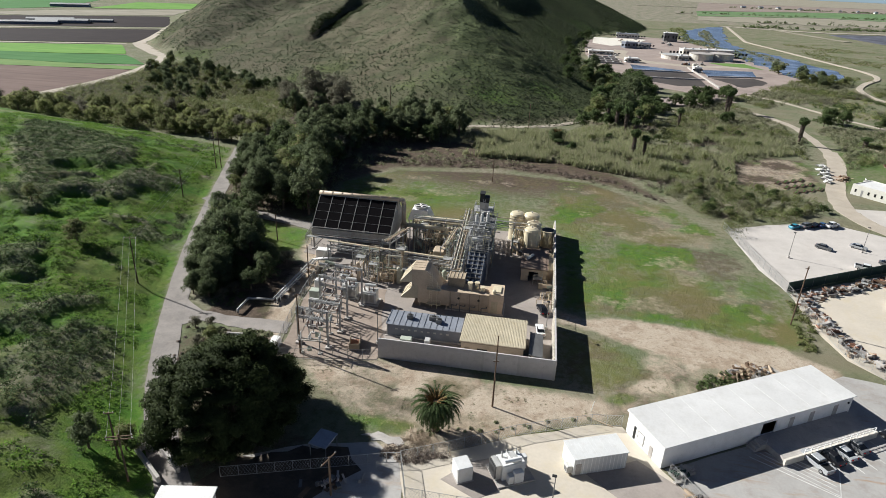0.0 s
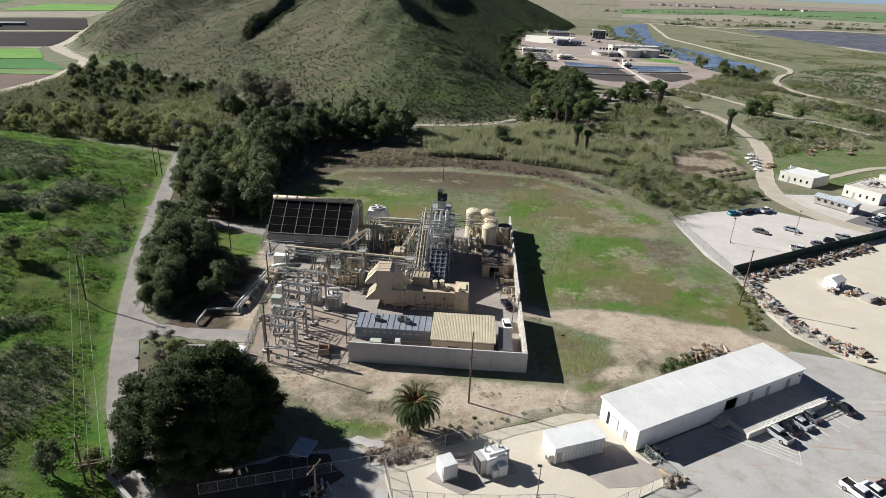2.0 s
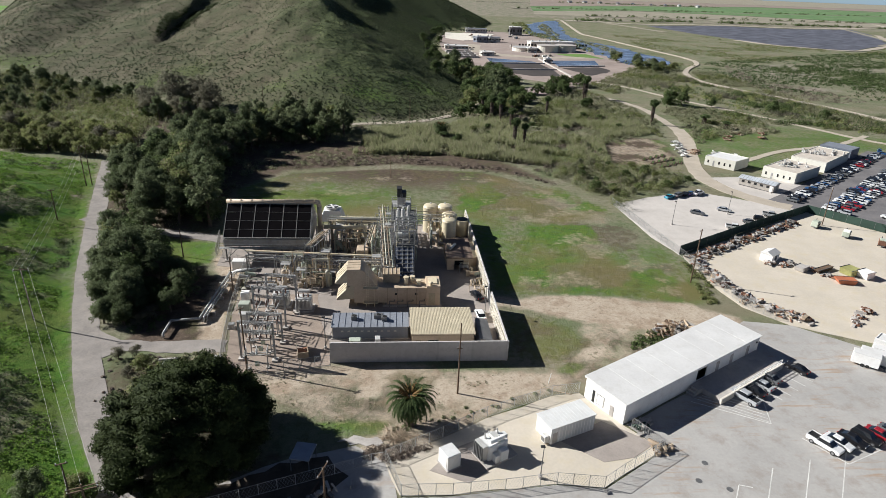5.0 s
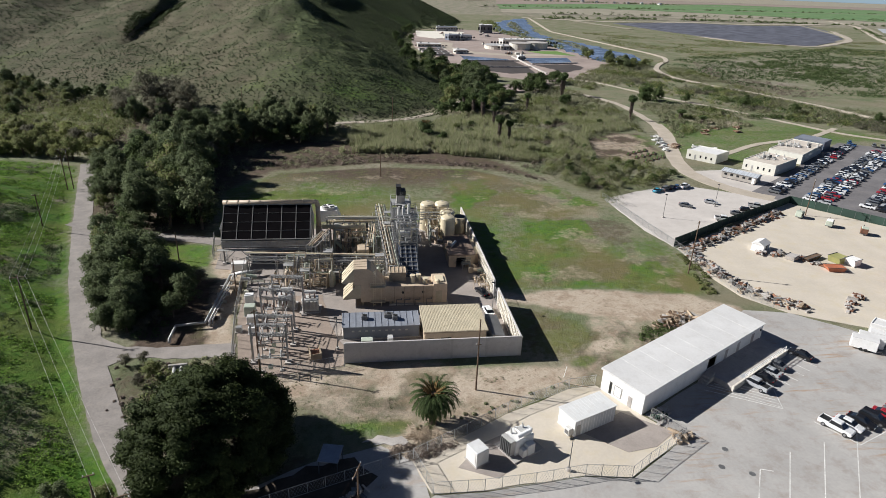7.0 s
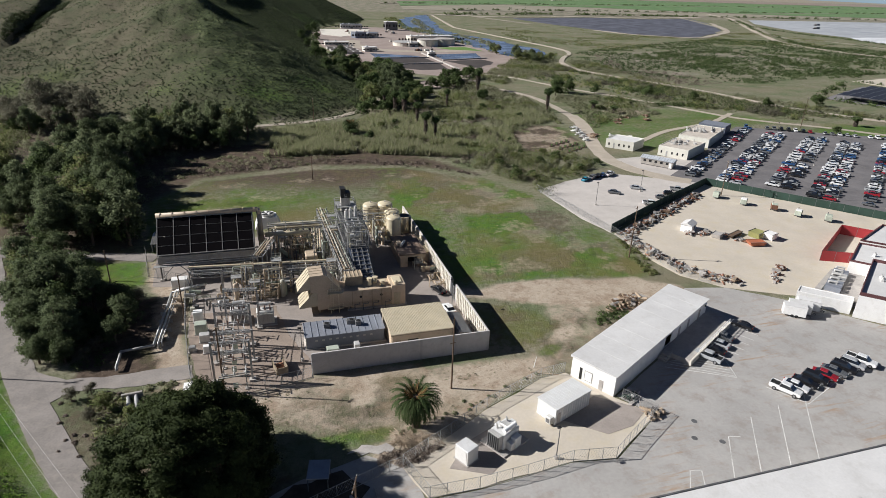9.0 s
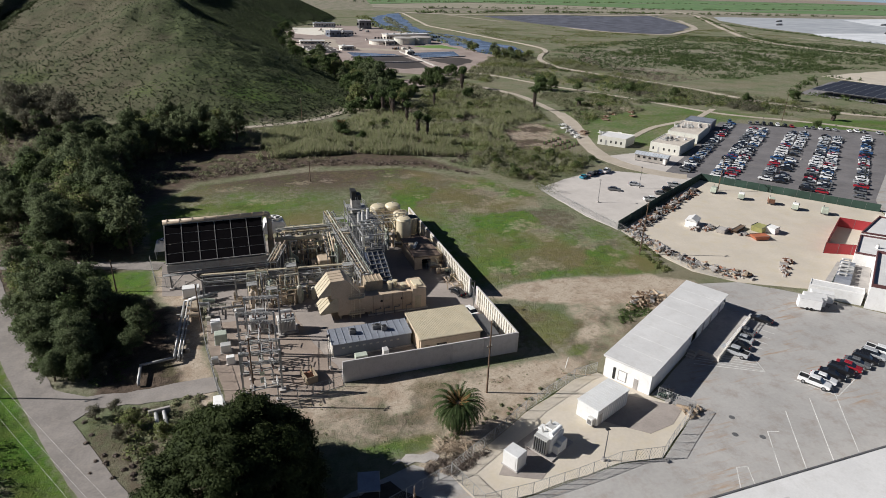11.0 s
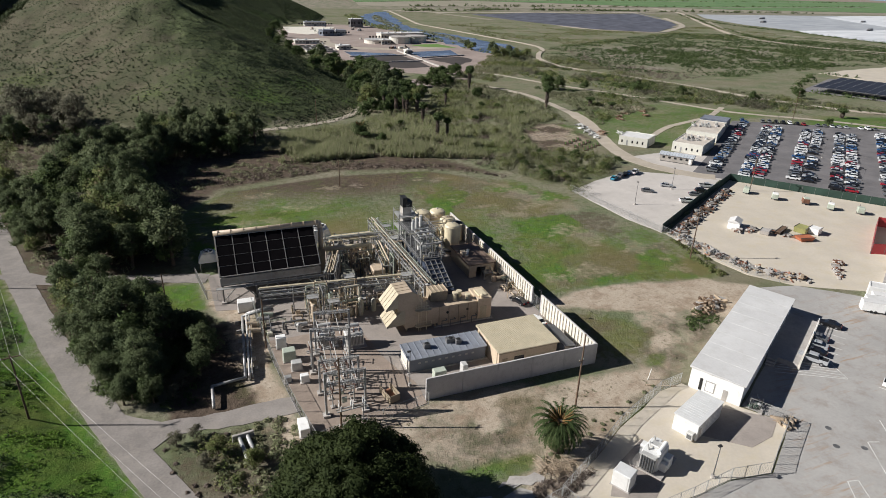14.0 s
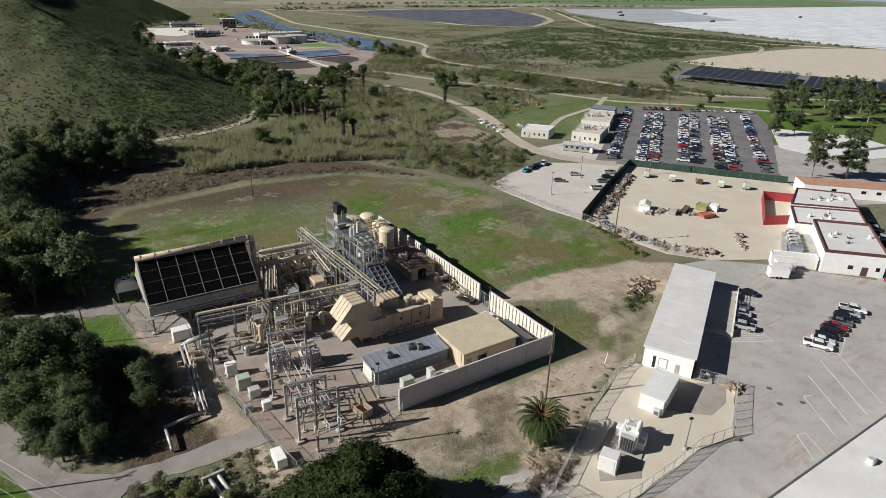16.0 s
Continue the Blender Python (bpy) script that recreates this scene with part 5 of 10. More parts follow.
def corrugated(g, x0, x1, y0, y1, za, zb, pitch, up=0.07, along_y=True):
    """Ribs of a profiled roof, over a sloping sheet from za at y0 to zb at y1."""
    n = int((x1 - x0) / pitch)
    for i in range(n + 1):
        x = x0 + i * (x1 - x0) / n
        g.loft([[(x - pitch * 0.22, y0, za), (x + pitch * 0.22, y0, za), (x + pitch * 0.1, y0, za + up), (x - pitch * 0.1, y0, za + up)],
                [(x - pitch * 0.22, y1, zb), (x + pitch * 0.22, y1, zb), (x + pitch * 0.1, y1, zb + up), (x - pitch * 0.1, y1, zb + up)]])
    return g


def control_building():
    r = thing("control_building", Matrix(), "tan metal building with a profiled yellowish roof", "building")
    part("wall_shell", Geo().profile_y([(-10.6, 0), (1.3, 0), (1.3, 3.6), (-10.6, 3.6)], 98.3, 107.6), tan_paint, r)
    part("roof", Geo().loft([[(-10.9, 98.0, 3.6), (1.6, 98.0, 3.6), (1.6, 98.0, 3.75), (-10.9, 98.0, 3.75)], [(-10.9, 108.0, 3.6), (1.6, 108.0, 3.6), (1.6, 108.0, 3.95), (-10.9, 108.0, 3.95)]]), tan_roof, r)
    part("roof_ribs", corrugated(Geo(), -10.7, 1.4, 98.0, 108.0, 3.75, 3.95, 0.3, 0.025), tan_roof, r)
    part("gutter", Geo().box(-10.9, 1.6, 97.85, 97.995, 3.5, 3.7), tan_dark, r)
    part("door", Geo().box(-9.9, -8.9, 98.2, 98.296, 0.05, 2.15), tan_dark, r)
    part("window", Geo().box(-7.5, -5.5, 98.22, 98.294, 1.1, 2.2), window_dark, r)
    part("end_rib", Geo().box(-10.68, -10.6, 99.0, 99.1, 0, 3.55).box(-10.68, -10.6, 103.0, 103.1, 0, 3.55).box(-10.68, -10.6, 106.6, 106.7, 0, 3.55), tan_dark, r)
    r = thing("carport", Matrix(), "grey open-sided lean-to beside the control building", "shelter")
    part("roof", Geo().loft([[(2.3, 97.3, 2.9), (4.9, 97.3, 2.5), (4.9, 97.3, 2.6), (2.3, 97.3, 3.0)], [(2.3, 105.4, 2.9), (4.9, 105.4, 2.5), (4.9, 105.4, 2.6), (2.3, 105.4, 3.0)]]), steel_dark, r)
    for y in (97.6, 101.4, 105.1):
        for x, z in ((2.5, 2.9), (4.7, 2.5)):
            part("post", Geo().bar((x, y, 0), (x, y, z), 0.14), steel_dark, r)
    part("back_panel", Geo().box(2.35, 2.43, 97.6, 105.1, 0, 2.85), blue_grey, r)


control_building()


def switch_building():
    r = thing("switchgear_building", Matrix(), "blue-grey metal building with standing-seam roof", "building")
    part("wall_shell", Geo().box(-26.1, -11.3, 102.5, 107.0, 0.15, 2.75), blue_grey, r)
    part("footing", Geo().box(-26.5, -11.0, 102.2, 107.3, 0, 0.15), concrete, r)
    part("roof", Geo().loft([[(-26.4, 102.2, 2.75), (-11.1, 102.2, 2.75), (-11.1, 102.2, 2.85), (-26.4, 102.2, 2.85)], [(-26.4, 107.3, 2.75), (-11.1, 107.3, 2.75), (-11.1, 107.3, 3.2), (-26.4, 107.3, 3.2)]]), roof_grey, r)
    for i in range(13):
        x = -26.3 + i * 15.1 / 12
        part("seam", Geo().bar((x, 102.2, 2.89), (x, 107.3, 3.24), 0.09), roof_grey, r)
    part("end_trim", Geo().box(-26.2, -26.1, 102.45, 107.05, 0.15, 2.74), wall_light, r)
    for i in range(9):
        part("wall_louvre", Geo().box(-24.5 + i * 1.3, -24.0 + i * 1.3, 102.44, 102.5, 1.6, 1.9), steel, r)
    for x, y, w in ((-22.0, 105.0, 1.0), (-17.2, 105.4, 1.5), (-16.0, 104.6, 0.9)):
        r = thing("rooftop_unit", pose(x, y, 3.02), "dark rooftop ventilation unit on a metal roof", "vent unit", "rooftop units")
        part("housing", Geo().chamfer(-w * 0.6, w * 0.6, -0.5, 0.5, 0, 0.85, 0.06), steel_dark, r)
        part("fan_mouth", Geo().turned((0, 0, 0), [(0.36, 0.85), (0.36, 0.95)], 14), black_metal, r)
    for x, y, w, h, mat in ((-21.6, 99.4, 1.1, 1.9, light_green), (-17.2, 98.8, 0.5, 2.6, alu), (-14.8, 98.3, 1.3, 1.0, white_paint), (-16.5, 97.4, 1.6, 0.8, white_paint)):
        r = thing("equipment_cabinet", pose(x, y, 0), "pale metal equipment cabinet behind the wall", "cabinet", "equipment cabinets")
        part("body", Geo().chamfer(-w, w, -0.7, 0.7, 0.1, h, 0.05), mat, r)
        part("plinth", Geo().box(-w - 0.1, w + 0.1, -0.8, 0.8, 0, 0.1), concrete, r)
        part("door", Geo().box(-w * 0.8, w * 0.8, -0.74, -0.705, 0.25, h * 0.85), mat, r)


switch_building()


def tan_module(x0, x1, y0, y1, z0, z1, label):
    """A tan skid with a housing, pipes and a small deck."""
    r = thing("machine_skid", Matrix(), label, "machine", "machine skids")
    part("housing", Geo().chamfer(x0, x1, y0, y1, z0, z1, 0.15), tan_paint, r)
    part("base", Geo().box(x0 - 0.5, x1 + 0.5, y0 - 0.5, y1 + 0.5, 0, z0), tan_dark, r)
    part("side_box", Geo().box(x0 - 1.4, x0 - 0.52, y0 + 0.2, y1 - 0.4, 0, z0 + (z1 - z0) * 0.6), tan_dark, r)
    railing(r, [(x0 - 0.5, y0 - 0.5, z0), (x1 + 0.5, y0 - 0.5, z0)], pipe_paint)
    return r


tan_module(-23.2, -20.4, 136.6, 140.4, 1.9, 3.9, "tan machine housing on a raised skid")
tan_module(-33.8, -31.6, 125.4, 127.4, 0.4, 1.9, "low tan pump skid")


def tangle(name, x0, x1, y0, y1, top, n, seed, label):
    """A crowded bay of vessels, pumps and pipes on concrete."""
    rnd = random.Random(seed)
    r = thing(name, Matrix(), label, "piping", "process piping")
    for i in range(n):
        x, y = rnd.uniform(x0, x1), rnd.uniform(y0, y1)
        m = rnd.choice((steel, pipe_paint, pipe_green, tan_paint, tan_paint, cream, tan_dark, steel_dark))
        k = rnd.random()
        if k < 0.58:
            z = rnd.uniform(0.6, top)
            dx, dy = rnd.choice(((1, 0), (0, 1))) 
            ln = rnd.uniform(2, 6)
            xe, ye = min(x1, x + dx * ln), min(y1, y + dy * ln)
            part("pipe", Geo().pipe([(x, y, 0), (x, y, z), (xe + 0.05, ye + 0.05, z), (xe + 0.05, ye + 0.05, 0)], rnd.uniform(0.07, 0.2), 7), m, r)
        elif k < 0.66:
            h = rnd.uniform(1.2, top * 0.8)
            part("upright_vessel", Geo().turned((x, y, 0), [(0.5, 0), (0.5, h), (0.3, h + 0.25), (0.05, h + 0.32)], 12), m, r)
        elif k < 0.78:
            part("pump", Geo().chamfer(x - 0.5, x + 0.5, y - 0.4, y + 0.4, 0, rnd.uniform(0.7, 1.5), 0.08), m, r)
        elif k < 0.84:
            h = rnd.uniform(top * 0.6, top)
            part("platform", Geo().box(x - 1.1, x + 1.1, y - 0.9, y + 0.9, h - 0.08, h), steel, r)
            for a_ in (-1.05, 1.05):
                for b_ in (-0.85, 0.85):
                    part("platform_leg", Geo().bar((x + a_, y + b_, 0), (x + a_, y + b_, h), 0.12), steel, r)
            railing(r, [(x - 1.05, y - 0.85, h), (x + 1.05, y - 0.85, h), (x + 1.05, y + 0.85, h), (x - 1.05, y + 0.85, h)], pipe_paint)
        else:
            part("drum", Geo().rod((x, y, rnd.uniform(0.8, top * 0.6)), (x + 2.4, y, rnd.uniform(0.8, 1.2)), 0.45, n=12), m, r)
    return r


tangle("process_piping", -39.5, -29.0, 124.0, 133.5, 6.6, 60, 11, "dense grey process pipes and vessels on platforms")
tangle("process_piping", -30.5, -17.5, 140.0, 150.0, 6.5, 70, 12, "crowded tan and grey pipes behind the turbine")
tangle("process_piping", -19.5, -13.8, 122.5, 158.0, 8.0, 74, 13, "crowded grey pipes along the tall rack")
tangle("process_piping", -4.5, 0.0, 146.5, 157.0, 6.0, 34, 14, "pipes and platforms beside cream tanks")
tangle("process_piping", -29.0, -17.0, 124.5, 134.5, 3.8, 40, 15, "low pipes and pumps in the shade")
tangle("process_piping", -52.0, -41.0, 122.5, 131.0, 2.6, 20, 16, "low pipes and valves near the fence")
tangle("process_piping", 3.0, 6.6, 121.0, 133.0, 1.6, 16, 17, "scattered pumps and pipes by the wall")
tangle("process_piping", -30.0, -14.0, 150.5, 160.0, 4.4, 40, 18, "pipes and machines at the back of the plant")

sd = thing("steam_main", Matrix(), "thick tan steam main on steel legs", "pipe")
part("pipe", Geo().pipe([(-32.0, 146.4, 6.2), (-21.5, 146.0, 6.2), (-21.5, 146.0, 2.0), (-21.5, 141.0, 2.0)], 0.55, 12), cream, sd, smooth=True)
for x in (-30.0, -26.0, -22.5):
    part("leg", Geo().bar((x, 145.5, 0), (x, 145.5, 5.7), 0.2), tan_dark, sd)
    part("leg", Geo().bar((x, 147.0, 0), (x, 147.0, 5.7), 0.2), tan_dark, sd)
    part("saddle", Geo().box(x - 0.15, x + 0.15, 145.3, 147.2, 5.5, 5.8), tan_dark, sd)
sd = thing("condensate_drum", Matrix(), "long pale horizontal drum on saddles", "drum")
part("shell", Geo().rod((-28.6, 155.0, 4.9), (-19.0, 154.8, 4.9), 0.85, n=16), cream, sd, smooth=False)
for x in (-27.0, -24.0, -20.6):
    part("saddle", Geo().box(x - 0.3, x + 0.3, 154.2, 155.7, 0, 4.4), steel_dark, sd)
for x in (-28.7, -18.95):
    part("head", Geo().ball((x, 154.9, 4.9), 0.83, 6, 14), cream, sd)
for x, y, w, d, h, mat, lab in ((-51.0, 134.6, 1.7, 1.0, 2.2, white_paint, "white metal box under the condenser"), (-46.2, 118.2, 0.9, 0.7, 2.3, white_paint, "white control cabinet on gravel"),
                                (-45.4, 113.5, 1.1, 0.9, 2.2, light_green, "pale green switch cabinet on gravel"), (-44.6, 110.2, 0.9, 0.7, 1.6, alu, "grey cabinet in the substation"),
                                (-43.9, 106.0, 0.7, 0.5, 1.5, white_paint, "white cabinet in the substation"), (-46.6, 106.9, 0.6, 0.5, 1.1, steel, "grey cabinet in the substation"), (-46.2, 93.4, 0.75, 1.5, 1.6, white_paint, "white metal locker by the fence")):
    r = thing("equipment_cabinet", pose(x, y, 0.06), lab, "cabinet", "substation cabinets")
    part("body", Geo().chamfer(-w, w, -d, d, 0.12, h, 0.06), mat, r)
    part("plinth", Geo().box(-w - 0.15, w + 0.15, -d - 0.15, d + 0.15, -0.06, 0.12), concrete, r)
    part("door", Geo().box(-w * 0.8, w * 0.8, -d - 0.03, -d, 0.3, h * 0.85), mat, r)


# ---- substation ----
def portal(x0, y0, x1, y1, h, label, arms=1):
    """A steel frame of two tubular columns with cross beams and insulators."""
    a, b = Vector((x0, y0, 0.06)), Vector((x1, y1, 0.06))
    r = thing("steel_gantry", Matrix(), label, "gantry", "substation gantries")
    for p in (a, b):
        part("column", Geo().bar(p, p + Vector((0, 0, h)), 0.34), steel, r)
        part("footing", Geo().box(p.x - 0.55, p.x + 0.55, p.y - 0.55, p.y + 0.55, 0, 0.45), concrete, r)
    for k in range(arms):
        z = h - 0.25 - k * 1.9
        part("beam", lattice(Geo(), a + Vector((0, 0, z)), b + Vector((0, 0, z)), 0.42, 0.08, 0.7, 0.05), steel, r)
        for t in (0.2, 0.5, 0.8):
            p = a.lerp(b, t) + Vector((0, 0, z))
            part("insulator", Geo().turned(p, [(v, -1.25 + 0.12 * j) for j, v in enumerate((0.06, 0.15, 0.08, 0.15, 0.08, 0.15, 0.08, 0.15, 0.06))], 8), porcelain, r)
    return r


portal(-42.2, 95.8, -36.0, 95.2, 8.2, "grey steel substation frame with insulators", 2)
portal(-42.0, 101.8, -35.6, 101.2, 6.6, "grey steel substation frame with insulators", 1)
portal(-42.1, 108.0, -35.8, 106.6, 9.0, "tall grey steel substation frame", 2)
portal(-40.5, 113.5, -34.4, 112.6, 9.0, "tall grey steel substation frame", 1)


def breaker(x, y, ang, kind):
    """A three-pole switch or breaker on a stand."""
    r = thing("circuit_breaker", pose(x, y, 0.06, 0, 0, ang), "grey three-pole switchgear on a steel stand", "switchgear", "switchgear on stands")
    for u in (-1.8, 1.8):
        part("leg", Geo().bar((u, 0, 0), (u, 0, 3.0), 0.18), steel, r)
        part("footing", Geo().box(u - 0.35, u + 0.35, -0.35, 0.35, -0.06, 0.2), concrete, r)
    part("beam", Geo().bar((-2.5, -0.3, 3.0), (2.5, -0.3, 3.0), 0.16).bar((-2.5, 0.3, 3.0), (2.5, 0.3, 3.0), 0.16), steel, r)
    for u in (-1.9, 0, 1.9):
        for w in (-0.45, 0.45):
            part("insulator", Geo().turned((u, w, 0), [(v, 3.05 + 0.12 * j) for j, v in enumerate((0.08, 0.16, 0.09, 0.16, 0.09, 0.16, 0.09, 0.16, 0.09, 0.07))], 8), porcelain if kind else alu, r)
        part("contact_arm", Geo().bar((u, -0.9, 4.25), (u, 0.9, 4.25 + 0.4 * kind), 0.1), alu, r)
    part("operating_box", Geo().chamfer(-0.4, 0.4, -0.75, -0.35, 0.9, 1.8, 0.04), light_green, r)


for x, y, a_, k in ((-39, 97.8, 4, 1), (-39, 100.0, 4, 0), (-38.8, 103.6, 4, 1), (-38.9, 105.3, 4, 1), (-38.7, 92.9, 4, 0), (-40.2, 110.4, 4, 1)):
    breaker(x, y, a_, k)


def transformer(x, y, label):
    r = thing("power_transformer", pose(x, y, 0.06), label, "transformer", "transformers")
    part("tank", Geo().chamfer(-1.7, 1.7, -1.1, 1.1, 0.3, 3.0, 0.1), alu, r)
    part("plinth", Geo().box(-2.2, 2.2, -1.7, 1.7, -0.06, 0.3), concrete, r)
    fin = Geo().box(-0.05, 0.05, -0.45, 0.0, 0.7, 2.7).mesh("radiator_fin", alu)
    for i in range(12):
        shared("radiator_fin", fin, r, pose(-1.5 + i * 0.27, -1.1, 0))
    part("conservator", Geo().rod((-1.2, 0.8, 3.8), (1.2, 0.8, 3.8), 0.38, n=12), alu, r)
    for u in (-1.0, 0, 1.0):
        part("bushing", Geo().rod((u, -0.3, 3.0), (u, -0.5, 4.2), 0.2, 0.08, n=8), porcelain, r)


transformer(-38.2, 116.4, "grey power transformer with cooling fins")
transformer(-33.2, 114.6, "grey power transformer beside a steel frame")
bus = thing("bus_bars", Matrix(), "thin overhead bus bars strung between frames", "bus bars")
for x in (-40.8, -39.0, -37.2):
    for k, (ya, yb, z) in enumerate(((95.6, 101.4, 5.9), (101.4, 107.3, 6.0), (107.3, 113.0, 7.6))):
        part("bar", Geo().rod((x, ya, z), (x + 0.5, yb, z + 0.2), 0.06, n=6), alu, bus)
trough = thing("cable_trough", pose(-31.3, 97.3, 0.06, 0, 0, 12), "open rusty steel skip on gravel", "skip")
part("floor", Geo().box(-0.9, 0.9, -1.8, 1.8, 0.15, 0.25), rust, trough)
part("side", Geo().box(-1.0, -0.9, -1.8, 1.8, 0.15, 1.5), tan_dark, trough)
part("side", Geo().box(0.9, 1.0, -1.8, 1.8, 0.15, 1.5), tan_dark, trough)
part("end", Geo().box(-0.9, 0.9, -1.9, -1.8, 0.15, 1.5), tan_dark, trough)
part("skid", Geo().box(-0.8, -0.6, -1.8, 1.8, 0, 0.15), steel_dark, trough)
part("skid", Geo().box(0.6, 0.8, -1.8, 1.8, 0, 0.15), steel_dark, trough)

# pipes along the plant's west side
for k, (dx, rad, m_) in enumerate(((0, 0.25, steel), (0.8, 0.2, alu), (1.4, 0.12, steel))):
    pl = thing("pipeline", Matrix(), "silver insulated pipeline on low supports", "pipeline", "pipelines")
    line = [(-46.5 + dx, 131.2 + dx, 1.3), (-52.2 + dx, 129.8 + dx, 1.3), (-53.4 + dx * 0.9, 109.0 + dx * 0.8, 1.1)]
    line += [(-58.8, 108.4, 1.0), (-58.8, 103.6, 0.9), (-58.8, 103.4, 0.2)] if k == 0 else [(-53.5 + dx * 0.9, 108.8 + dx * 0.8, 0.1)]
    part("pipe", Geo().pipe(line, rad, 12), m_, pl, smooth=True)
    for i in range(6):
        y = 112 + i * 3.4
        part("support", Geo().box(-53.7 + dx, -52.5 + dx, y - 0.15, y + 0.15, 0, 0.75), concrete, pl)
cv = thing("culvert_headwall", pose(-55.0, 94.6, 0, 0, 0, 6), "pale concrete culvert headwall with twin pipes", "culvert")
part("headwall", Geo().chamfer(-1.6, 1.6, 0, 0.5, 0, 1.1, 0.06), concrete, cv)
for u in (-0.6, 0.6):
    part("pipe", Geo().rod((u, 0.1, 0.6), (u + 0.3, -5.0, 0.45), 0.3, n=12), steel, cv)

# ---- vehicles ----
PAINTS = {}
for nm, c_, rg in (("white", (0.78, 0.78, 0.77), 0.3), ("silver", (0.42, 0.43, 0.44), 0.28), ("grey", (0.14, 0.145, 0.15), 0.28), ("black", (0.016, 0.016, 0.018), 0.22), ("blue", (0.03, 0.09, 0.22), 0.28), ("red", (0.33, 0.02, 0.03), 0.28), ("turquoise", (0.03, 0.28, 0.40), 0.3)):
    PAINTS[nm] = surf(nm + "_car_paint", c_, rg, 0.15, var=0.03, each=0.03, spec=0.6)
head_glass = glass("headlight_glass", (0.7, 0.7, 0.68), 0.1)
tail_red = surf("red_lamp_lens", (0.3, 0.01, 0.01), 0.2, var=0.02)

SHAPES = {
    # body outline, glasshouse outline (x, z), half width, wheel x's, wheel radius
    "sedan": ([(-2.3, 0.35), (2.25, 0.35), (2.35, 0.6), (2.2, 0.78), (1.15, 0.95), (-1.5, 1.0), (-2.2, 0.98), (-2.36, 0.7)], [(1.1, 0.94), (0.35, 1.42), (-0.95, 1.44), (-1.75, 0.99)], 0.9, (1.42, -1.4), 0.33),
    "suv": ([(-2.3, 0.42), (2.25, 0.42), (2.34, 0.7), (2.2, 0.98), (1.2, 1.12), (-2.25, 1.15), (-2.36, 0.8)], [(1.15, 1.1), (0.5, 1.68), (-1.9, 1.72), (-2.26, 1.14)], 0.95, (1.42, -1.4), 0.37),
    "pickup": ([(-2.8, 0.5), (2.7, 0.5), (2.8, 0.8), (2.66, 1.08), (1.5, 1.18), (-2.8, 1.18), (-2.84, 0.8)], [(1.45, 1.16), (0.75, 1.82), (-0.85, 1.85), (-1.05, 1.17)], 0.99, (1.75, -1.75), 0.41),
}


def make_car(kind, paint, label, group="", detail=True):
    body, cab, hw, wx, wr = SHAPES[kind]
    r = thing({"sedan": "sedan_car", "suv": "suv_car", "pickup": "pickup_truck"}[kind], Matrix(), label, "car" if kind != "pickup" else "pickup truck", group)
    mat = PAINTS[paint]

    def shell(pts, w, tuck, z_in):
        mid = sum(p[0] for p in pts) / len(pts)
        edge = [((x - mid) * 0.97 + mid, z + (z_in if z > 0.6 else 0)) for x, z in pts]
        a = sum(p[0] * q[1] - q[0] * p[1] for p, q in zip(pts, pts[1:] + pts[:1]))
        order = 1 if a < 0 else -1
        rings = [[(x, y, z) for x, z in (pp[::order])] for y, pp in ((-w, edge), (-w + tuck, pts), (w - tuck, pts), (w, edge))]
        return Geo().loft(rings)
    if kind == "pickup":
        g = shell(body, hw, 0.1, -0.05)
        part("body", g, mat, r)
        part("bed_liner", Geo().box(-2.7, -1.15, -hw + 0.14, hw - 0.14, 1.182, 1.2), black_metal, r, "dark open load bed")
        part("bed_rail", Geo().box(-2.8, -1.1, -hw + 0.02, -hw + 0.13, 1.18, 1.34), mat, r)
        part("bed_rail", Geo().box(-2.8, -1.1, hw - 0.13, hw - 0.02, 1.18, 1.34), mat, r)
        part("tailgate", Geo().box(-2.83, -2.72, -hw + 0.13, hw - 0.13, 1.18, 1.34), mat, r)
    else:
        part("body", shell(body, hw, 0.12, -0.06), mat, r)
    x0, z0 = cab[0]
    lo = [(x, y, z) for (x, z), y in ((cab[0], -hw + 0.1), (cab[0], hw - 0.1), (cab[3], hw - 0.1), (cab[3], -hw + 0.1))]
    hi = [(x, y, z) for (x, z), y in ((cab[1], -hw + 0.28), (cab[1], hw - 0.28), (cab[2], hw - 0.28), (cab[2], -hw + 0.28))]
    part("glasshouse", Geo().loft([lo, hi]), window_dark, r, "dark glass")
    rz = max(cab[1][1], cab[2][1])
    roof = Geo().loft([[(cab[1][0] + 0.06, -hw + 0.25, cab[1][1] - 0.03), (cab[1][0] + 0.06, hw - 0.25, cab[1][1] - 0.03), (cab[2][0] - 0.06, hw - 0.25, cab[2][1] - 0.03), (cab[2][0] - 0.06, -hw + 0.25, cab[2][1] - 0.03)],
                       [(cab[1][0] - 0.05, -hw + 0.33, rz + 0.05), (cab[1][0] - 0.05, hw - 0.33, rz + 0.05), (cab[2][0] + 0.05, hw - 0.33, rz + 0.05), (cab[2][0] + 0.05, -hw + 0.33, rz + 0.05)]])
    part("roof", roof, mat, r)
    wheel = Geo().rod((0, -0.11, 0), (0, 0.11, 0), wr, n=12).mesh("wheel", tyre)
    hub = Geo().rod((0, -0.125, 0), (0, 0.125, 0), wr * 0.58, n=10).mesh("rim", rim)
    for x in wx:
        for y in (-hw + 0.1, hw - 0.1):
            w = shared("wheel", wheel, r, pose(x, y, wr))
            if detail:
                shared("rim", hub, w)
    if detail:
        fx, fz = body[2]
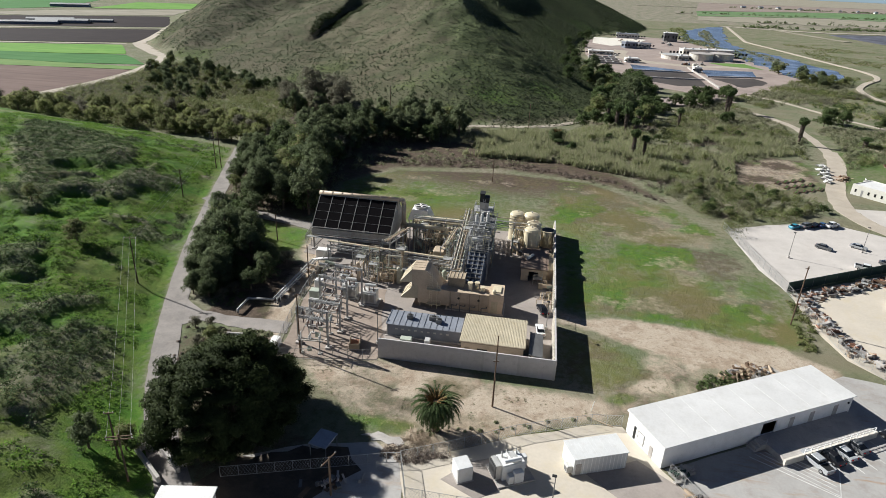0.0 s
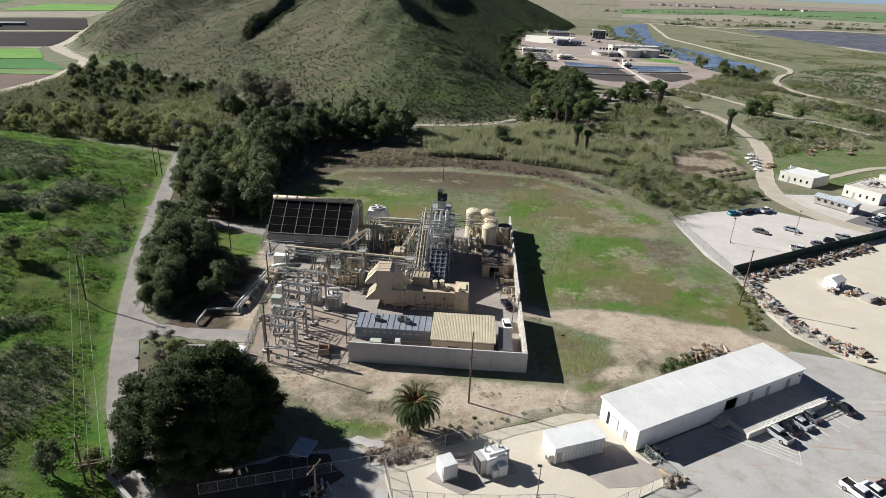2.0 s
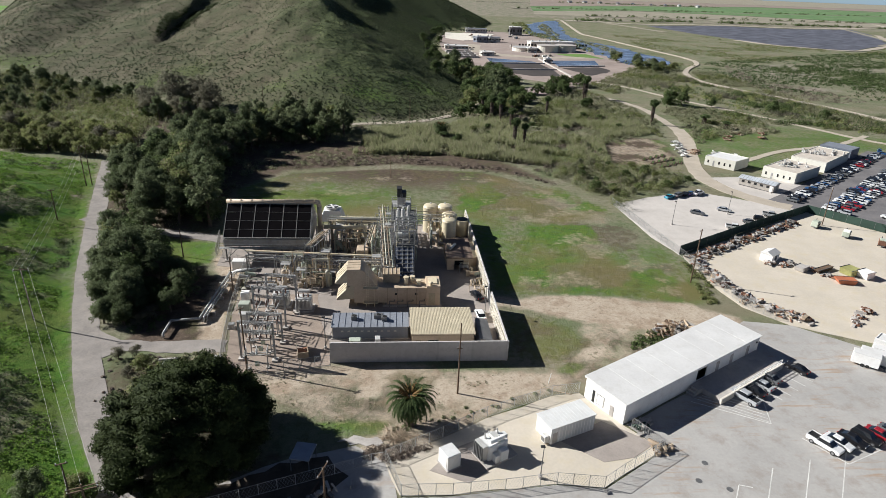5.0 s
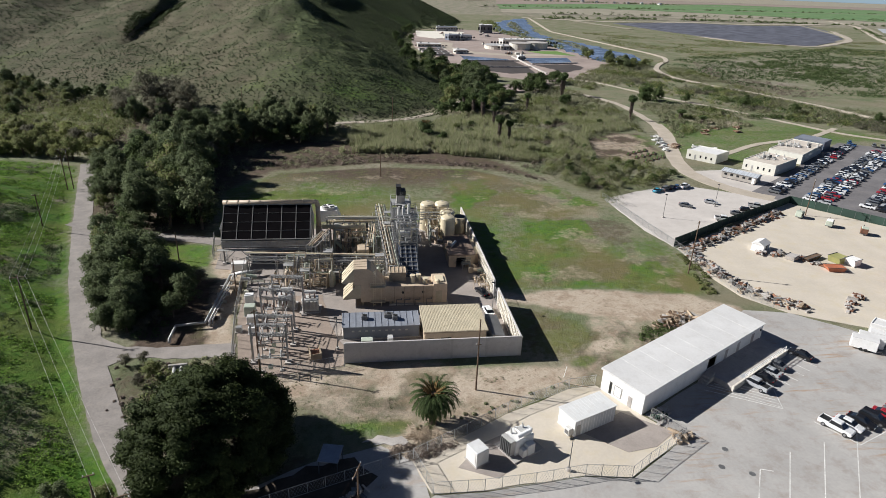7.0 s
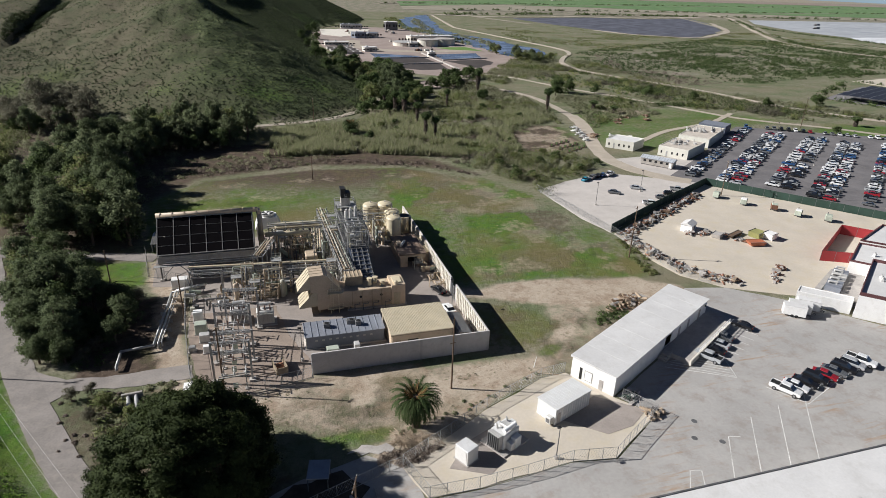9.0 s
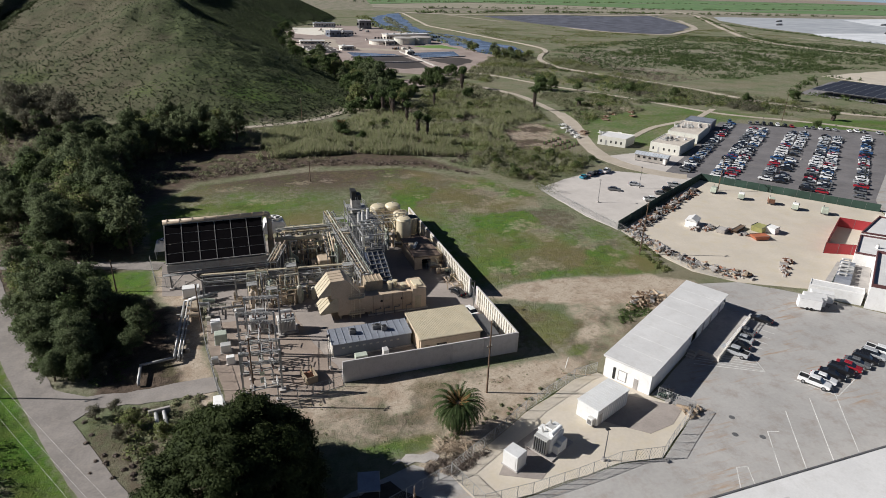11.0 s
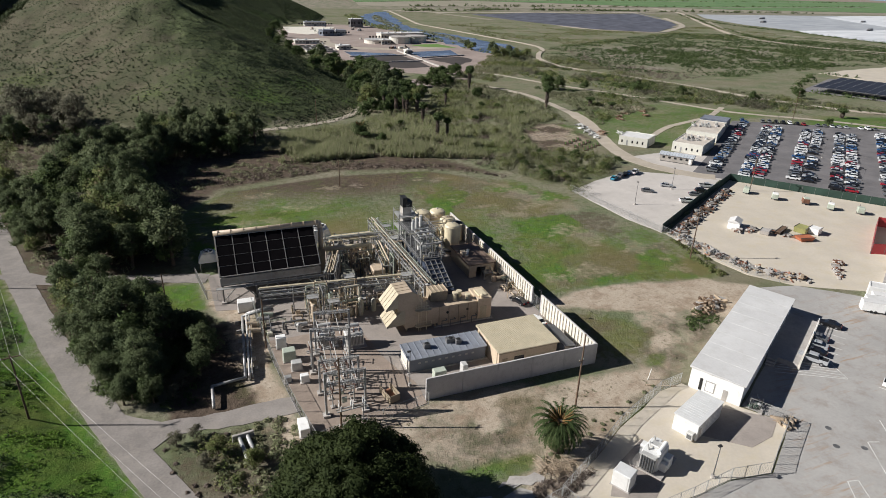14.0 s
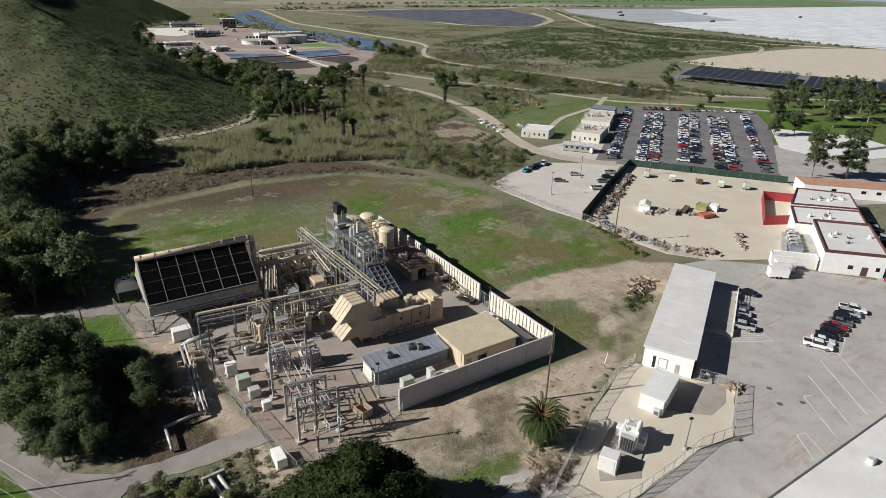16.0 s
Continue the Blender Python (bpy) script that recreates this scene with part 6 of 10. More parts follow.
        for y in (-hw + 0.28, hw - 0.28):
            part("headlight", Geo().box(fx - 0.25, fx - 0.02, y - 0.18, y + 0.18, fz + 0.02, fz + 0.14), head_glass, r)
            bx = min(p[0] for p in body)
            part("tail_light", Geo().box(bx - 0.01, bx + 0.14, y - 0.14, y + 0.14, 0.72, 0.9), tail_red, r)
        part("bumper", Geo().box(fx - 0.12, fx + 0.03, -hw + 0.15, hw - 0.15, 0.36, 0.56), black_metal, r)
    return r


def park(kind, paint, x, y, ang, label, group=""):
    c = make_car(kind, paint, label, group)
    c.matrix_basis = pose(x, y, 0.035, 0, 0, ang) @ Matrix.Scale(0.94, 4)


DOCK_ROW = "cars parked along the loading dock"
for kind, paint, x, y in (("pickup", "silver", 47.4, 81.4), ("sedan", "black", 50.2, 83.3), ("sedan", "silver", 52.6, 84.9), ("sedan", "grey", 55.2, 87.0), ("sedan", "black", 62.5, 89.7)):
    park(kind, paint, x, y, 120, f"{paint} {'pickup truck' if kind == 'pickup' else kind} parked in a marked bay", DOCK_ROW)
LOT_ROW = "cars in the middle of the lot"
for i, (kind, paint) in enumerate((("pickup", "white"), ("sedan", "white"), ("sedan", "black"), ("suv", "black"), ("sedan", "red"), ("sedan", "grey"), ("suv", "black"), ("suv", "silver"), ("pickup", "white"))):
    park(kind, paint, 54.1 + 2.71 * i, 69.2 + 0.475 * i, -61, f"{paint} {'pickup truck' if kind == 'pickup' else kind} parked on pale asphalt", LOT_ROW)
park("sedan", "white", 4.4, 110.6, 96, "white sedan parked inside the plant")
park("sedan", "black", 4.7, 119.4, 108, "black sedan parked near the plant gate")
for kind, paint, x, y, a_ in (("sedan", "turquoise", 80.3, 189.6, 35), ("suv", "grey", 84.4, 191.3, 35), ("sedan", "black", 87.2, 192.5, 35), ("sedan", "blue", 89.6, 193.2, 35), ("pickup", "white", 92.4, 193.6, 35), ("sedan", "grey", 82.9, 174.3, -35), ("sedan", "silver", 93.3, 177.2, -35), ("pickup", "white", 88.6, 161.6, -20), ("sedan", "grey", 96.2, 166.4, -30), ("suv", "black", 100.9, 168.6, -25), ("pickup", "silver", 106.6, 172.4, -30), ("pickup", "white", 128.0, 191.2, 10)):
    park(kind, paint, x, y, a_, f"{paint} {'pickup truck' if kind == 'pickup' else kind} parked on pale gravel", "cars on the gravel lot")

# the full car park: one of each kind, then copies
rnd = random.Random(20)
PROTO = {}
PLACES = []
for (ax, ay), (bx, by), skip in (((123.0, 187.2), (207.0, 253.2), 0.08), ((130.6, 179.2), (210.2, 241.2), 0.06), ((133.4, 175.4), (213.4, 237.6), 0.06), ((145.6, 170.6), (226, 231.6), 0.1), ((148.8, 166.8), (229.2, 227.8), 0.25), ((150.6, 157.0), (233.4, 219.4), 0.1), ((153.6, 153.2), (236.6, 215.6), 0.15), ((162.6, 146.0), (251.6, 212.0), 0.06)):
    n = int(math.hypot(bx - ax, by - ay) / 2.75)
    for i in range(n + 1):
        if rnd.random() > skip:
            t = i / n
            PLACES.append((ax + (bx - ax) * t + rnd.uniform(-0.3, 0.3), ay + (by - ay) * t + rnd.uniform(-0.3, 0.3), math.degrees(math.atan2(by - ay, bx - ax)) + rnd.choice((90, -90)) + rnd.uniform(-2, 2)))
for i in range(22):
    if rnd.random() > 0.2:
        t = i / 21
        PLACES.append((210 + 58 * t, 257.6 - 39 * t, 53 + rnd.choice((0, 180))))
for x, y, a_ in PLACES:
    kind, paint = rnd.choice(("sedan", "sedan", "suv", "sedan", "suv", "pickup")), rnd.choice(("white", "white", "silver", "silver", "grey", "black", "black", "blue", "white", "white", "grey", "silver", "black", "grey", "blue", "red"))
    if (kind, paint) not in PROTO:
        PROTO[kind, paint] = make_car(kind, paint, f"{paint} {'pickup truck' if kind == 'pickup' else kind} in a crowded car park", "cars in the staff car park", False)
        PROTO[kind, paint].matrix_basis = pose(x, y, 0.055, 0, 0, a_) @ Matrix.Scale(0.88, 4)
    else:
        copy_thing(PROTO[kind, paint], pose(x, y, 0.055, 0, 0, a_))


# ---- long white shed with its loading dock ----
SHED = pose(23.3, 75.5, 0, 0, 0, 30.3)


def long_shed():
    ln, w, h = 39.8, 8.6, 4.15
    r = thing("long_white_shed", SHED, "long low white warehouse with a flat white roof", "warehouse")
    t = 0.2
    door0, door1 = 19.6, 22.6
    g = Geo().box(0, door0, 0, t, 0, h).box(door1, ln, 0, t, 0, h).box(door0, door1, 0, t, 3.4, h).box(door0, door1, 0, t, 0, 1.05)
    part("front_wall", g, white_paint, r)
    part("back_wall", Geo().box(0, ln, w - t, w, 0, h), white_paint, r)
    part("end_wall", Geo().box(0, t, t, w - t, 0, h), white_paint, r)
    part("end_wall", Geo().box(ln - t, ln, t, w - t, 0, h), white_paint, r)
    # black board added inside the dock door in place of interior shade
    part("dark_interior", Geo().box(door0 - 1, door1 + 1, 1.8, 1.9, 0, 3.6), black_metal, r)
    part("roof", Geo().loft([[(-0.25, -0.3, h), (ln + 0.25, -0.3, h), (ln + 0.25, w + 0.3, h), (-0.25, w + 0.3, h)], [(-0.25, -0.3, h + 0.12), (ln + 0.25, -0.3, h + 0.12), (ln + 0.25, w + 0.3, h + 0.35), (-0.25, w + 0.3, h + 0.35)]]), white_roof, r)
    seam = Geo()
    for i in range(1, 8):
        seam.bar((i * ln / 8, 0.2, h + 0.133), (i * ln / 8, w, h + 0.343), 0.05, 0.03)
    tagged(part("seam_strip", seam, white_roof, r, "pale flat roof seams"), kind="stuff")
    part("end_door", Geo().box(-0.06, -0.005, 2.2, 2.95, 0, 2.1), concrete, r)
    part("end_window", Geo().box(-0.05, -0.005, 4.3, 5.9, 0.5, 2.6), steel, r)
    part("end_window", Geo().box(-0.07, -0.052, 4.45, 5.75, 0.65, 2.45), white_paint, r)
    part("eaves_trim", Geo().box(0, ln, -0.06, -0.004, h - 0.22, h - 0.02), concrete, r)
    part("louvre", Geo().box(-0.05, -0.004, 6.4, 6.9, 0.3, 2.7), black_metal, r)
    for x in (25.5, 30.0, 35.5):
        part("side_door", Geo().box(x, x + 1.0, -0.05, -0.004, 1.05, 3.15), concrete, r)
    part("wall_light", Geo().chamfer(38.6, 38.9, -0.25, -0.01, 2.9, 3.2, 0.04), black_metal, r)
    d = thing("loading_dock", SHED, "raised concrete loading dock with a white guardrail", "dock", kind="structure")
    part("platform", Geo().box(19.0, ln - 0.6, -5.4, -0.02, 0, 1.05), concrete, d)
    part("kerb", Geo().box(18.8, ln - 0.6, -5.75, -5.42, 0, 1.2), wall_light, d)
    part("guardrail", rail(Geo(), [(22.8, -5.58, 1.2), (ln - 1.2, -5.58, 1.2)], 1.0, 1.4, 0.05), white_paint, d)
    part("stair", Geo().box(16.6, 17.2, -1.9, -0.3, 0, 0.35).box(17.2, 17.8, -1.9, -0.3, 0, 0.7).box(17.8, 18.98, -1.9, -0.3, 0, 1.05), concrete, d)
    part("stair_rail", rail(Geo(), [(16.6, -1.9, 0.35), (18.9, -1.9, 1.05)], 0.95), steel, d)


long_shed()
m30 = SHED
for i in range(9):
    a, b = m30 @ Vector((16.5 + i * 0.95, -2.2 - 0.1 * i, 0)), m30 @ Vector((21.8 + i * 0.6, -13.0 + i * 0.75, 0))
    if i < 8:
        setting("bay_marking", Geo().bar((a.x, a.y, 0.036), (b.x, b.y, 0.036), 0.16, 0.012), line_paint, "worn white hatched bay line on asphalt", "road marking")
for p, q in (((15.2, -2.4), (21.6, -13.3)), ((21.6, -13.3), (26.6, -9.0)), ((26.6, -9.0), (26.3, -5.8)), ((29.6, -10.9), (29.6, -6)), ((32.2, -11.1), (32.2, -6)), ((34.8, -11.1), (34.8, -6)), ((37.4, -11.1), (37.4, -6)), ((40.0, -11.1), (40.0, -6))):
    a, b = m30 @ Vector((*p, 0)), m30 @ Vector((*q, 0))
    setting("bay_marking", Geo().bar((a.x, a.y, 0.036), (b.x, b.y, 0.036), 0.16, 0.012), line_paint, "worn white bay line on asphalt", "road marking")
for (a, b) in (((51.8, 71.3), (55.6, 65.4)), ((55.6, 65.4), (80, 74.6)), ((22.0, 52.8), (25.2, 57.2)), ((25.2, 57.2), (26.9, 56.8)), ((26.9, 56.8), (24.6, 52.6)), ((30.2, 53.6), (36, 62)), ((35, 53.7), (43, 65)), ((40.5, 53.8), (50, 66.5)), ((46, 54), (57, 68)), ((36, 62), (37.8, 61.4))):
    setting("bay_marking", Geo().bar((*a, 0.036), (*b, 0.036), 0.15, 0.012), line_paint, "faded white parking line on asphalt", "road marking")
for x, y in ((33.0, 66.5), (34.2, 61.2), (30.4, 63.0)):
    setting("drain_cover", Geo().turned((x, y, 0), [(0.5, 0.02), (0.48, 0.05)], 14), steel_dark, "round iron drain cover in asphalt", "drain cover")


def debris_heap(name, m, n, spread, mats, seed, label, category="debris"):
    """A heap of mixed boards, sheets and lumps, one mesh for each material."""
    rnd_ = random.Random(seed)
    root = thing(name, m, label, category)
    gs = [Geo() for _ in mats]
    for i in range(n):
        k = rnd_.randrange(len(mats))
        x, y = rnd_.gauss(0, spread[0] / 2.2), rnd_.gauss(0, spread[1] / 2.2)
        l, w, h = rnd_.uniform(0.4, 2.2), rnd_.uniform(0.15, 0.7), rnd_.uniform(0.08, 0.5)
        z = rnd_.uniform(0, spread[2]) * max(0.1, 1 - (x / spread[0]) ** 2 - (y / spread[1]) ** 2)
        gs[k].box(-l / 2, l / 2, -w / 2, w / 2, 0, h, pose(x, y, z, rnd_.uniform(-18, 18), rnd_.uniform(-18, 18), rnd_.uniform(0, 180)))
    for g, mt in zip(gs, mats):
        if g.v:
            tagged(part("scrap", g, mt, root), kind="stuff")
    return root


debris_heap("junk_pile", SHED @ pose(2.5, -2.2, 0), 26, (2.4, 1.4, 0.8), (scrap_grey, green_screen, steel), 5, "mixed grey junk stacked beside the shed")
debris_heap("pallet_stack", SHED @ pose(0.6, -7.2, 0), 22, (1.8, 1.2, 0.8), (tan_paint, pale_wood, scrap_grey), 6, "tan pallets and boxes by the fence")
debris_heap("timber_pile", pose(44.0, 104.6, 0, 0, 0, 24), 120, (6, 2.6, 1.3), (timber, pale_wood, scrap_grey), 7, "long pile of old timber behind the shed")




def container_store():
    m = pose(10.1, 71.2, 0.09, 0, 0, 22.5)
    r = thing("metal_store", m, "white metal storage container with ribbed roof", "container")
    part("wall_shell", Geo().chamfer(0, 8.6, 0, 4.0, 0, 3.0, 0.05), pale_paint, r)
    rib = Geo().box(-0.05, 0.05, -0.04, 0, 0.1, 2.9).mesh("wall_rib", white_paint)
    for i in range(14):
        shared("wall_rib", rib, r, pose(0.35 + i * 0.61, -0.002, 0))
    part("roof", Geo().box(-0.12, 8.72, -0.12, 4.12, 3.0, 3.1), pale_paint, r)
    seam = Geo().bar((0, -0.1, 3.1), (0, 4.1, 3.1), 0.03).mesh("roof_seam", pale_paint)
    for i in range(15):
        shared("roof_seam", seam, r, pose(0.1 + i * 0.6, 0, 0))
    part("door", Geo().box(0.3, 1.2, -0.05, -0.01, 0.05, 2.1), concrete, r)
    part("cooler_box", Geo().chamfer(-0.9, -0.01, 0.3, 1.4, 0.3, 1.5, 0.06), alu, r, "grey cooler unit on its end")
    part("cooler_grille", Geo().box(-0.94, -0.9, 0.5, 1.2, 0.5, 1.2), steel_dark, r)


container_store()


def white_transformer():
    r = thing("padmount_transformer", pose(0.9, 69.9, 0.085, 0, 0, 28) @ Matrix.Scale(1.22, 4), "white substation transformer with cooling boxes on gravel", "transformer")
    part("tank", Geo().chamfer(-1.6, 1.4, -1.1, 1.1, 0.15, 2.3, 0.1), pale_paint, r)
    part("base", Geo().box(-2.4, 2.4, -2.0, 2.0, -0.08, 0.15), concrete, r)
    part("radiator_frame", Geo().box(-2.3, -1.65, -0.9, 0.9, 0.3, 2.4), alu, r)
    for i in range(6):
        part("radiator_fin", Geo().box(-2.55, -2.3, -0.85 + i * 0.3, -0.75 + i * 0.3, 0.4, 2.3), steel_dark, r)
    for x, y, w, h in ((0.3, -1.55, 0.6, 1.5), (1.8, 0.4, 0.4, 1.8), (-0.7, -1.5, 0.35, 1.1), (0.6, 1.5, 0.5, 1.4)):
        part("cabinet", Geo().chamfer(x - w, x + w, y - 0.4, y + 0.4, 0.15, h + 0.15, 0.06), pale_paint, r)
    part("top_box", Geo().chamfer(-0.5, 0.5, -0.5, 0.6, 2.3, 2.8, 0.08), alu, r)
    for u in (-1.0, -0.4, 0.9):
        part("bushing", Geo().rod((u, 0.5, 2.3), (u, 0.7, 3.0), 0.16, 0.07, n=8), alu, r)
    part("conservator", Geo().rod((-1.3, -0.8, 2.75), (0.9, -0.8, 2.75), 0.28, n=12), white_paint, r)
    b = thing("equipment_cabinet", pose(-6.0, 67.8, 0.085, 0, 0, 28), "plain white equipment cabinet on a concrete pad", "cabinet")
    part("body", Geo().chamfer(-1.15, 1.15, -1.3, 1.3, 0.1, 2.6, 0.06), pale_paint, b)
    part("plinth", Geo().box(-1.3, 1.3, -1.45, 1.45, 0, 0.1), concrete, b)
    part("door", Geo().box(-1.2, -1.16, -1.0, 1.0, 0.2, 2.4), white_roof, b)


white_transformer()

mesh_fence("pad_fence", [(-15.4, 68.6), (-13.2, 61.9), (-6, 61.8), (1.5, 62.3), (9.2, 63.2), (15.9, 62.2), (19.6, 64.6), (27.7, 69.4), (24.4, 74.6)], 2.3, "chain-link fence along a gravel pad", 2.6)
mesh_fence("scrub_fence", [(-15.4, 68.8), (-6.5, 73.6), (1.2, 78.2), (13.4, 83.5), (18.4, 84.2)], 2.2, "old chain-link fence along dry scrub", 2.8)
mesh_fence("lot_fence", [(57.8, 183.2), (60.0, 165), (63.0, 143.0), (64.0, 128.0), (65.5, 115.5), (69.5, 108.5)], 2.2, "chain-link fence along the meadow", 3.0)


def screen_fence(name, pts, h, mat, label):
    """A fence hidden by dark mesh screens, with posts."""
    r = thing(name, Matrix(), label, "fence")
    for a, b in zip(pts, pts[1:]):
        a, b = Vector((*a, 0)), Vector((*b, 0))
        n = max(1, round((b - a).length / 4.0))
        for i in range(n):
            p, q = a.lerp(b, i / n), a.lerp(b, (i + 1) / n)
            d = (q - p).normalized() * 0.03
            nrm = Vector((-d.y, d.x, 0))
            part("screen", Geo().loft([[p + d + nrm, q - d + nrm, q - d - nrm, p + d - nrm], [u + Vector((0, 0, h)) for u in (p + d + nrm, q - d + nrm, q - d - nrm, p + d - nrm)]]), mat, r)
            part("post", Geo().rod(p, p + Vector((0, 0, h + 0.1)), 0.06, n=6), steel_dark, r)
    return r


screen_fence("yard_screen", [(63.2, 143.4), (92.0, 160.6), (121.6, 177.0), (138.5, 155.6), (156.0, 133.6)], 2.5, green_screen, "dark green screened fence round the yard")
screen_fence("red_hoarding", [(117.5, 109.0), (108.0, 113.5), (130.0, 127.5), (138.5, 118.5)], 3.0, red_board, "bright red hoarding round a small court")
screen_fence("equipment_screen", [(103.5, 104.5), (87.5, 94.8)], 2.6, green_screen, "dark green screen beside rooftop equipment")


# ---- poles and wires ----
def utility_pole(x, y, h, label, arms=((0.5, 2.4),), ang=0, z=None, lean=0):
    r = thing("utility_pole", pose(x, y, z_at(x, y) if z is None else z, lean, 0, ang), label, "utility pole", "utility poles")
    part("pole", Geo().rod((0, 0, -0.5), (0, 0, h), 0.17, 0.11, n=8), timber, r)
    for d, w in arms:
        part("crossarm", Geo().bar((-w / 2, 0.12, h - d), (w / 2, 0.12, h - d), 0.13), timber, r)
        for u in (-0.45, 0, 0.45) if w > 1.5 else (-0.4, 0.4):
            part("insulator", Geo().rod((u * w, 0.12, h - d + 0.06), (u * w, 0.12, h - d + 0.3), 0.07, 0.05, n=6), alu, r)
    return r


utility_pole(-3.1, 84.6, 14.2, "weathered timber utility pole with a short crossarm", ((5.0, 1.0),), 10)
utility_pole(-40.6, 92.4, 13.0, "dark timber utility pole beside the substation", ((0.4, 1.4),), 40)
utility_pole(-48.9, 118.8, 10.4, "bare timber pole among pipes", (), 0)
utility_pole(58.6, 126.6, 14.2, "tall timber pole at the meadow's edge", ((0.5, 1.2),), 30)
utility_pole(118.9, 165.0, 12.4, "tall timber pole by the screened yard", ((0.5, 1.6),), 60)
utility_pole(240.0, 252.0, 15.5, "tall timber pole behind the car park", ((0.5, 2.0),), 60)
utility_pole(-14.8, 209.0, 9.0, "thin timber pole in the meadow", (), 0)
utility_pole(-72.4, 199.2, 6.5, "short timber pole in brown grass", (), 0)
utility_pole(-66.5, 141.5, 7.5, "timber pole by the service path", (), 0)
utility_pole(-5.6, 297.5, 12.0, "timber pole beside the hill road", ((0.5, 1.8),), 80)
utility_pole(-79.0, 315.5, 12.5, "timber pole at the foot of the hill", ((0.5, 1.8),), 70)
utility_pole(-113.5, 196.2, 13.5, "tall double timber pole with transformers", ((0.6, 2.4), (2.6, 2.4)), 15)
utility_pole(-112.2, 197.4, 13.5, "tall double timber pole with transformers", ((0.6, 2.4),), 15)
utility_pole(-85.0, 108.5, 11.5, "timber power pole on the green slope", ((0.5, 2.6),), 12)
utility_pole(-106.2, 162.5, 9.0, "timber power pole on the green slope", ((0.4, 1.6),), 12)
utility_pole(-51.8, 56.8, 8.4, "dark timber power pole with two crossarms", ((0.5, 3.6), (1.0, 3.6)), 20)
utility_pole(-55.6, 60.1, 8.4, "dark timber pole with one short crossarm", ((0.2, 1.4),), 20)
utility_pole(-23.5, 60.5, 7.0, "short timber pole in the tree's shade", ((0.5, 3.2),), 70)
for i, (u, du) in enumerate(((-1.2, 0), (0.0, 0.4), (1.2, 0.2))):
    w = thing("power_line", Matrix(), "thin overhead power line", "wire", "power lines")
    pts = [(-51.8 + u * 1.2, 56.8 + 0.4 * u, z_at(-51.8, 56.8) + 8.1), (-85.0 + u, 108.5 + 0.3 * u, z_at(-85, 108.5) + 11.2), (-112.8 + u * 0.9, 197.0, z_at(-113, 196) + 13.1)]
    for a, b in zip(pts, pts[1:]):
        a, b = Vector(a), Vector(b)
        rings = []
        for k in range(11):
            t = k / 10
            p = a.lerp(b, t) - Vector((0, 0, 6.0 * t * (1 - t) * (b - a).length / 100))
            rings.append([p + Vector(o) * 0.014 for o in ((1, 0, 0), (0, 0, 1), (-1, 0, 0), (0, 0, -1))])
        g = Geo().loft(rings)
        part("span", g, alu, w)


def lamp_post(x, y, h, label):
    r = thing("lamp_post", pose(x, y, 0), label, "lamp post", "lamp posts")
    part("pole", Geo().rod((0, 0, 0), (0, 0, h), 0.09, 0.06, n=8), steel_dark, r)
    part("base", Geo().turned((0, 0, 0), [(0.3, 0), (0.3, 0.6)], 10), concrete, r)
    part("lamp_head", Geo().chamfer(-0.5, 0.15, -0.22, 0.22, h, h + 0.16, 0.04), black_metal, r)


lamp_post(7.0, 64.4, 5.9, "dark lamp post beside the gravel pad")
lamp_post(70.5, 165.0, 7.5, "dark lamp post on the gravel lot")
lamp_post(93.1, 174.4, 7.5, "dark lamp post on the gravel lot")
lamp_post(-27.2, 99.0, 7.0, "slender lamp post near the substation")
lamp_post(5.6, 112.2, 6.5, "slender lamp post inside the plant wall")
for x, y in ((157, 153), (226, 210), (205, 232), (185, 190)):
    lamp_post(x, y, 8.0, "tall lamp post in the car park")

# ---- scrap and machines in the sandy yard ----
rnd = random.Random(33)
for i in range(15):
    t = i / 14
    x, y = 66.5 + 43 * t + rnd.uniform(-0.5, 0.5), 143.0 + 25.5 * t - rnd.uniform(2.0, 3.4)
    debris_heap("scrap_heap", pose(x, y, 0.06, 0, 0, rnd.uniform(0, 180)), 26, (2.2, 1.5, 1.1), (rust, scrap_grey, timber, steel), 100 + i, "heap of rusty scrap along the screened fence")
for i, (x, y) in enumerate(((65.8, 137.5), (65.6, 134), (66.2, 130.8), (66.2, 127.6), (66.8, 124.2), (67.4, 121), (68.4, 118.2), (69.6, 115.8), (71.2, 113.4), (72.6, 111.2), (74.4, 109.6), (76.0, 108.4))):
    debris_heap("scrap_heap", pose(x, y, 0.06, 0, 0, rnd.uniform(0, 180)), 28, (2.0, 1.7, 1.1), (rust, scrap_grey, pale_wood, concrete, steel), 140 + i, "heap of scrap and rubble along the wire fence")
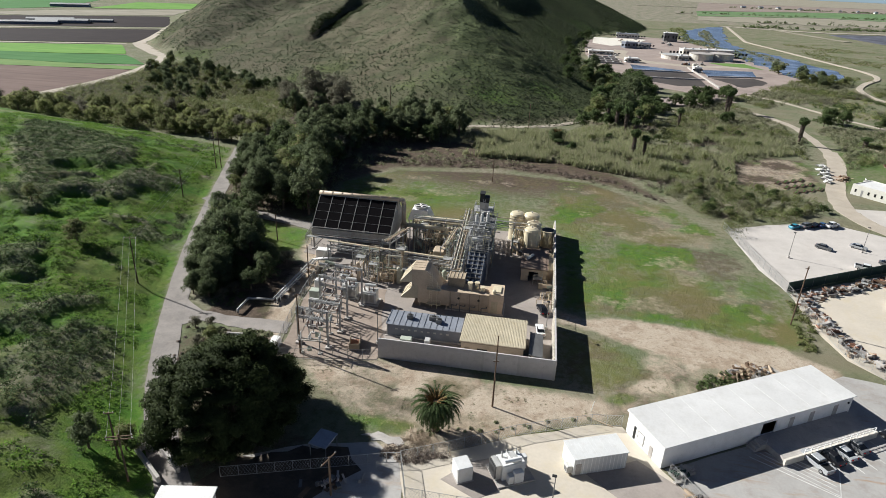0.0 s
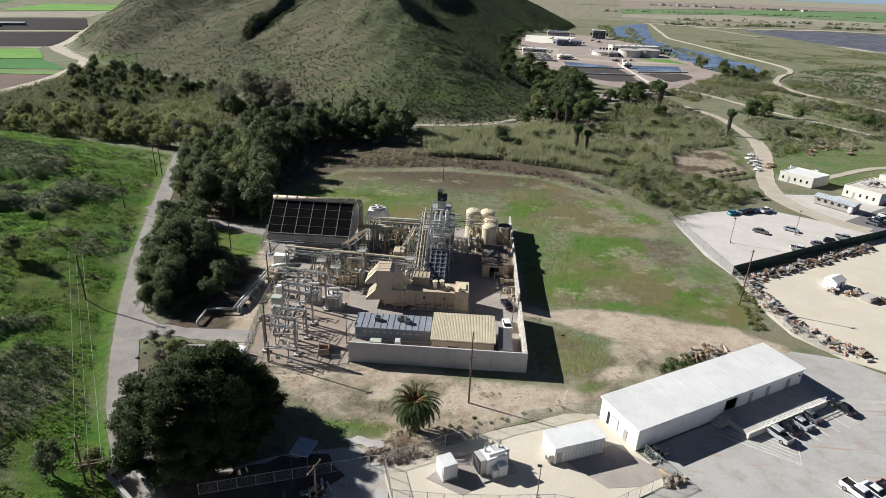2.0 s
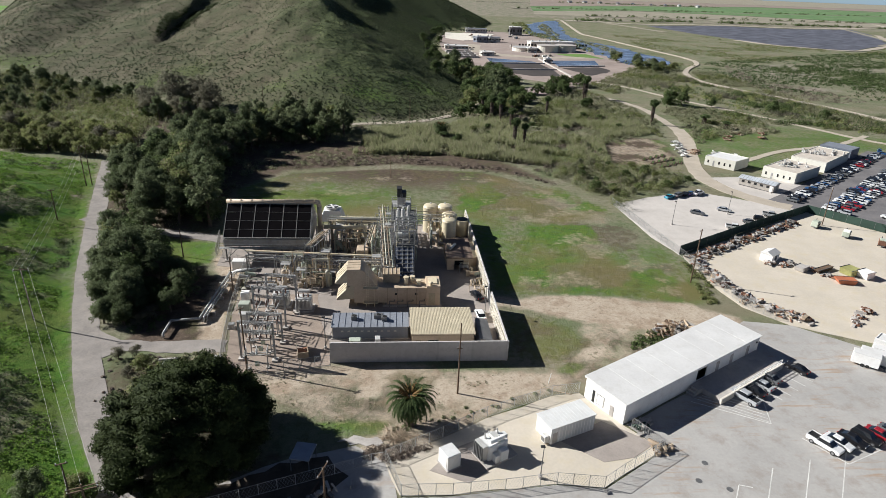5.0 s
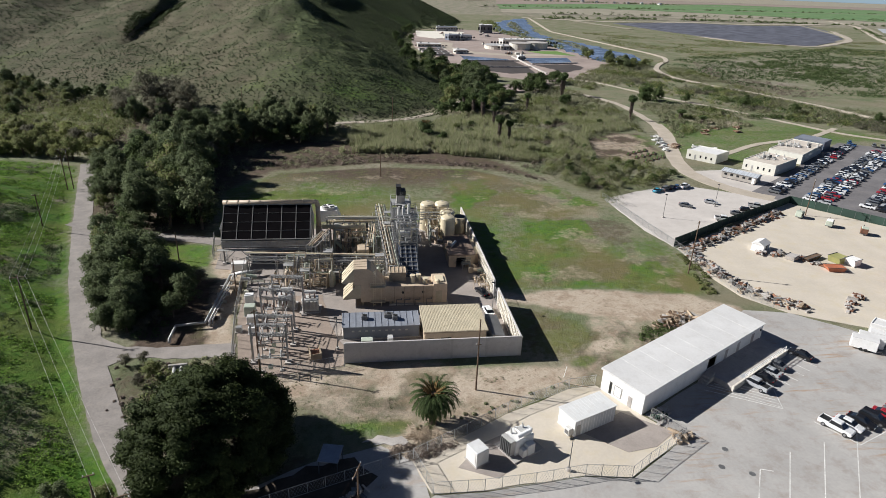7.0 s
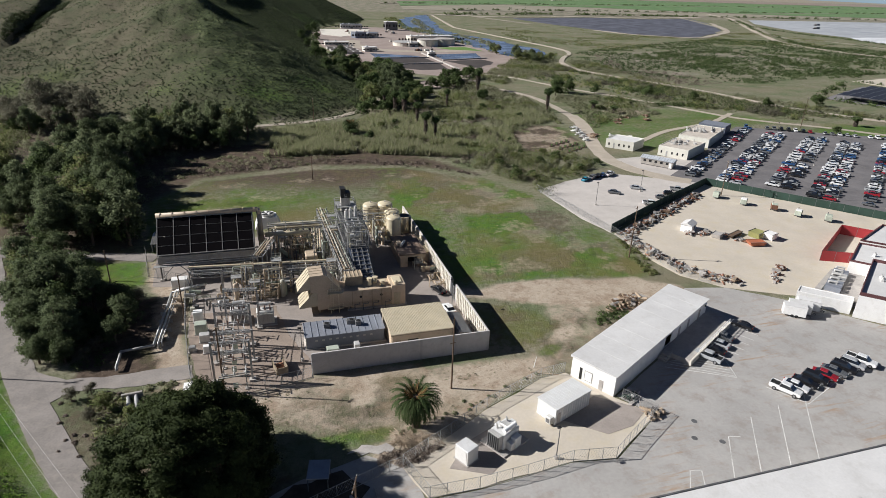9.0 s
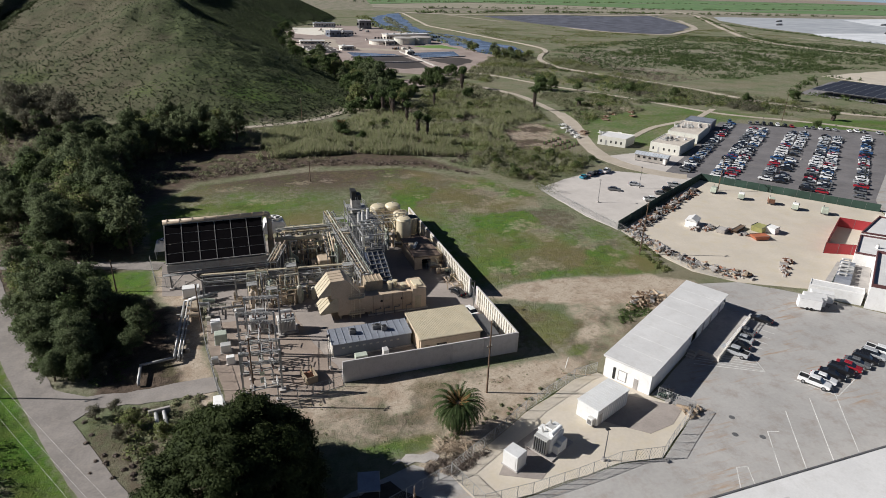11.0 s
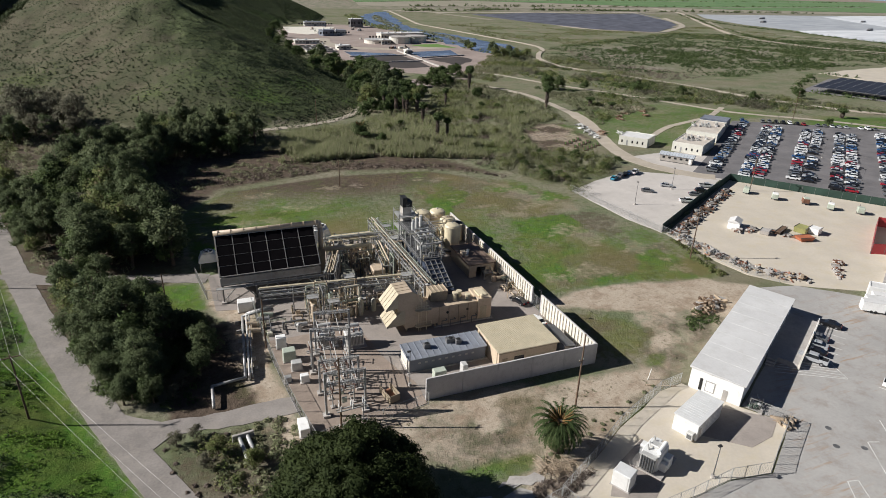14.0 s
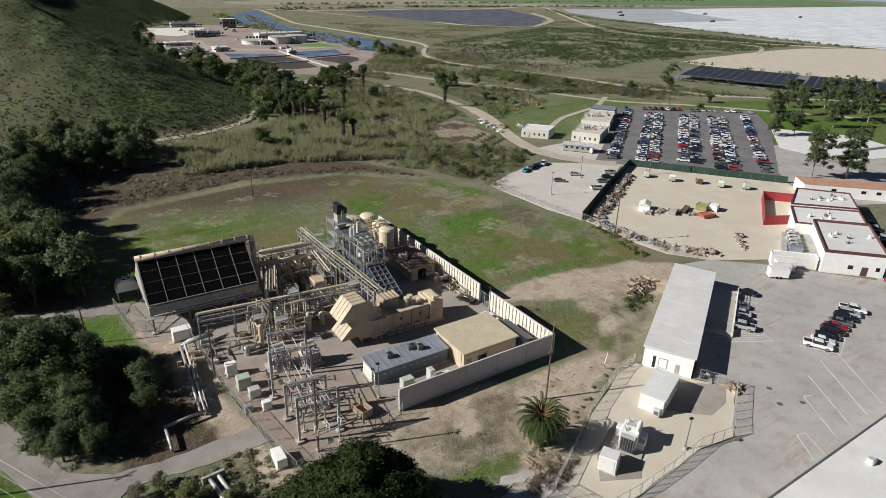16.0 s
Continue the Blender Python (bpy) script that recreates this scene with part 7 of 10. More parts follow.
for k, (x, y) in enumerate(((115.6, 163.4), (120.0, 155.6), (126.2, 149.0), (129.7, 142.6), (135.6, 136.8))):
    r = thing("generator_trailer", pose(x, y, 0.06, 0, 0, 36 + 7 * (k % 3)), "boxy pale green machine on a small trailer", "machine", "machines along the screen")
    part("housing", Geo().chamfer(-1.35, 1.35, -0.95, 0.95, 0.55, 2.0, 0.08), light_green if k != 2 else rust, r)
    part("lid", Geo().chamfer(-1.25, 0.5, -0.85, 0.85, 2.0, 2.3, 0.06), white_paint if k % 2 else light_green, r)
    part("exhaust", Geo().rod((0.9, 0.4, 2.0), (0.9, 0.4, 2.7), 0.1, n=8), steel_dark, r)
    part("side_vent", Geo().box(-0.9, 0.6, -1.0, -0.955, 0.9, 1.6), black_metal, r)
    part("chassis", Geo().box(-1.5, 1.5, -0.7, 0.7, 0.4, 0.55), steel_dark, r)
    part("drawbar", Geo().bar((1.5, 0, 0.48), (2.5, 0, 0.42), 0.1), steel_dark, r)
    for w_ in (-0.85, 0.85):
        part("wheel", Geo().rod((-0.2, w_ - 0.1, 0.36), (-0.2, w_ + 0.1, 0.36), 0.36, n=12), tyre, r)
    part("prop_stand", Geo().bar((2.3, 0, 0), (2.3, 0, 0.42), 0.08), steel_dark, r)


def skip_box(x, y, ang, mat, label, l=2.4, w=1.5, h=1.4):
    r = thing("skip", pose(x, y, 0.06, 0, 0, ang), label, "skip", "boxes and skips in the yard")
    part("hull", Geo().loft([[(-l * 0.75, -w, 0.1), (l * 0.75, -w, 0.1), (l * 0.75, w, 0.1), (-l * 0.75, w, 0.1)], [(-l, -w, h), (l, -w, h), (l, w, h), (-l, w, h)]]), mat, r)
    part("rim", Geo().box(-l - 0.06, l + 0.06, -w - 0.06, -w + 0.06, h, h + 0.1).box(-l - 0.06, l + 0.06, w - 0.06, w + 0.06, h, h + 0.1), steel_dark, r)
    part("skid", Geo().box(-l * 0.7, l * 0.7, -w * 0.7, -w * 0.5, 0, 0.1).box(-l * 0.7, l * 0.7, w * 0.5, w * 0.7, 0, 0.1), steel_dark, r)


skip_box(103.2, 131.0, 20, surf("olive_paint", (0.32, 0.31, 0.12), 0.6), "olive green skip in the sandy yard", 2.0, 1.6, 1.7)
skip_box(106.0, 129.0, 20, white_paint, "white crate in the sandy yard", 1.7, 1.4, 1.8)
skip_box(98.6, 126.2, -10, surf("faded_orange_paint", (0.42, 0.14, 0.07), 0.6), "faded orange skip lying on sand", 2.4, 1.3, 1.1)
skip_box(91.5, 133.2, 30, concrete, "grey concrete box in the sandy yard", 1.6, 1.2, 1.2)
skip_box(97.2, 132.8, 24, timber, "long brown crate in the sandy yard", 3.4, 0.7, 0.9)
r = thing("small_hut", pose(86.6, 139.8, 0.06, 0, 0, 35), "small white hut with a pitched roof", "hut")
part("wall_shell", Geo().box(-2.1, 2.1, -1.6, 1.6, 0, 2.1), white_paint, r)
part("roof", Geo().loft([[(-2.3, -1.8, 2.1), (2.3, -1.8, 2.1), (2.3, 1.8, 2.1), (-2.3, 1.8, 2.1)], [(-2.3, -0.05, 2.9), (2.3, -0.05, 2.9), (2.3, 0.05, 2.9), (-2.3, 0.05, 2.9)]]), white_roof, r)
part("door", Geo().box(-0.5, 0.5, -1.66, -1.605, 0, 1.9), steel_dark, r)
for i, (x, y) in enumerate(((88.4, 136), (90.6, 136.4), (94.5, 133.4), (96.4, 129.6), (85.0, 136.6), (93.2, 111.6), (86.6, 106.8), (89.6, 108.8))):
    debris_heap("rubble_heap", pose(x, y, 0.06, 0, 0, 37 * i), 18, (1.4, 1.1, 0.8), (concrete, rust, scrap_grey), 170 + i, "small heap of rubble on sand")


# ---- white building group to the east ----
def block(name, pts, h, mat, roof_mat, label, trim=None, parapet=0.45):
    r = thing(name, Matrix(), label, "building", "white buildings in the east")
    cx, cy = sum(p[0] for p in pts) / len(pts), sum(p[1] for p in pts) / len(pts)
    part("wall_shell", Geo().prism(pts, 0, h), mat, r)
    inner = [(cx + (x - cx) * 0.965, cy + (y - cy) * 0.965) for x, y in pts]
    for (a, b, ia, ib) in zip(pts, pts[1:] + pts[:1], inner, inner[1:] + inner[:1]):
        part("parapet", Geo().loft([[(*a, h), (*b, h), (*ib, h), (*ia, h)], [(*a, h + parapet), (*b, h + parapet), (*ib, h + parapet), (*ia, h + parapet)]]), trim or mat, r)
    part("roof", Geo().prism(inner, h, h + 0.06), roof_mat, r)
    return r


def on_wall(parent, a, b, t0, t1, z0, z1, name, mat, out=0.05):
    """A window or door on the wall from a to b."""
    a, b = Vector((*a, 0)), Vector((*b, 0))
    d = (b - a).normalized()
    n = Vector((d.y, -d.x, 0)) * out
    p, q = a.lerp(b, t0), a.lerp(b, t1)
    return part(
        name, Geo().loft([[u + Vector((0, 0, z0)) for u in (p - n, q - n, q + n, p + n)], [u + Vector((0, 0, z1)) for u in (p - n, q - n, q + n, p + n)]]), mat, parent)


A = [(90.0, 87.6), (100.2, 77.6), (119.6, 91.0), (109.4, 101.0)]
b1 = block("white_hall", A, 5.4, white_paint, white_roof, "large white flat-roofed hall with maroon roof edge", maroon, 0.7)
for t0, t1, z0, z1, nm, mt in ((0.42, 0.5, 1.6, 2.6, "window", window_dark), (0.64, 0.74, 0.1, 2.4, "door", maroon), (0.86, 0.92, 1.6, 2.6, "window", window_dark)):
    on_wall(b1, A[0], A[1], t0, t1, z0, z1, nm, mt)
Bq = [(105.5, 103.6), (111.5, 97.2), (122.0, 92.2), (132.0, 99.0), (118.0, 112.0)]
block("white_annex", Bq, 4.6, white_paint, white_roof, "lower white flat-roofed annex", maroon)
Cq = [(119.0, 112.6), (132.6, 99.6), (146.0, 108.6), (136.0, 120.4)]
block("white_wing", Cq, 5.0, white_paint, white_roof, "white flat-roofed wing with roof machines", maroon)
rnd = random.Random(8)
for (x0, y0, z0, n) in ((105, 89.5, 5.46, 6), (118, 102.5, 4.66, 5), (134, 110, 5.06, 9)):
    for i in range(n):
        x, y = x0 + rnd.uniform(-5, 5), y0 + rnd.uniform(-3.5, 3.5)
        r = thing("roof_vent", pose(x, y, z0, 0, 0, rnd.uniform(0, 90)), "small grey roof vent on a white roof", "roof vent", "roof vents in the east")
        part("box", Geo().chamfer(-0.4, 0.4, -0.3, 0.3, 0, rnd.uniform(0.4, 0.9), 0.04), rnd.choice((alu, steel_dark, white_paint)), r)
        part("cap", Geo().turned((0, 0, 0), [(0.18, 0.4), (0.24, 1.1)], 8), alu, r)
Dq = [(147.5, 123.5), (168.5, 103.5), (175.0, 108.5), (153.5, 130.0)]
b4 = block("long_low_building", Dq, 3.8, white_paint, terracotta, "long white building with terracotta roof", terracotta, 0.25)
for t0 in (0.3, 0.62, 0.78):
    on_wall(b4, Dq[0], Dq[1], t0, t0 + 0.05, 2.0, 3.0, "window", window_dark)
annex = block("equipment_annex", [(82.6, 96.2), (90.4, 88.6), (93.0, 90.6), (85.4, 98.2)], 2.8, white_paint, white_roof, "small white walled enclosure", None, 0.2)
r = thing("chiller_deck", Matrix(), "grey rooftop chillers and ducts behind a wall", "chillers")
part("deck", Geo().prism([(88.0, 96.8), (94.6, 90.6), (106.6, 99.4), (101.6, 104.6)], 0, 2.4), concrete, r)
for i in range(5):
    p = Vector((92 + 2.2 * i, 95.4 + 1.5 * i, 2.4))
    part("chiller", Geo().box(-0.9, 0.9, -1.6, 1.6, 0, 1.2, Matrix.Translation(p) @ pose(0, 0, 0, 0, 0, 35)), rnd.choice((alu, steel, roof_grey)), r)
    part("duct", Geo().pipe([p + Vector((0.6, 1.8, 0.3)), p + Vector((0.6, 1.8, 1.4)), p + Vector((1.8, 0.8, 1.4)), p + Vector((1.8, 0.8, 0.2))], 0.25, 8), alu, r)
for x, y in ((77.4, 91.2), (79.6, 92.0), (82.6, 92.6)):
    r = thing("box_trailer", pose(x, y, 0.035, 0, 0, -40), "white enclosed box trailer on asphalt", "trailer", "box trailers")
    part("box", Geo().chamfer(-2.3, 2.3, -1.0, 1.0, 0.45, 2.6, 0.07), white_paint, r)
    part("roof", Geo().chamfer(-2.32, 2.32, -1.02, 1.02, 2.6, 2.7, 0.03), white_roof, r)
    for u in (-0.35, 0.5):
        for w_ in (-0.95, 0.95):
            part("wheel", Geo().rod((u, w_ - 0.1, 0.34), (u, w_ + 0.1, 0.34), 0.34, n=12), tyre, r)
    part("drawbar", Geo().bar((2.3, -0.6, 0.45), (3.4, 0, 0.45), 0.1).bar((2.3, 0.6, 0.45), (3.4, 0, 0.45), 0.1), steel_dark, r)
    part("jockey_wheel", Geo().rod((3.3, 0, 0), (3.3, 0, 0.45), 0.07, n=6), steel_dark, r)
for x, y, a_ in ((99.6, 74.6, -40), (131, 92.0, 30), (128, 90.0, 30), (124.6, 87.6, 30), (134.0, 94.6, 30), (137.6, 97.0, 30)):
    park(*rnd.choice((("suv", "silver"), ("sedan", "black"), ("pickup", "white"), ("sedan", "red"))), x, y, a_, "car parked beside the white hall", "cars beside the white hall")

# big white-roofed building in the south
r = thing("south_warehouse", Matrix(), "large warehouse with a bright white flat roof", "warehouse")
part("wall_shell", Geo().box(-14.0, 95.0, 12.0, 49.4, 0, 5.2), white_paint, r)
part("roof", Geo().box(-14.3, 95.3, 11.7, 49.6, 5.2, 5.4), white_roof, r)
part("roof_edge", Geo().box(-14.3, 95.3, 49.602, 49.85, 4.9, 5.5), steel_dark, r, "dark metal roof edge")
for x, y in ((21.0, 46.0), (38.0, 42.0), (62.0, 44.0)):
    part("roof_hood", Geo().chamfer(x - 0.6, x + 0.6, y - 0.5, y + 0.5, 5.4, 6.2, 0.15), alu, r)

# low white buildings by the dirt road
for nm, pts, h, lab in (("site_hut", [(113.5, 232.6), (121.6, 223.6), (130.6, 229.6), (122.6, 239.2)], 3.6, "small white flat-roofed hut by the dirt road"), ("lab_building", [(129.2, 217.0), (136.4, 207.0), (153.0, 217.6), (146.0, 228.6)], 3.9, "long white flat-roofed laboratory with roof pipes"),
                        ("lab_wing", [(151.0, 233.4), (159.0, 222.6), (182.0, 240.6), (174.0, 250.6)], 3.9, "white flat-roofed laboratory wing")):
    hall = block(nm, pts, h, cream_wall, white_roof if nm == "site_hut" else tan_flat_roof, lab, None, 0.25)
    for t0 in (0.12, 0.3, 0.48, 0.66, 0.84):
        on_wall(hall, pts[0], pts[1], t0 - 0.025, t0 + 0.025, 1.2 if t0 != 0.3 else 0.1, 2.3, "window" if t0 != 0.3 else "door", window_dark if t0 != 0.3 else steel)
block("grey_annex", [(176.5, 252.6), (184.2, 242.6), (192.5, 248.6), (185, 258.6)], 4.2, blue_grey, roof_grey, "grey annex at the end of the laboratory", None, 0.15)
rnd = random.Random(9)
for i in range(34):
    x, y = (142 + rnd.uniform(-6, 6), 218 + rnd.uniform(-3, 3)) if i < 14 else (167 + rnd.uniform(-8, 8), 237 + rnd.uniform(-3, 3))
    r = thing("roof_vent", pose(x, y, 3.96), "grey vent pipe on a white roof", "roof vent", "laboratory roof vents")
    part("pipe", Geo().rod((0, 0, 0), (0, 0, rnd.uniform(0.8, 2.4)), 0.16, n=8), alu, r)
    part("box", Geo().chamfer(0.4, 1.3, -0.4, 0.4, 0, 0.7, 0.05), rnd.choice((alu, white_paint, steel_dark)), r)
ang_ = math.degrees(math.atan2(195.2 - 204.6, 119.6 - 112.2))
r = thing("site_office", pose(119.6, 202.6, 0.05, 0, 0, ang_), "long low grey portable office with a pale metal roof", "portable office")
part("wall_shell", Geo().box(-6.2, 6.2, -2.6, 2.6, 0.3, 2.7), dusty_clad, r)
part("skirting", Geo().box(-6.0, 6.0, -2.4, 2.4, 0, 0.3), steel_dark, r)
part("roof", Geo().loft([[(-6.6, -3.0, 2.7), (6.6, -3.0, 2.7), (6.6, 3.0, 2.7), (-6.6, 3.0, 2.7)], [(-6.6, -0.1, 3.5), (6.6, -0.1, 3.5), (6.6, 0.1, 3.5), (-6.6, 0.1, 3.5)]]), pale_sheet, r)
for k in range(12):
    part("roof_seam", Geo().bar((-6.05 + 1.1 * k, -2.95, 2.76), (-6.05 + 1.1 * k, -0.1, 3.54), 0.07), roof_grey, r)
for k in range(5):
    part("window", Geo().box(-5.2 + 2.2 * k, -4.2 + 2.2 * k, -2.66, -2.605, 1.4, 2.2), window_dark, r)
part("door", Geo().box(4.9, 5.8, -2.67, -2.605, 0.3, 2.3), white_paint, r)
part("step", Geo().box(4.8, 5.9, -3.4, -2.68, 0, 0.25), concrete, r)
for i, (x, y) in enumerate(((128, 243), (131.5, 240), (134, 246), (126, 248), (117, 268), (115.5, 262), (113.5, 256), (112, 250), (110.5, 245))):
    debris_heap("stacked_materials", pose(x, y, 0.05, 0, 0, 30 * i), 24, (2.4, 1.4, 1.2), (white_paint, scrap_grey, alu), 200 + i, "stacked pale materials beside the dirt road")
for i, (x, y) in enumerate(((120, 254), (117.5, 250), (150, 282), (158, 288), (166, 280), (172, 290), (146, 276))):
    debris_heap("timber_pile", pose(x, y, 0, 0, 0, 50 * i), 26, (3.0, 1.8, 0.8), (timber, pale_wood, rust), 230 + i, "pile of brown timber and earth on grass")

# raised beds of a garden plot
bed = thing("garden_bed", pose(0, 0, 0), "low timber garden bed with sparse green rows", "garden bed", "garden beds")
part("frame", Geo().box(-2.2, 2.2, -0.75, -0.6, 0, 0.3).box(-2.2, 2.2, 0.6, 0.75, 0, 0.3).box(-2.2, -2.05, -0.6, 0.6, 0, 0.3).box(2.05, 2.2, -0.6, 0.6, 0, 0.3), timber, bed)
part("soil", Geo().box(-2.05, 2.05, -0.6, 0.6, 0, 0.22), shade_and_soil, bed)
for k in range(6):
    part("plant_row", Geo().ball((-1.7 + 0.68 * k, 0, 0.2), 0.3, 4, 7, 0.8), crop_row, bed)
places = [(90.5 + 3.4 * (i % 4) + 1.6 * (i // 4), 238.5 - 5.2 * (i // 4) + 2.0 * (i % 4)) for i in range(12)]
bed.matrix_basis = pose(*places[0], 0.1, 0, 0, 60)
for x, y in places[1:]:
    copy_thing(bed, pose(x, y, 0.1, 0, 0, 60))

# shaded things under and beside the big tree
r = thing("carport_roof", pose(-27.4, 68.6, 0, 0, 0, -12), "grey flat carport roof in the tree's shade", "carport")
part("roof", Geo().chamfer(-1.5, 1.5, -1.8, 1.8, 2.3, 2.45, 0.03), roof_grey, r)
for u in (-1.35, 1.35):
    for w_ in (-1.6, 1.6):
        part("post", Geo().bar((u, w_, 0), (u, w_, 2.3), 0.12), steel_dark, r)
mesh_fence("shade_fence", [(-40, 60.5), (-28, 64.6), (-17.5, 68.2), (-15.4, 68.6)], 2.0, "chain-link fence in the tree's shade", 2.6)
debris_heap("garden_clutter", pose(-24.0, 62.6, 0, 0, 0, 20), 24, (4.0, 1.6, 0.7), (scrap_grey, timber, steel_dark), 260, "clutter of boards and bins in shade")
r = thing("concrete_flume", pose(-50.6, 60.6, 0, 0, 0, -36), "pale concrete flume walls by the road", "flume")
part("side_wall", Geo().chamfer(-4.6, 4.0, -0.9, -0.4, 0, 1.1, 0.05), concrete, r)
part("side_wall", Geo().chamfer(-2.6, 4.0, 1.9, 2.4, 0, 1.0, 0.05), concrete, r)
part("end_wall", Geo().chamfer(-4.6, -4.0, -0.4, 1.4, 0, 1.2, 0.05), concrete, r)
r = thing("white_kiosk", pose(-40.6, 53.2, 0, 0, 0, 10), "small building with a white flat roof", "hut")
part("wall_shell", Geo().box(-3.4, 3.4, -2.6, 1.2, 0, 3.7), cream_wall, r)
part("roof", Geo().box(-3.7, 3.7, -2.9, 1.5, 3.7, 3.95), white_roof, r)

# ---- farmland, water and the works beyond ----
def field_mat(name, a, b_, rows, ang):
    """A cropped or ploughed field with faint rows."""
    m, nt, b = blank(name)
    p = world_pos(nt)
    rot = nd(nt, "ShaderNodeMapping", ("Vector", p), ("Rotation", (0, 0, radians(ang))), ("Scale", (0.02, rows, 1)))
    f = fine_noise(nt, rot.outputs[0], 1.0, 3)
    c = mixc(nt, span(nt, f, 0.35, 0.65), a, b_)
    c = mixc(nt, span(nt, fine_noise(nt, p, 0.03, 5), 0.45, 0.7, 0, 0.5), c, tuple(0.75 * x for x in a))
    nt.links.new(c, b.inputs["Base Color"])
    b.inputs["Roughness"].default_value = 0.95
    b.inputs["Specular IOR Level"].default_value = 0.1
    return m


def water_mat(name, col, rough):
    m, nt, b = blank(name)
    p = world_pos(nt)
    c = mixc(nt, span(nt, fine_noise(nt, p, 0.05, 5), 0.4, 0.65), col, tuple(2.2 * x for x in col))
    nt.links.new(c, b.inputs["Base Color"])
    b.inputs["Roughness"].default_value = rough
    b.inputs["Specular IOR Level"].default_value = 0.3
    bump(nt, b, fine_noise(nt, p, 1.4, 3), 0.25, 0.15)
    return m


ploughed = field_mat("ploughed_dark_soil", (0.022, 0.016, 0.016), (0.034, 0.025, 0.024), 0.35, -28)
ploughed_light = field_mat("ploughed_brown_soil", (0.15, 0.105, 0.09), (0.19, 0.135, 0.115), 0.3, -28)
crop_green = field_mat("green_crop", (0.12, 0.27, 0.05), (0.18, 0.33, 0.07), 0.3, -28)
crop_deep = field_mat("deep_green_crop", (0.055, 0.165, 0.045), (0.08, 0.20, 0.06), 0.3, -28)
crop_pale = field_mat("pale_green_stubble", (0.14, 0.24, 0.07), (0.18, 0.27, 0.09), 0.3, -28)
fallow = field_mat("olive_fallow", (0.13, 0.125, 0.075), (0.17, 0.16, 0.10), 0.2, -28)
# distant tan made paler, with the haze put into its base colour
far_tan = field_mat("hazed_fallow", (0.27, 0.25, 0.19), (0.33, 0.30, 0.235), 0.05, -35)
# the blue in this base colour stands for reflected sky
pond_water = water_mat("sky_tinted_water", (0.09, 0.115, 0.16), 0.22)
pond_grey = water_mat("dull_grey_water", (0.075, 0.077, 0.09), 0.6)
pond_dark = surf("dark_drying_sludge", (0.055, 0.046, 0.042), 0.9, var=0.25, scale=0.15, stain=(0.09, 0.075, 0.065))
solar = surf("blue_black_solar_panel", (0.028, 0.03, 0.038), 0.45, 0.0, var=0.15, spec=0.3)
film_white = field_mat("white_crop_film", (0.56, 0.58, 0.60), (0.70, 0.71, 0.72), 0.06, 62)
film_grey = field_mat("grey_crop_film", (0.33, 0.35, 0.375), (0.44, 0.455, 0.47), 0.05, 62)
# brown and green of the farthest fields, lightened to paint in haze
far_brown = field_mat("hazed_brown_soil", (0.25, 0.20, 0.17), (0.31, 0.26, 0.22), 0.05, -30)
far_green = field_mat("hazed_green_crop", (0.11, 0.19, 0.085), (0.17, 0.25, 0.12), 0.05, -30)

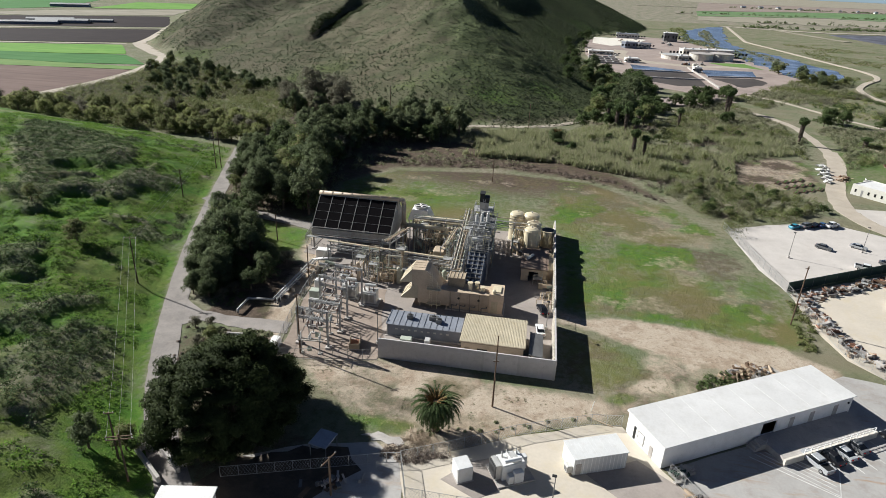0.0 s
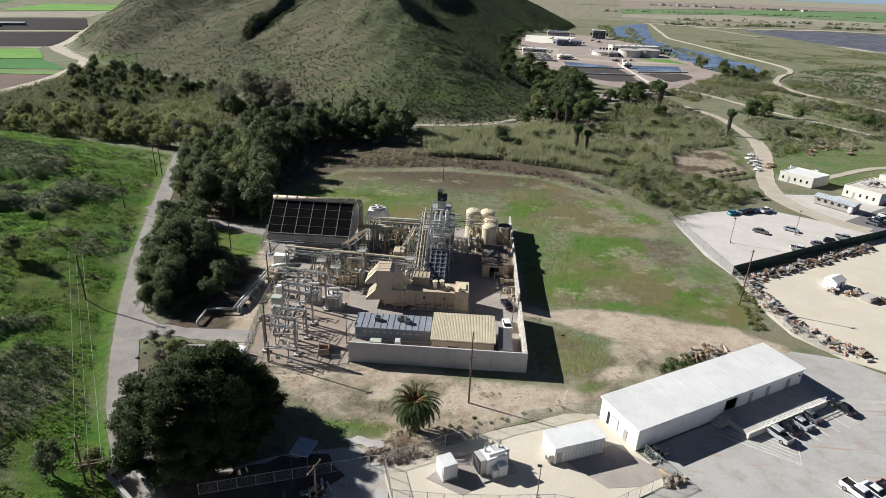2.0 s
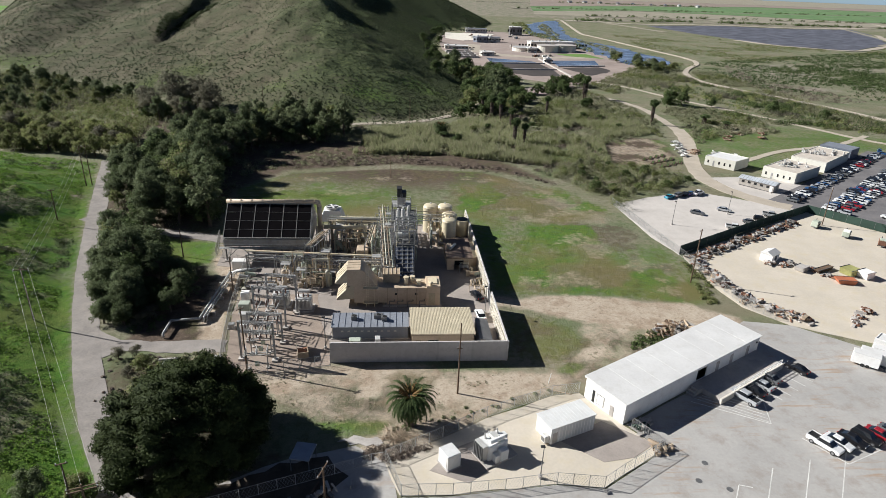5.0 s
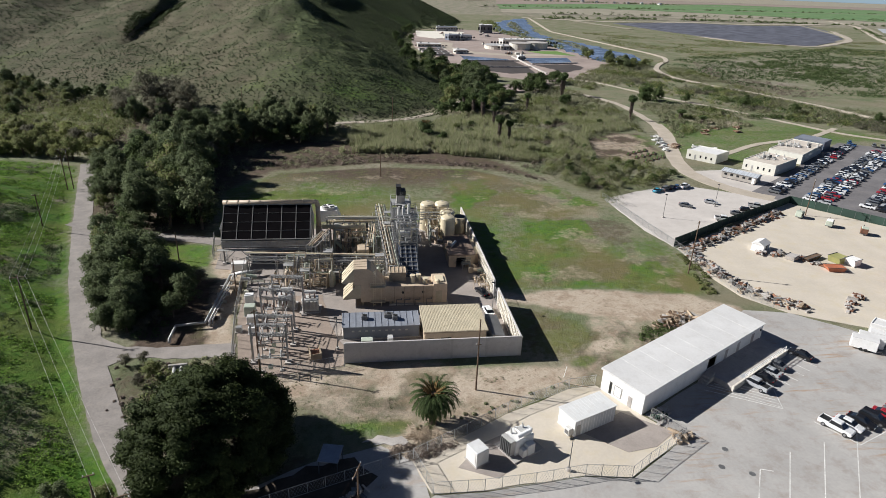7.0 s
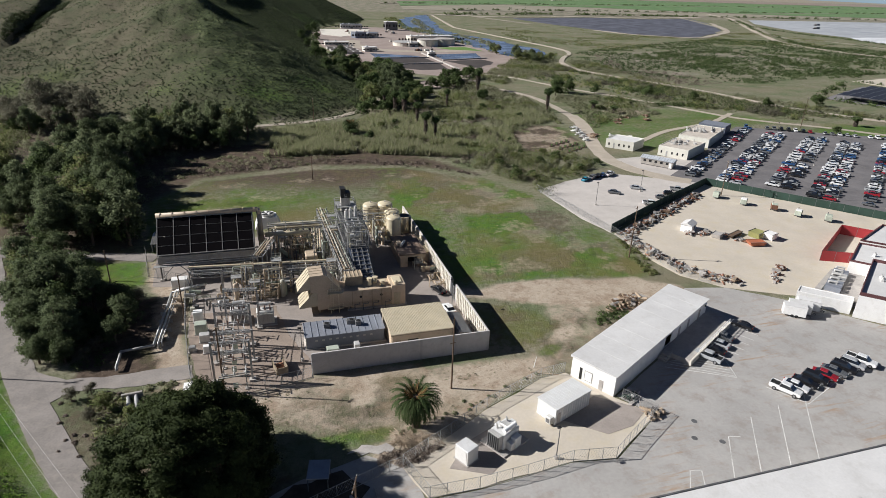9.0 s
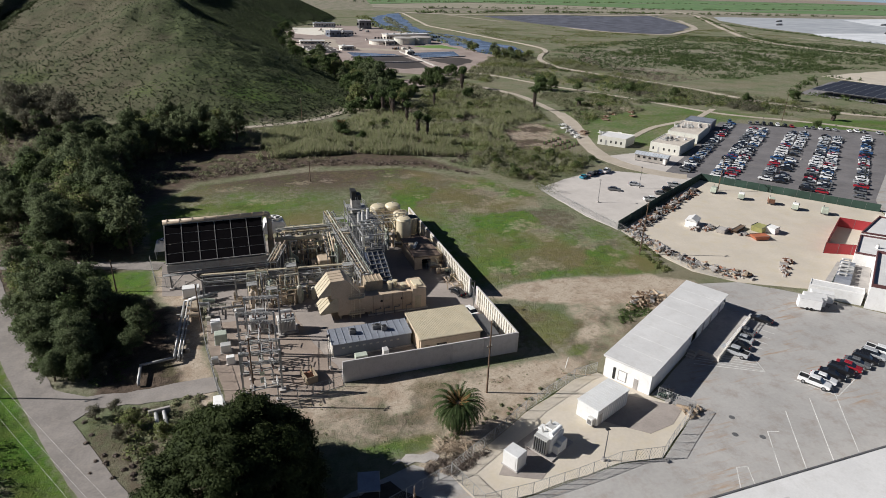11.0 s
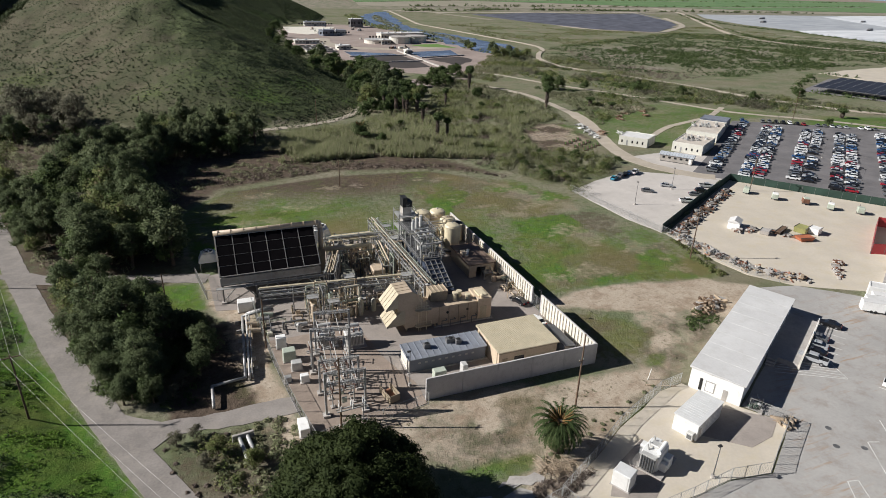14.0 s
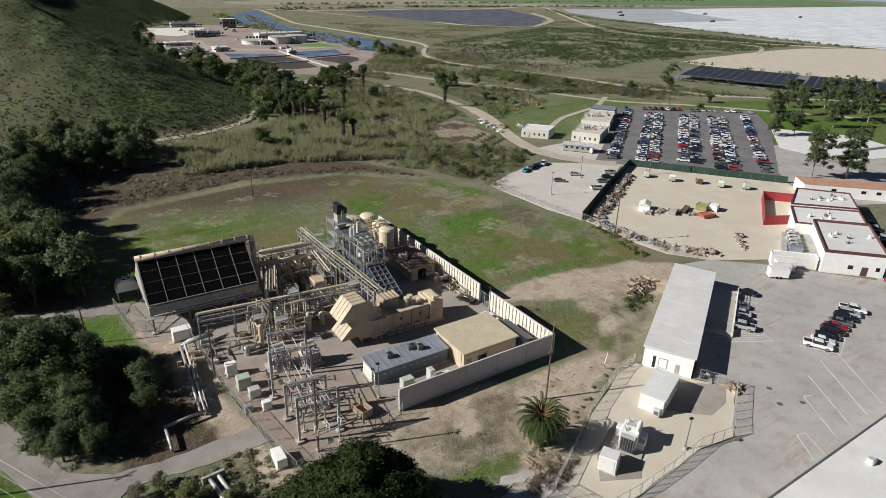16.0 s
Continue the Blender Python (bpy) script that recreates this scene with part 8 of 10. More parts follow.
for nm, pts, mt, lab in (
    ("ploughed_field", [(-322, 262), (-500, 300), (-500, 350), (-360, 367), (-274, 381), (-266, 358), (-266, 300), (-268, 268)], ploughed_light, "brown ploughed field with fine rows"),
    ("crop_field_pale", [(-500, 351), (-360, 368), (-275, 383), (-273, 396), (-330, 393), (-500, 379)], crop_pale, "pale green strip of young crop"),
    ("crop_field_deep", [(-500, 380), (-330, 394), (-281, 406), (-322, 446), (-372, 431), (-500, 408)], crop_deep, "deep green strip of crop"),
    ("crop_field", [(-500, 409), (-373, 432), (-325, 450), (-364, 499), (-452, 466), (-540, 433)], crop_green, "bright green crop field"),
    ("dark_field", [(-580, 430), (-464, 479), (-368, 519), (-376, 558), (-404, 643), (-544, 565), (-680, 490)], ploughed, "dark ploughed field"),
    ("dark_field_far", [(-690, 515), (-566, 589), (-500, 622), (-424, 668), (-506, 801), (-595, 744), (-700, 660)], ploughed, "dark ploughed field beyond a track"),
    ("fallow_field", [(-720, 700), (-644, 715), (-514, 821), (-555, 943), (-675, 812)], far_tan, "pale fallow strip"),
    ("far_crop", [(-674, 868), (-720, 1050), (-616, 1096), (-556, 961)], crop_green, "distant green field"),
    ("far_brown_field", [(-549, 952), (-632, 1160), (-604, 1190), (-530, 968)], ploughed_light, "distant brown field behind the hill"),
    ("far_dark_field", [(-747, 784), (-960, 1010), (-860, 1200), (-714, 862)], crop_deep, "distant dark green field"),
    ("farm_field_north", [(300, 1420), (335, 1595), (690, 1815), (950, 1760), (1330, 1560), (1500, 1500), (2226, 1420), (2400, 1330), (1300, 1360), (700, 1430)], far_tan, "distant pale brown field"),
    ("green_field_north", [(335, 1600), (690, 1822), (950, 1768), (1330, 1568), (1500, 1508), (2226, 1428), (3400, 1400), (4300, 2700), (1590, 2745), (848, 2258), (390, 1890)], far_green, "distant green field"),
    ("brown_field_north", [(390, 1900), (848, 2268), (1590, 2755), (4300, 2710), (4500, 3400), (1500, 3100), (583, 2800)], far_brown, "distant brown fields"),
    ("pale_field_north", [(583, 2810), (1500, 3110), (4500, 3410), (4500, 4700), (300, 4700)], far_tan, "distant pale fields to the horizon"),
    ("white_film_field", [(1418, 1178), (1178, 820), (886, 800), (850, 752), (818, 588), (802, 500), (790, 430), (806, 384), (1000, 330), (2600, 900), (3300, 1450), (1590, 1250)], film_white, "large field under white film"),
    ("grey_film_field", [(1414, 1175), (1175, 818), (883, 798), (900, 930), (975, 1110), (1075, 1240), (1440, 1240), (1580, 1250)], film_grey, "field under dull grey film"),
    ("sand_flat", [(432, 392), (502, 406), (611, 421), (700, 424), (1000, 300), (700, 180), (490, 226), (458, 294), (436, 345)], sand_lot, "wide pale bare lot"),
    ("works_yard", [(42, 800), (36, 640), (50, 560), (64, 470), (110, 430), (200, 500), (205, 590), (190, 720), (190, 860), (110, 905)], mauve_dirt, "bare pinkish yard of the waterworks"),
    ("works_track", [(66, 630), (84, 600), (124, 588), (180, 600), (190, 640), (176, 640), (168, 614), (124, 602), (92, 616), (76, 660), (84, 700), (70, 706), (62, 668)], dust_track, "pale dirt track round the waterworks basins"),
    ("works_grass", [(150, 630), (184, 640), (192, 600), (176, 606), (160, 612)], crop_pale, "patch of grass beside the round tanks"),
    ("bare_clearing", [(70, 395), (80, 418), (112, 432), (122, 415), (98, 400), (92, 385)], mauve_dirt, "bare clearing between dark trees"),
):
    top = {"far_crop": 0.3, "green_field_north": 0.5, "brown_field_north": 0.7, "pale_field_north": 0.8, "grey_film_field": 0.42, "white_film_field": 0.4, "works_track": 0.25, "works_grass": 0.28}.get(nm, 0.22)
    sheet(nm, pts, top, mt, lab, "field", 1.0, 14, 3)
sheet("channel", [(300, 1210), (268, 1185), (215, 1080), (172, 880), (196, 760), (196, 640), (205, 560), (240, 555), (258, 590), (252, 660), (248, 720), (226, 790), (230, 900), (270, 1080)], 0.26, pond_water, "shallow blue-grey water channel", "water", 5.0, 12, 5)
sheet("far_pond", [(450, 1150), (462, 1000), (487, 884), (505, 815), (572, 772), (694, 872), (745, 930), (850, 1100), (925, 1260), (778, 1205), (640, 1225), (553, 1195)], 0.32, pond_grey, "large dull blue storage pond", "water", 1.5, 20, 6)
sheet("settling_pond", [(73, 582), (112, 562), (116, 548), (90, 540), (72, 545)], 0.28, pond_water, "shallow settling pond", "water")
sheet("settling_basin", [(72, 540), (115, 545), (118, 512), (70, 506)], 0.29, pond_dark, "dark settling basin", "water")
sheet("settling_basin", [(70, 500), (118, 506), (116, 476), (94, 470), (70, 492)], 0.29, pond_dark, "dark settling basin", "water")
sheet("settling_pond", [(131, 572), (176, 582), (169, 545), (129, 532)], 0.29, pond_water, "blue settling pond", "water")
sheet("settling_pond", [(130, 524), (166, 536), (168, 510), (140, 480)], 0.28, pond_dark, "half-dry settling pond", "water", 2.0, 6, 4)
for a, b in (((68, 542), (120, 547)), ((68, 502), (121, 508)), ((127, 528), (172, 541)), ((122, 580), (123, 470))):
    setting("basin_wall", Geo().bar((*a, 0.6), (*b, 0.6), 1.2), concrete, "pale concrete basin wall", "wall")

rnd = random.Random(50)
for x, y, r_, h, lab in ((123, 652, 13, 3.4, "low round concrete clarifier"), (147, 651, 11, 6.0, "round pale concrete tank"), (168, 660, 11, 6.0, "round pale concrete tank")):
    v = thing("works_tank", pose(x, y, 0.2), lab, "tank", "waterworks tanks")
    part("shell", Geo().turned((0, 0, 0), [(r_, 0), (r_, h)], 28), wall_light, v)
    part("rim", Geo().turned((0, 0, 0), [(r_ + 0.4, h), (r_ + 0.4, h + 0.5)], 28), concrete, v)
    part("lid", Geo().turned((0, 0, 0), [(r_ * 0.95, h + 0.5), (r_ * 0.3, h + 0.9)], 28), concrete if h > 5 else alu, v)


def works_block(x, y, w, d, h, ang, mat, roofm, label):
    r = thing("works_building", pose(x, y, 0.2, 0, 0, ang), label, "building", "waterworks buildings")
    part("wall_shell", Geo().box(-w, w, -d, d, 0, h), mat, r)
    part("roof", Geo().box(-w - 0.4, w + 0.4, -d - 0.4, d + 0.4, h, h + 0.4), roofm, r)
    part("door", Geo().box(-1.5, 1.5, -d - 0.08, -d - 0.01, 0, min(3.0, h - 0.6)), steel_dark, r)
    for k in range(int(w / 2.2)):
        for u in (-1, 1):
            part("window", Geo().box(u * (3.0 + 3.6 * k) - 1.1, u * (3.0 + 3.6 * k) + 1.1, -d - 0.08, -d - 0.01, h * 0.4, h * 0.72), black_metal, r)
    for k in range(max(1, int(w / 5))):
        part("roof_vent", Geo().chamfer(-w + 2.5 + 8 * k, -w + 4.3 + 8 * k, -0.9, 0.9, h + 0.4, h + 1.5, 0.1), alu, r)


works_block(160, 690, 26, 6, 6.5, 10, wall_light, white_roof, "long pale waterworks hall")
works_block(150, 850, 8, 6, 10, 0, steel_dark, white_roof, "dark tall works building with a white roof")
works_block(88, 735, 7, 5, 6, 20, blue_grey, roof_grey, "plain grey waterworks building")
works_block(104, 742, 7, 4, 5, 20, alu, roof_grey, "grey shed beside the works")
works_block(52, 655, 12, 5, 3, 0, cream_wall, white_roof, "low pale flat-roofed waterworks building")
works_block(76, 600, 6, 4, 3.5, 10, cream_wall, white_roof, "small pale works hut")
works_block(124, 555, 3, 2.5, 4, 10, cream_wall, white_roof, "small pale hut between ponds")
works_block(128, 640, 5, 2, 4, 10, cream_wall, white_roof, "small pale works hut")
works_block(100, 870, 14, 5, 5, 0, alu, roof_grey, "distant grey metal works shed")
sheet("works_slab", [(56, 850), (50, 770), (70, 745), (96, 770), (122, 850)], 0.5, wall_light, "wide white concrete slab of the works", "pavement")
for i in range(34):
    cx, cy, sp = rnd.choice(((64, 640, 9), (100, 760, 14), (138, 690, 14), (150, 820, 16), (92, 800, 16), (130, 600, 8)))
    w, d, h = rnd.uniform(0.8, 2.6), rnd.uniform(0.7, 1.4), rnd.uniform(0.8, 2.4)
    r = thing("works_equipment", pose(rnd.gauss(cx, sp), rnd.gauss(cy, sp), 0.2, 0, 0, rnd.uniform(0, 90)), "small dull machine in the waterworks yard", "machine", "waterworks machines")
    part("body", Geo().chamfer(-w, w, -d, d, 0, h, 0.15), rnd.choice((scrap_grey, scrap_grey, rust, steel_dark, blue_grey, cream_wall)), r)
    part("top", Geo().rod((0.3, 0, h - 0.1), (0.3, 0, h + rnd.uniform(0.3, 1.4)), 0.4, n=8), rnd.choice((alu, concrete, steel_dark)), r)
for x, y in ((35, 618), (36, 600), (36, 584)):
    r = thing("open_basin", pose(x + 16, y, 0.2), "open concrete basin with walkway rails", "basin", "waterworks basins")
    part("rim", Geo().box(-13, 13, -6, -5.2, 0, 1.6).box(-13, 13, 5.2, 6, 0, 1.6).box(-13, -12.2, -5.2, 5.2, 0, 1.6).box(12.2, 13, -5.2, 5.2, 0, 1.6), concrete, r)
    part("water", Geo().box(-12.2, 12.2, -5.2, 5.2, 0.2, 0.9), pond_dark, r)
    for k in (-6, 0, 6):
        part("walkway", Geo().box(k - 0.5, k + 0.5, -5.2, 5.2, 1.3, 1.5), alu, r)
# barns among the dark fields
for x, y, w, d, h in ((-552, 622, 22, 7, 4), (-578, 612, 20, 6, 3.4), (-540, 648, 26, 7, 4.5), (-565, 660, 24, 6, 4), (-520, 676, 18, 5, 3.4), (-600, 600, 18, 5, 3.4), (-715, 880, 26, 8, 5)):
    r = thing("barn", pose(x, y, 0.2, 0, 0, 30), "low pale barn between dark fields", "barn", "barns")
    part("wall_shell", Geo().box(-w, w, -d, d, 0, h * 0.7), blue_grey, r)
    part("roof", Geo().loft([[(-w, -d - 0.6, h * 0.7), (w, -d - 0.6, h * 0.7), (w, d + 0.6, h * 0.7), (-w, d + 0.6, h * 0.7)], [(-w, -0.3, h), (w, -0.3, h), (w, 0.3, h), (-w, 0.3, h)]]), steel, r)
ribbon("farm_track", [(-560, 430), (-458, 472), (-366, 509)], 5, 0.3, dust_track, "pale track between fields", "road", 0.5, 8)
ribbon("farm_track_far", [(-685, 502), (-555, 577), (-408, 657)], 5, 0.3, dust_track, "pale track between dark fields", "road", 0.5, 8)
ribbon("dune_strip", [(300, 1240), (440, 1185), (556, 1218), (645, 1250), (780, 1232), (925, 1288), (1010, 1330)], 20, 0.5, dust_track, "pale embankment along a pond", "embankment", 4, 14)
ribbon("dune_strip", [(478, 884), (497, 812), (572, 762), (700, 864), (752, 922), (858, 1096)], 9, 0.5, dust_track, "pale embankment along a pond", "embankment", 2, 12, 2)
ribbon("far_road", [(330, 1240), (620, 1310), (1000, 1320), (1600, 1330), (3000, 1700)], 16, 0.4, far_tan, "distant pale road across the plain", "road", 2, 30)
ribbon("far_highway", [(1179, 1520), (1063, 1282), (778, 884), (678, 734), (645, 640), (647, 557), (686, 510), (725, 446), (790, 360), (900, 220)], 9, 0.45, dust_track, "pale road beside the white field", "road", 1, 12)
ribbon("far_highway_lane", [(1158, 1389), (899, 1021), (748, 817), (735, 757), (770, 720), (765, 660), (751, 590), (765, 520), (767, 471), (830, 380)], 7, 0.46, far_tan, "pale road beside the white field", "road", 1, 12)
ribbon("far_low_track", [(642, 687), (639, 598), (655, 520), (672, 466), (640, 438), (584, 410)], 4, 0.44, dust_track, "pale dirt track across the marsh", "road", 1, 12)
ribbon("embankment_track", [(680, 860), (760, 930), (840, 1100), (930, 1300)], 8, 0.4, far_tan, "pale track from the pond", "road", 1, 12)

for k, line in enumerate(([(420, 1420), (1200, 1560), (2600, 1900)], [(300, 1700), (1400, 2050), (3400, 2500)], [(260, 2150), (1600, 2500), (3900, 2900)], [(420, 1000), (380, 1200), (420, 1380)])):
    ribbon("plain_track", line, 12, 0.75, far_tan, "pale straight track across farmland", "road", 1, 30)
for k in range(9):
    r = thing("farm_house", pose(640 + 62 * k, 2380 + 8 * (k * 7 % 5), 0.7, 0, 0, 20 + 9 * k), "small white farmhouse among dark trees", "house", "distant farmhouses")
    part("wall_shell", Geo().box(-8, 8, -5, 5, 0, 4), cream_wall, r)
    part("roof", Geo().loft([[(-9, -6, 4), (9, -6, 4), (9, 6, 4), (-9, 6, 4)], [(-9, -0.4, 7), (9, -0.4, 7), (9, 0.4, 7), (-9, 0.4, 7)]]), roof_grey, r)

for x, y in ((1120, 1090), (1010, 985), (1330, 1010), (1060, 800), (1500, 870)):
    r = thing("farm_shelter", pose(x, y, 0.45, 0, 0, 20), "small dark field shelter on white film", "shelter", "field shelters")
    part("hull", Geo().chamfer(-7, 7, -3, 3, 0, 3.4, 0.9), steel_dark, r)
    part("wing", Geo().chamfer(-12, -7, -2, 2, 0, 1.8, 0.5), black_metal, r)
# solar canopies
canopy = thing("solar_canopy", pose(0, 0, 0), "long dark solar panel canopy on posts", "solar canopy", "solar canopies")
part("panel_deck", Geo().loft([[(0, -7.4, 3.4), (74, -7.4, 3.4), (74, 7.4, 3.8), (0, 7.4, 3.8)], [(0, -7.4, 3.55), (74, -7.4, 3.55), (74, 7.4, 3.95), (0, 7.4, 3.95)]]), solar, canopy)
for i in range(13):
    part("joint", Geo().bar((i * 6.1 + 0.3, -7.4, 3.58), (i * 6.1 + 0.3, 7.4, 3.98), 0.14), alu, canopy)
for i in range(8):
    part("post", Geo().bar((2 + i * 10, 0, 0), (2 + i * 10, 0, 3.6), 0.35), steel, canopy)
part("gutter", Geo().bar((0, -7.55, 3.3), (74, -7.55, 3.3), 0.2), steel_dark, canopy)
canopy.matrix_basis = pose(345, 324, 0.1, 0, 0, -66)
for k, far in ((1, 0), (2, 0), (3, 0), (0, 1), (1, 1), (2, 1), (3, 1)):
    copy_thing(canopy, pose(345 + 15.4 * k + 33.0 * far, 324 + 6.8 * k - 74.0 * far, 0.1, 0, 0, -66))
sheet("solar_lot", [(334, 326), (412, 366), (452, 288), (482, 210), (404, 170), (372, 240)], 0.2, asphalt_dark, "dark asphalt lot under solar canopies", "parking lot")
sheet("park_pool", [(205, 165), (240, 190), (262, 160), (250, 128), (205, 140)], 0.08, white_roof, "pale concrete court in a park", "pavement")
setting("court_wall", Geo().bar((222, 146, 0.5), (262, 140, 0.5), 0.9), concrete, "low concrete wall across a pale court", "wall")
setting("court_wall", Geo().bar((200, 142, 0.5), (212, 133, 0.5), 0.9), concrete, "low concrete wall across a pale court", "wall")

# ---- plants ----
fig_leaf = leaf_mat("dark_glossy_leaves", (0.022, 0.034, 0.011), (0.049, 0.065, 0.02), through=0.15)
euc_leaf = leaf_mat("grey_green_leaves", (0.092, 0.125, 0.055), (0.19, 0.215, 0.115), through=0.36)
oak_leaf = leaf_mat("dark_green_leaves", (0.06, 0.096, 0.034), (0.128, 0.163, 0.064), through=0.34)
willow_leaf = leaf_mat("olive_leaves", (0.125, 0.168, 0.052), (0.235, 0.25, 0.105), dry=(0.22, 0.18, 0.11), through=0.36)
valley_leaf = leaf_mat("yellow_green_leaves", (0.20, 0.25, 0.075), (0.34, 0.36, 0.15), dry=(0.30, 0.25, 0.16), through=0.5)
grey_leaf = leaf_mat("grey_olive_twigs", (0.13, 0.13, 0.085), (0.21, 0.20, 0.145), dry=(0.2, 0.17, 0.13), through=0.3)
scrub_leaf = leaf_mat("scrub_leaves", (0.19, 0.215, 0.11), (0.31, 0.315, 0.195), dry=(0.32, 0.265, 0.20), through=0.42)
brush_leaf = leaf_mat("grey_brush", (0.042, 0.078, 0.024), (0.088, 0.138, 0.046), dry=(0.10, 0.09, 0.062))
reed_leaf = leaf_mat("reed_blades", (0.26, 0.285, 0.135), (0.39, 0.40, 0.235), dry=(0.40, 0.345, 0.26), through=0.5)
dead_leaf = leaf_mat("dry_grey_twigs", (0.16, 0.125, 0.105), (0.22, 0.18, 0.15))
grass_leaf = leaf_mat("lush_grass_tufts", (0.09, 0.21, 0.024), (0.19, 0.29, 0.052), through=0.45)
purple_twigs = leaf_mat("purple_grey_twigs", (0.085, 0.075, 0.07), (0.15, 0.13, 0.11))
hill_leaf = leaf_mat("hill_shrub_leaves", (0.04, 0.056, 0.03), (0.085, 0.10, 0.052))
palm_leaf = leaf_mat("palm_fronds", (0.032, 0.058, 0.02), (0.085, 0.108, 0.04), through=0.15)
fan_leaf = leaf_mat("fan_palm_leaves", (0.06, 0.095, 0.035), (0.13, 0.17, 0.07))
gum_leaf = leaf_mat("gum_leaves", (0.075, 0.11, 0.045), (0.15, 0.175, 0.085), through=0.35)
pale_bark = surf("pale_gum_bark", (0.25, 0.21, 0.17), 0.8, var=0.25)
palm_dry = leaf_mat("dry_palm_fronds", (0.22, 0.13, 0.05), (0.3, 0.2, 0.09))


def cards(rng, centres, length, width, up=0.0, out=None):
    """Pointed leaves at centres; up from 0 (any way) to 1 (upright). Returns verts and triangles."""
    n = len(centres)
    d = rng.normal(size=(n, 3))
    face = rng.normal(size=(n, 3))
    if out is not None:
        face = face * 0.55 + out + np.array([0, 0, 0.25])
        d = np.cross(face, d)
    d[:, 2] = d[:, 2] * (1 - up) + up * 2.5
    d /= np.linalg.norm(d, axis=1)[:, None]
    e = np.cross(d, face)
    e /= np.linalg.norm(e, axis=1)[:, None] + 1e-9
    l, w = np.broadcast_to(length, n)[:, None] / 2, np.broadcast_to(width, n)[:, None] / 2
    v = np.stack([centres - d * l + e * w, centres + d * l, centres - d * l * 0.7 - e * w], 1)
    return v.reshape(-1, 3), np.arange(n * 3).reshape(n, 3)


def crown_points(rng, n, blobs, fuzz):
    """Points on and in the outer shells of blobs (x, y, z, r, squash)."""
    w = np.array([b[3] ** 2 for b in blobs])
    k = rng.choice(len(blobs), n, p=w / w.sum())
    b = np.array(blobs)[k]
    d = rng.normal(size=(n, 3))
    d /= np.linalg.norm(d, axis=1)[:, None]
    d[:, 2] = np.where(d[:, 2] < -0.35, -d[:, 2] * 0.6, d[:, 2])
    rad = b[:, 3] * (0.5 + 0.62 * rng.random(n) ** 0.8 + fuzz * rng.random(n) ** 6)
    p = b[:, :3] + d * rad[:, None] * np.stack([np.ones(n), np.ones(n), b[:, 4]], 1)
    return p, d


def inner_mass(rng, blobs, core):
    """The dense inside of the leaf clumps, uneven and hidden by the leaves."""
    vs, qs = [], []
    n, m = 6, 4
    for bx, by, bz, r, sq in blobs:
        t = np.linspace(-0.75, 0.97, m)[:, None]
        a = np.linspace(0, 2 * np.pi, n, endpoint=False)[None, :]
        s = np.sqrt(1 - t * t)
        rr = r * core * rng.uniform(0.82, 1.12, (m, n))
        pts = np.stack([bx + np.cos(a) * s * rr, by + np.sin(a) * s * rr, np.maximum(bz + t * rr * sq, 0.15)], -1).reshape(-1, 3)
        i, j = np.meshgrid(np.arange(m - 1), np.arange(n), indexing="ij")
        f = np.stack([i * n + j, i * n + (j + 1) % n, (i + 1) * n + (j + 1) % n, (i + 1) * n + j], -1).reshape(-1, 4)
        f = np.concatenate([f[:, :3], f[:, [0, 2, 3]]])
        qs.append(f + sum(len(x) for x in vs))
        vs.append(pts)
    return np.concatenate(vs), np.concatenate(qs)


def tree(seed, h, spread, leaves, leaf, mat, name="tree", stem=0.28, blobs=14, low=0.08, size=(0.17, 0.36), round_=0.55, core=0.42, wood=None, fuzz=0.25, fill=0.45):
    """A trunk with limbs and a crown of separate leaf clumps; returns meshes for the trunk and crown."""
    rng, rnd_ = np.random.default_rng(seed), random.Random(seed)
    bl, g = [], Geo()
    top = Vector((rnd_.uniform(-0.4, 0.4), rnd_.uniform(-0.4, 0.4), h * 0.55))
    g.rod((0, 0, -0.4), top, stem * h / 9, stem * h / 18, n=7)
    lean = rnd_.uniform(0, 6.28)
    for i in range(blobs):
        a = i * 2.4 + rnd_.uniform(-0.5, 0.5)
        u = math.sqrt((i + 0.3) / blobs)
        rr = spread * u * rnd_.uniform(0.55, 0.9) * (1 + 0.16 * math.cos(a - lean) + 0.12 * math.cos(3 * a + lean))
        r = spread * rnd_.uniform(*size)
        tip = h * (1 - round_ * (rr / spread) ** 2) * rnd_.uniform(0.82, 1.0) - r * 0.8
        z = low * h + (tip - low * h) * rnd_.random() ** fill
        c = Vector((math.cos(a) * rr, math.sin(a) * rr, max(z, r * 0.5)))
        bl.append((c.x, c.y, c.z, r, rnd_.uniform(0.8, 1.35)))
        if i % 3 == 0:
            base = top * rnd_.uniform(0.4, 1.0)
            mid = base.lerp(c, 0.5) + Vector((0, 0, rnd_.uniform(-0.2, 0.3)))
            g.rod(base, mid, stem * h / 26, stem * h / 38, n=4, cap=False)
            g.rod(mid, c, stem * h / 38, stem * h / 80, n=4, cap=False)
    p, d = crown_points(rng, leaves, bl, fuzz)
    p[:, 2] = np.maximum(p[:, 2], 0.2)
    v, q = cards(rng, p, leaf * rng.uniform(0.6, 1.5, leaves), leaf * 0.6 * rng.uniform(0.6, 1.4, leaves), 0, d * 0.8)
    cv, cq = inner_mass(rng, bl[::2], core)
    return g.mesh("trunk", wood or bark), crown_mesh(rng, v, q, p, d, cv, cq, h, mat)


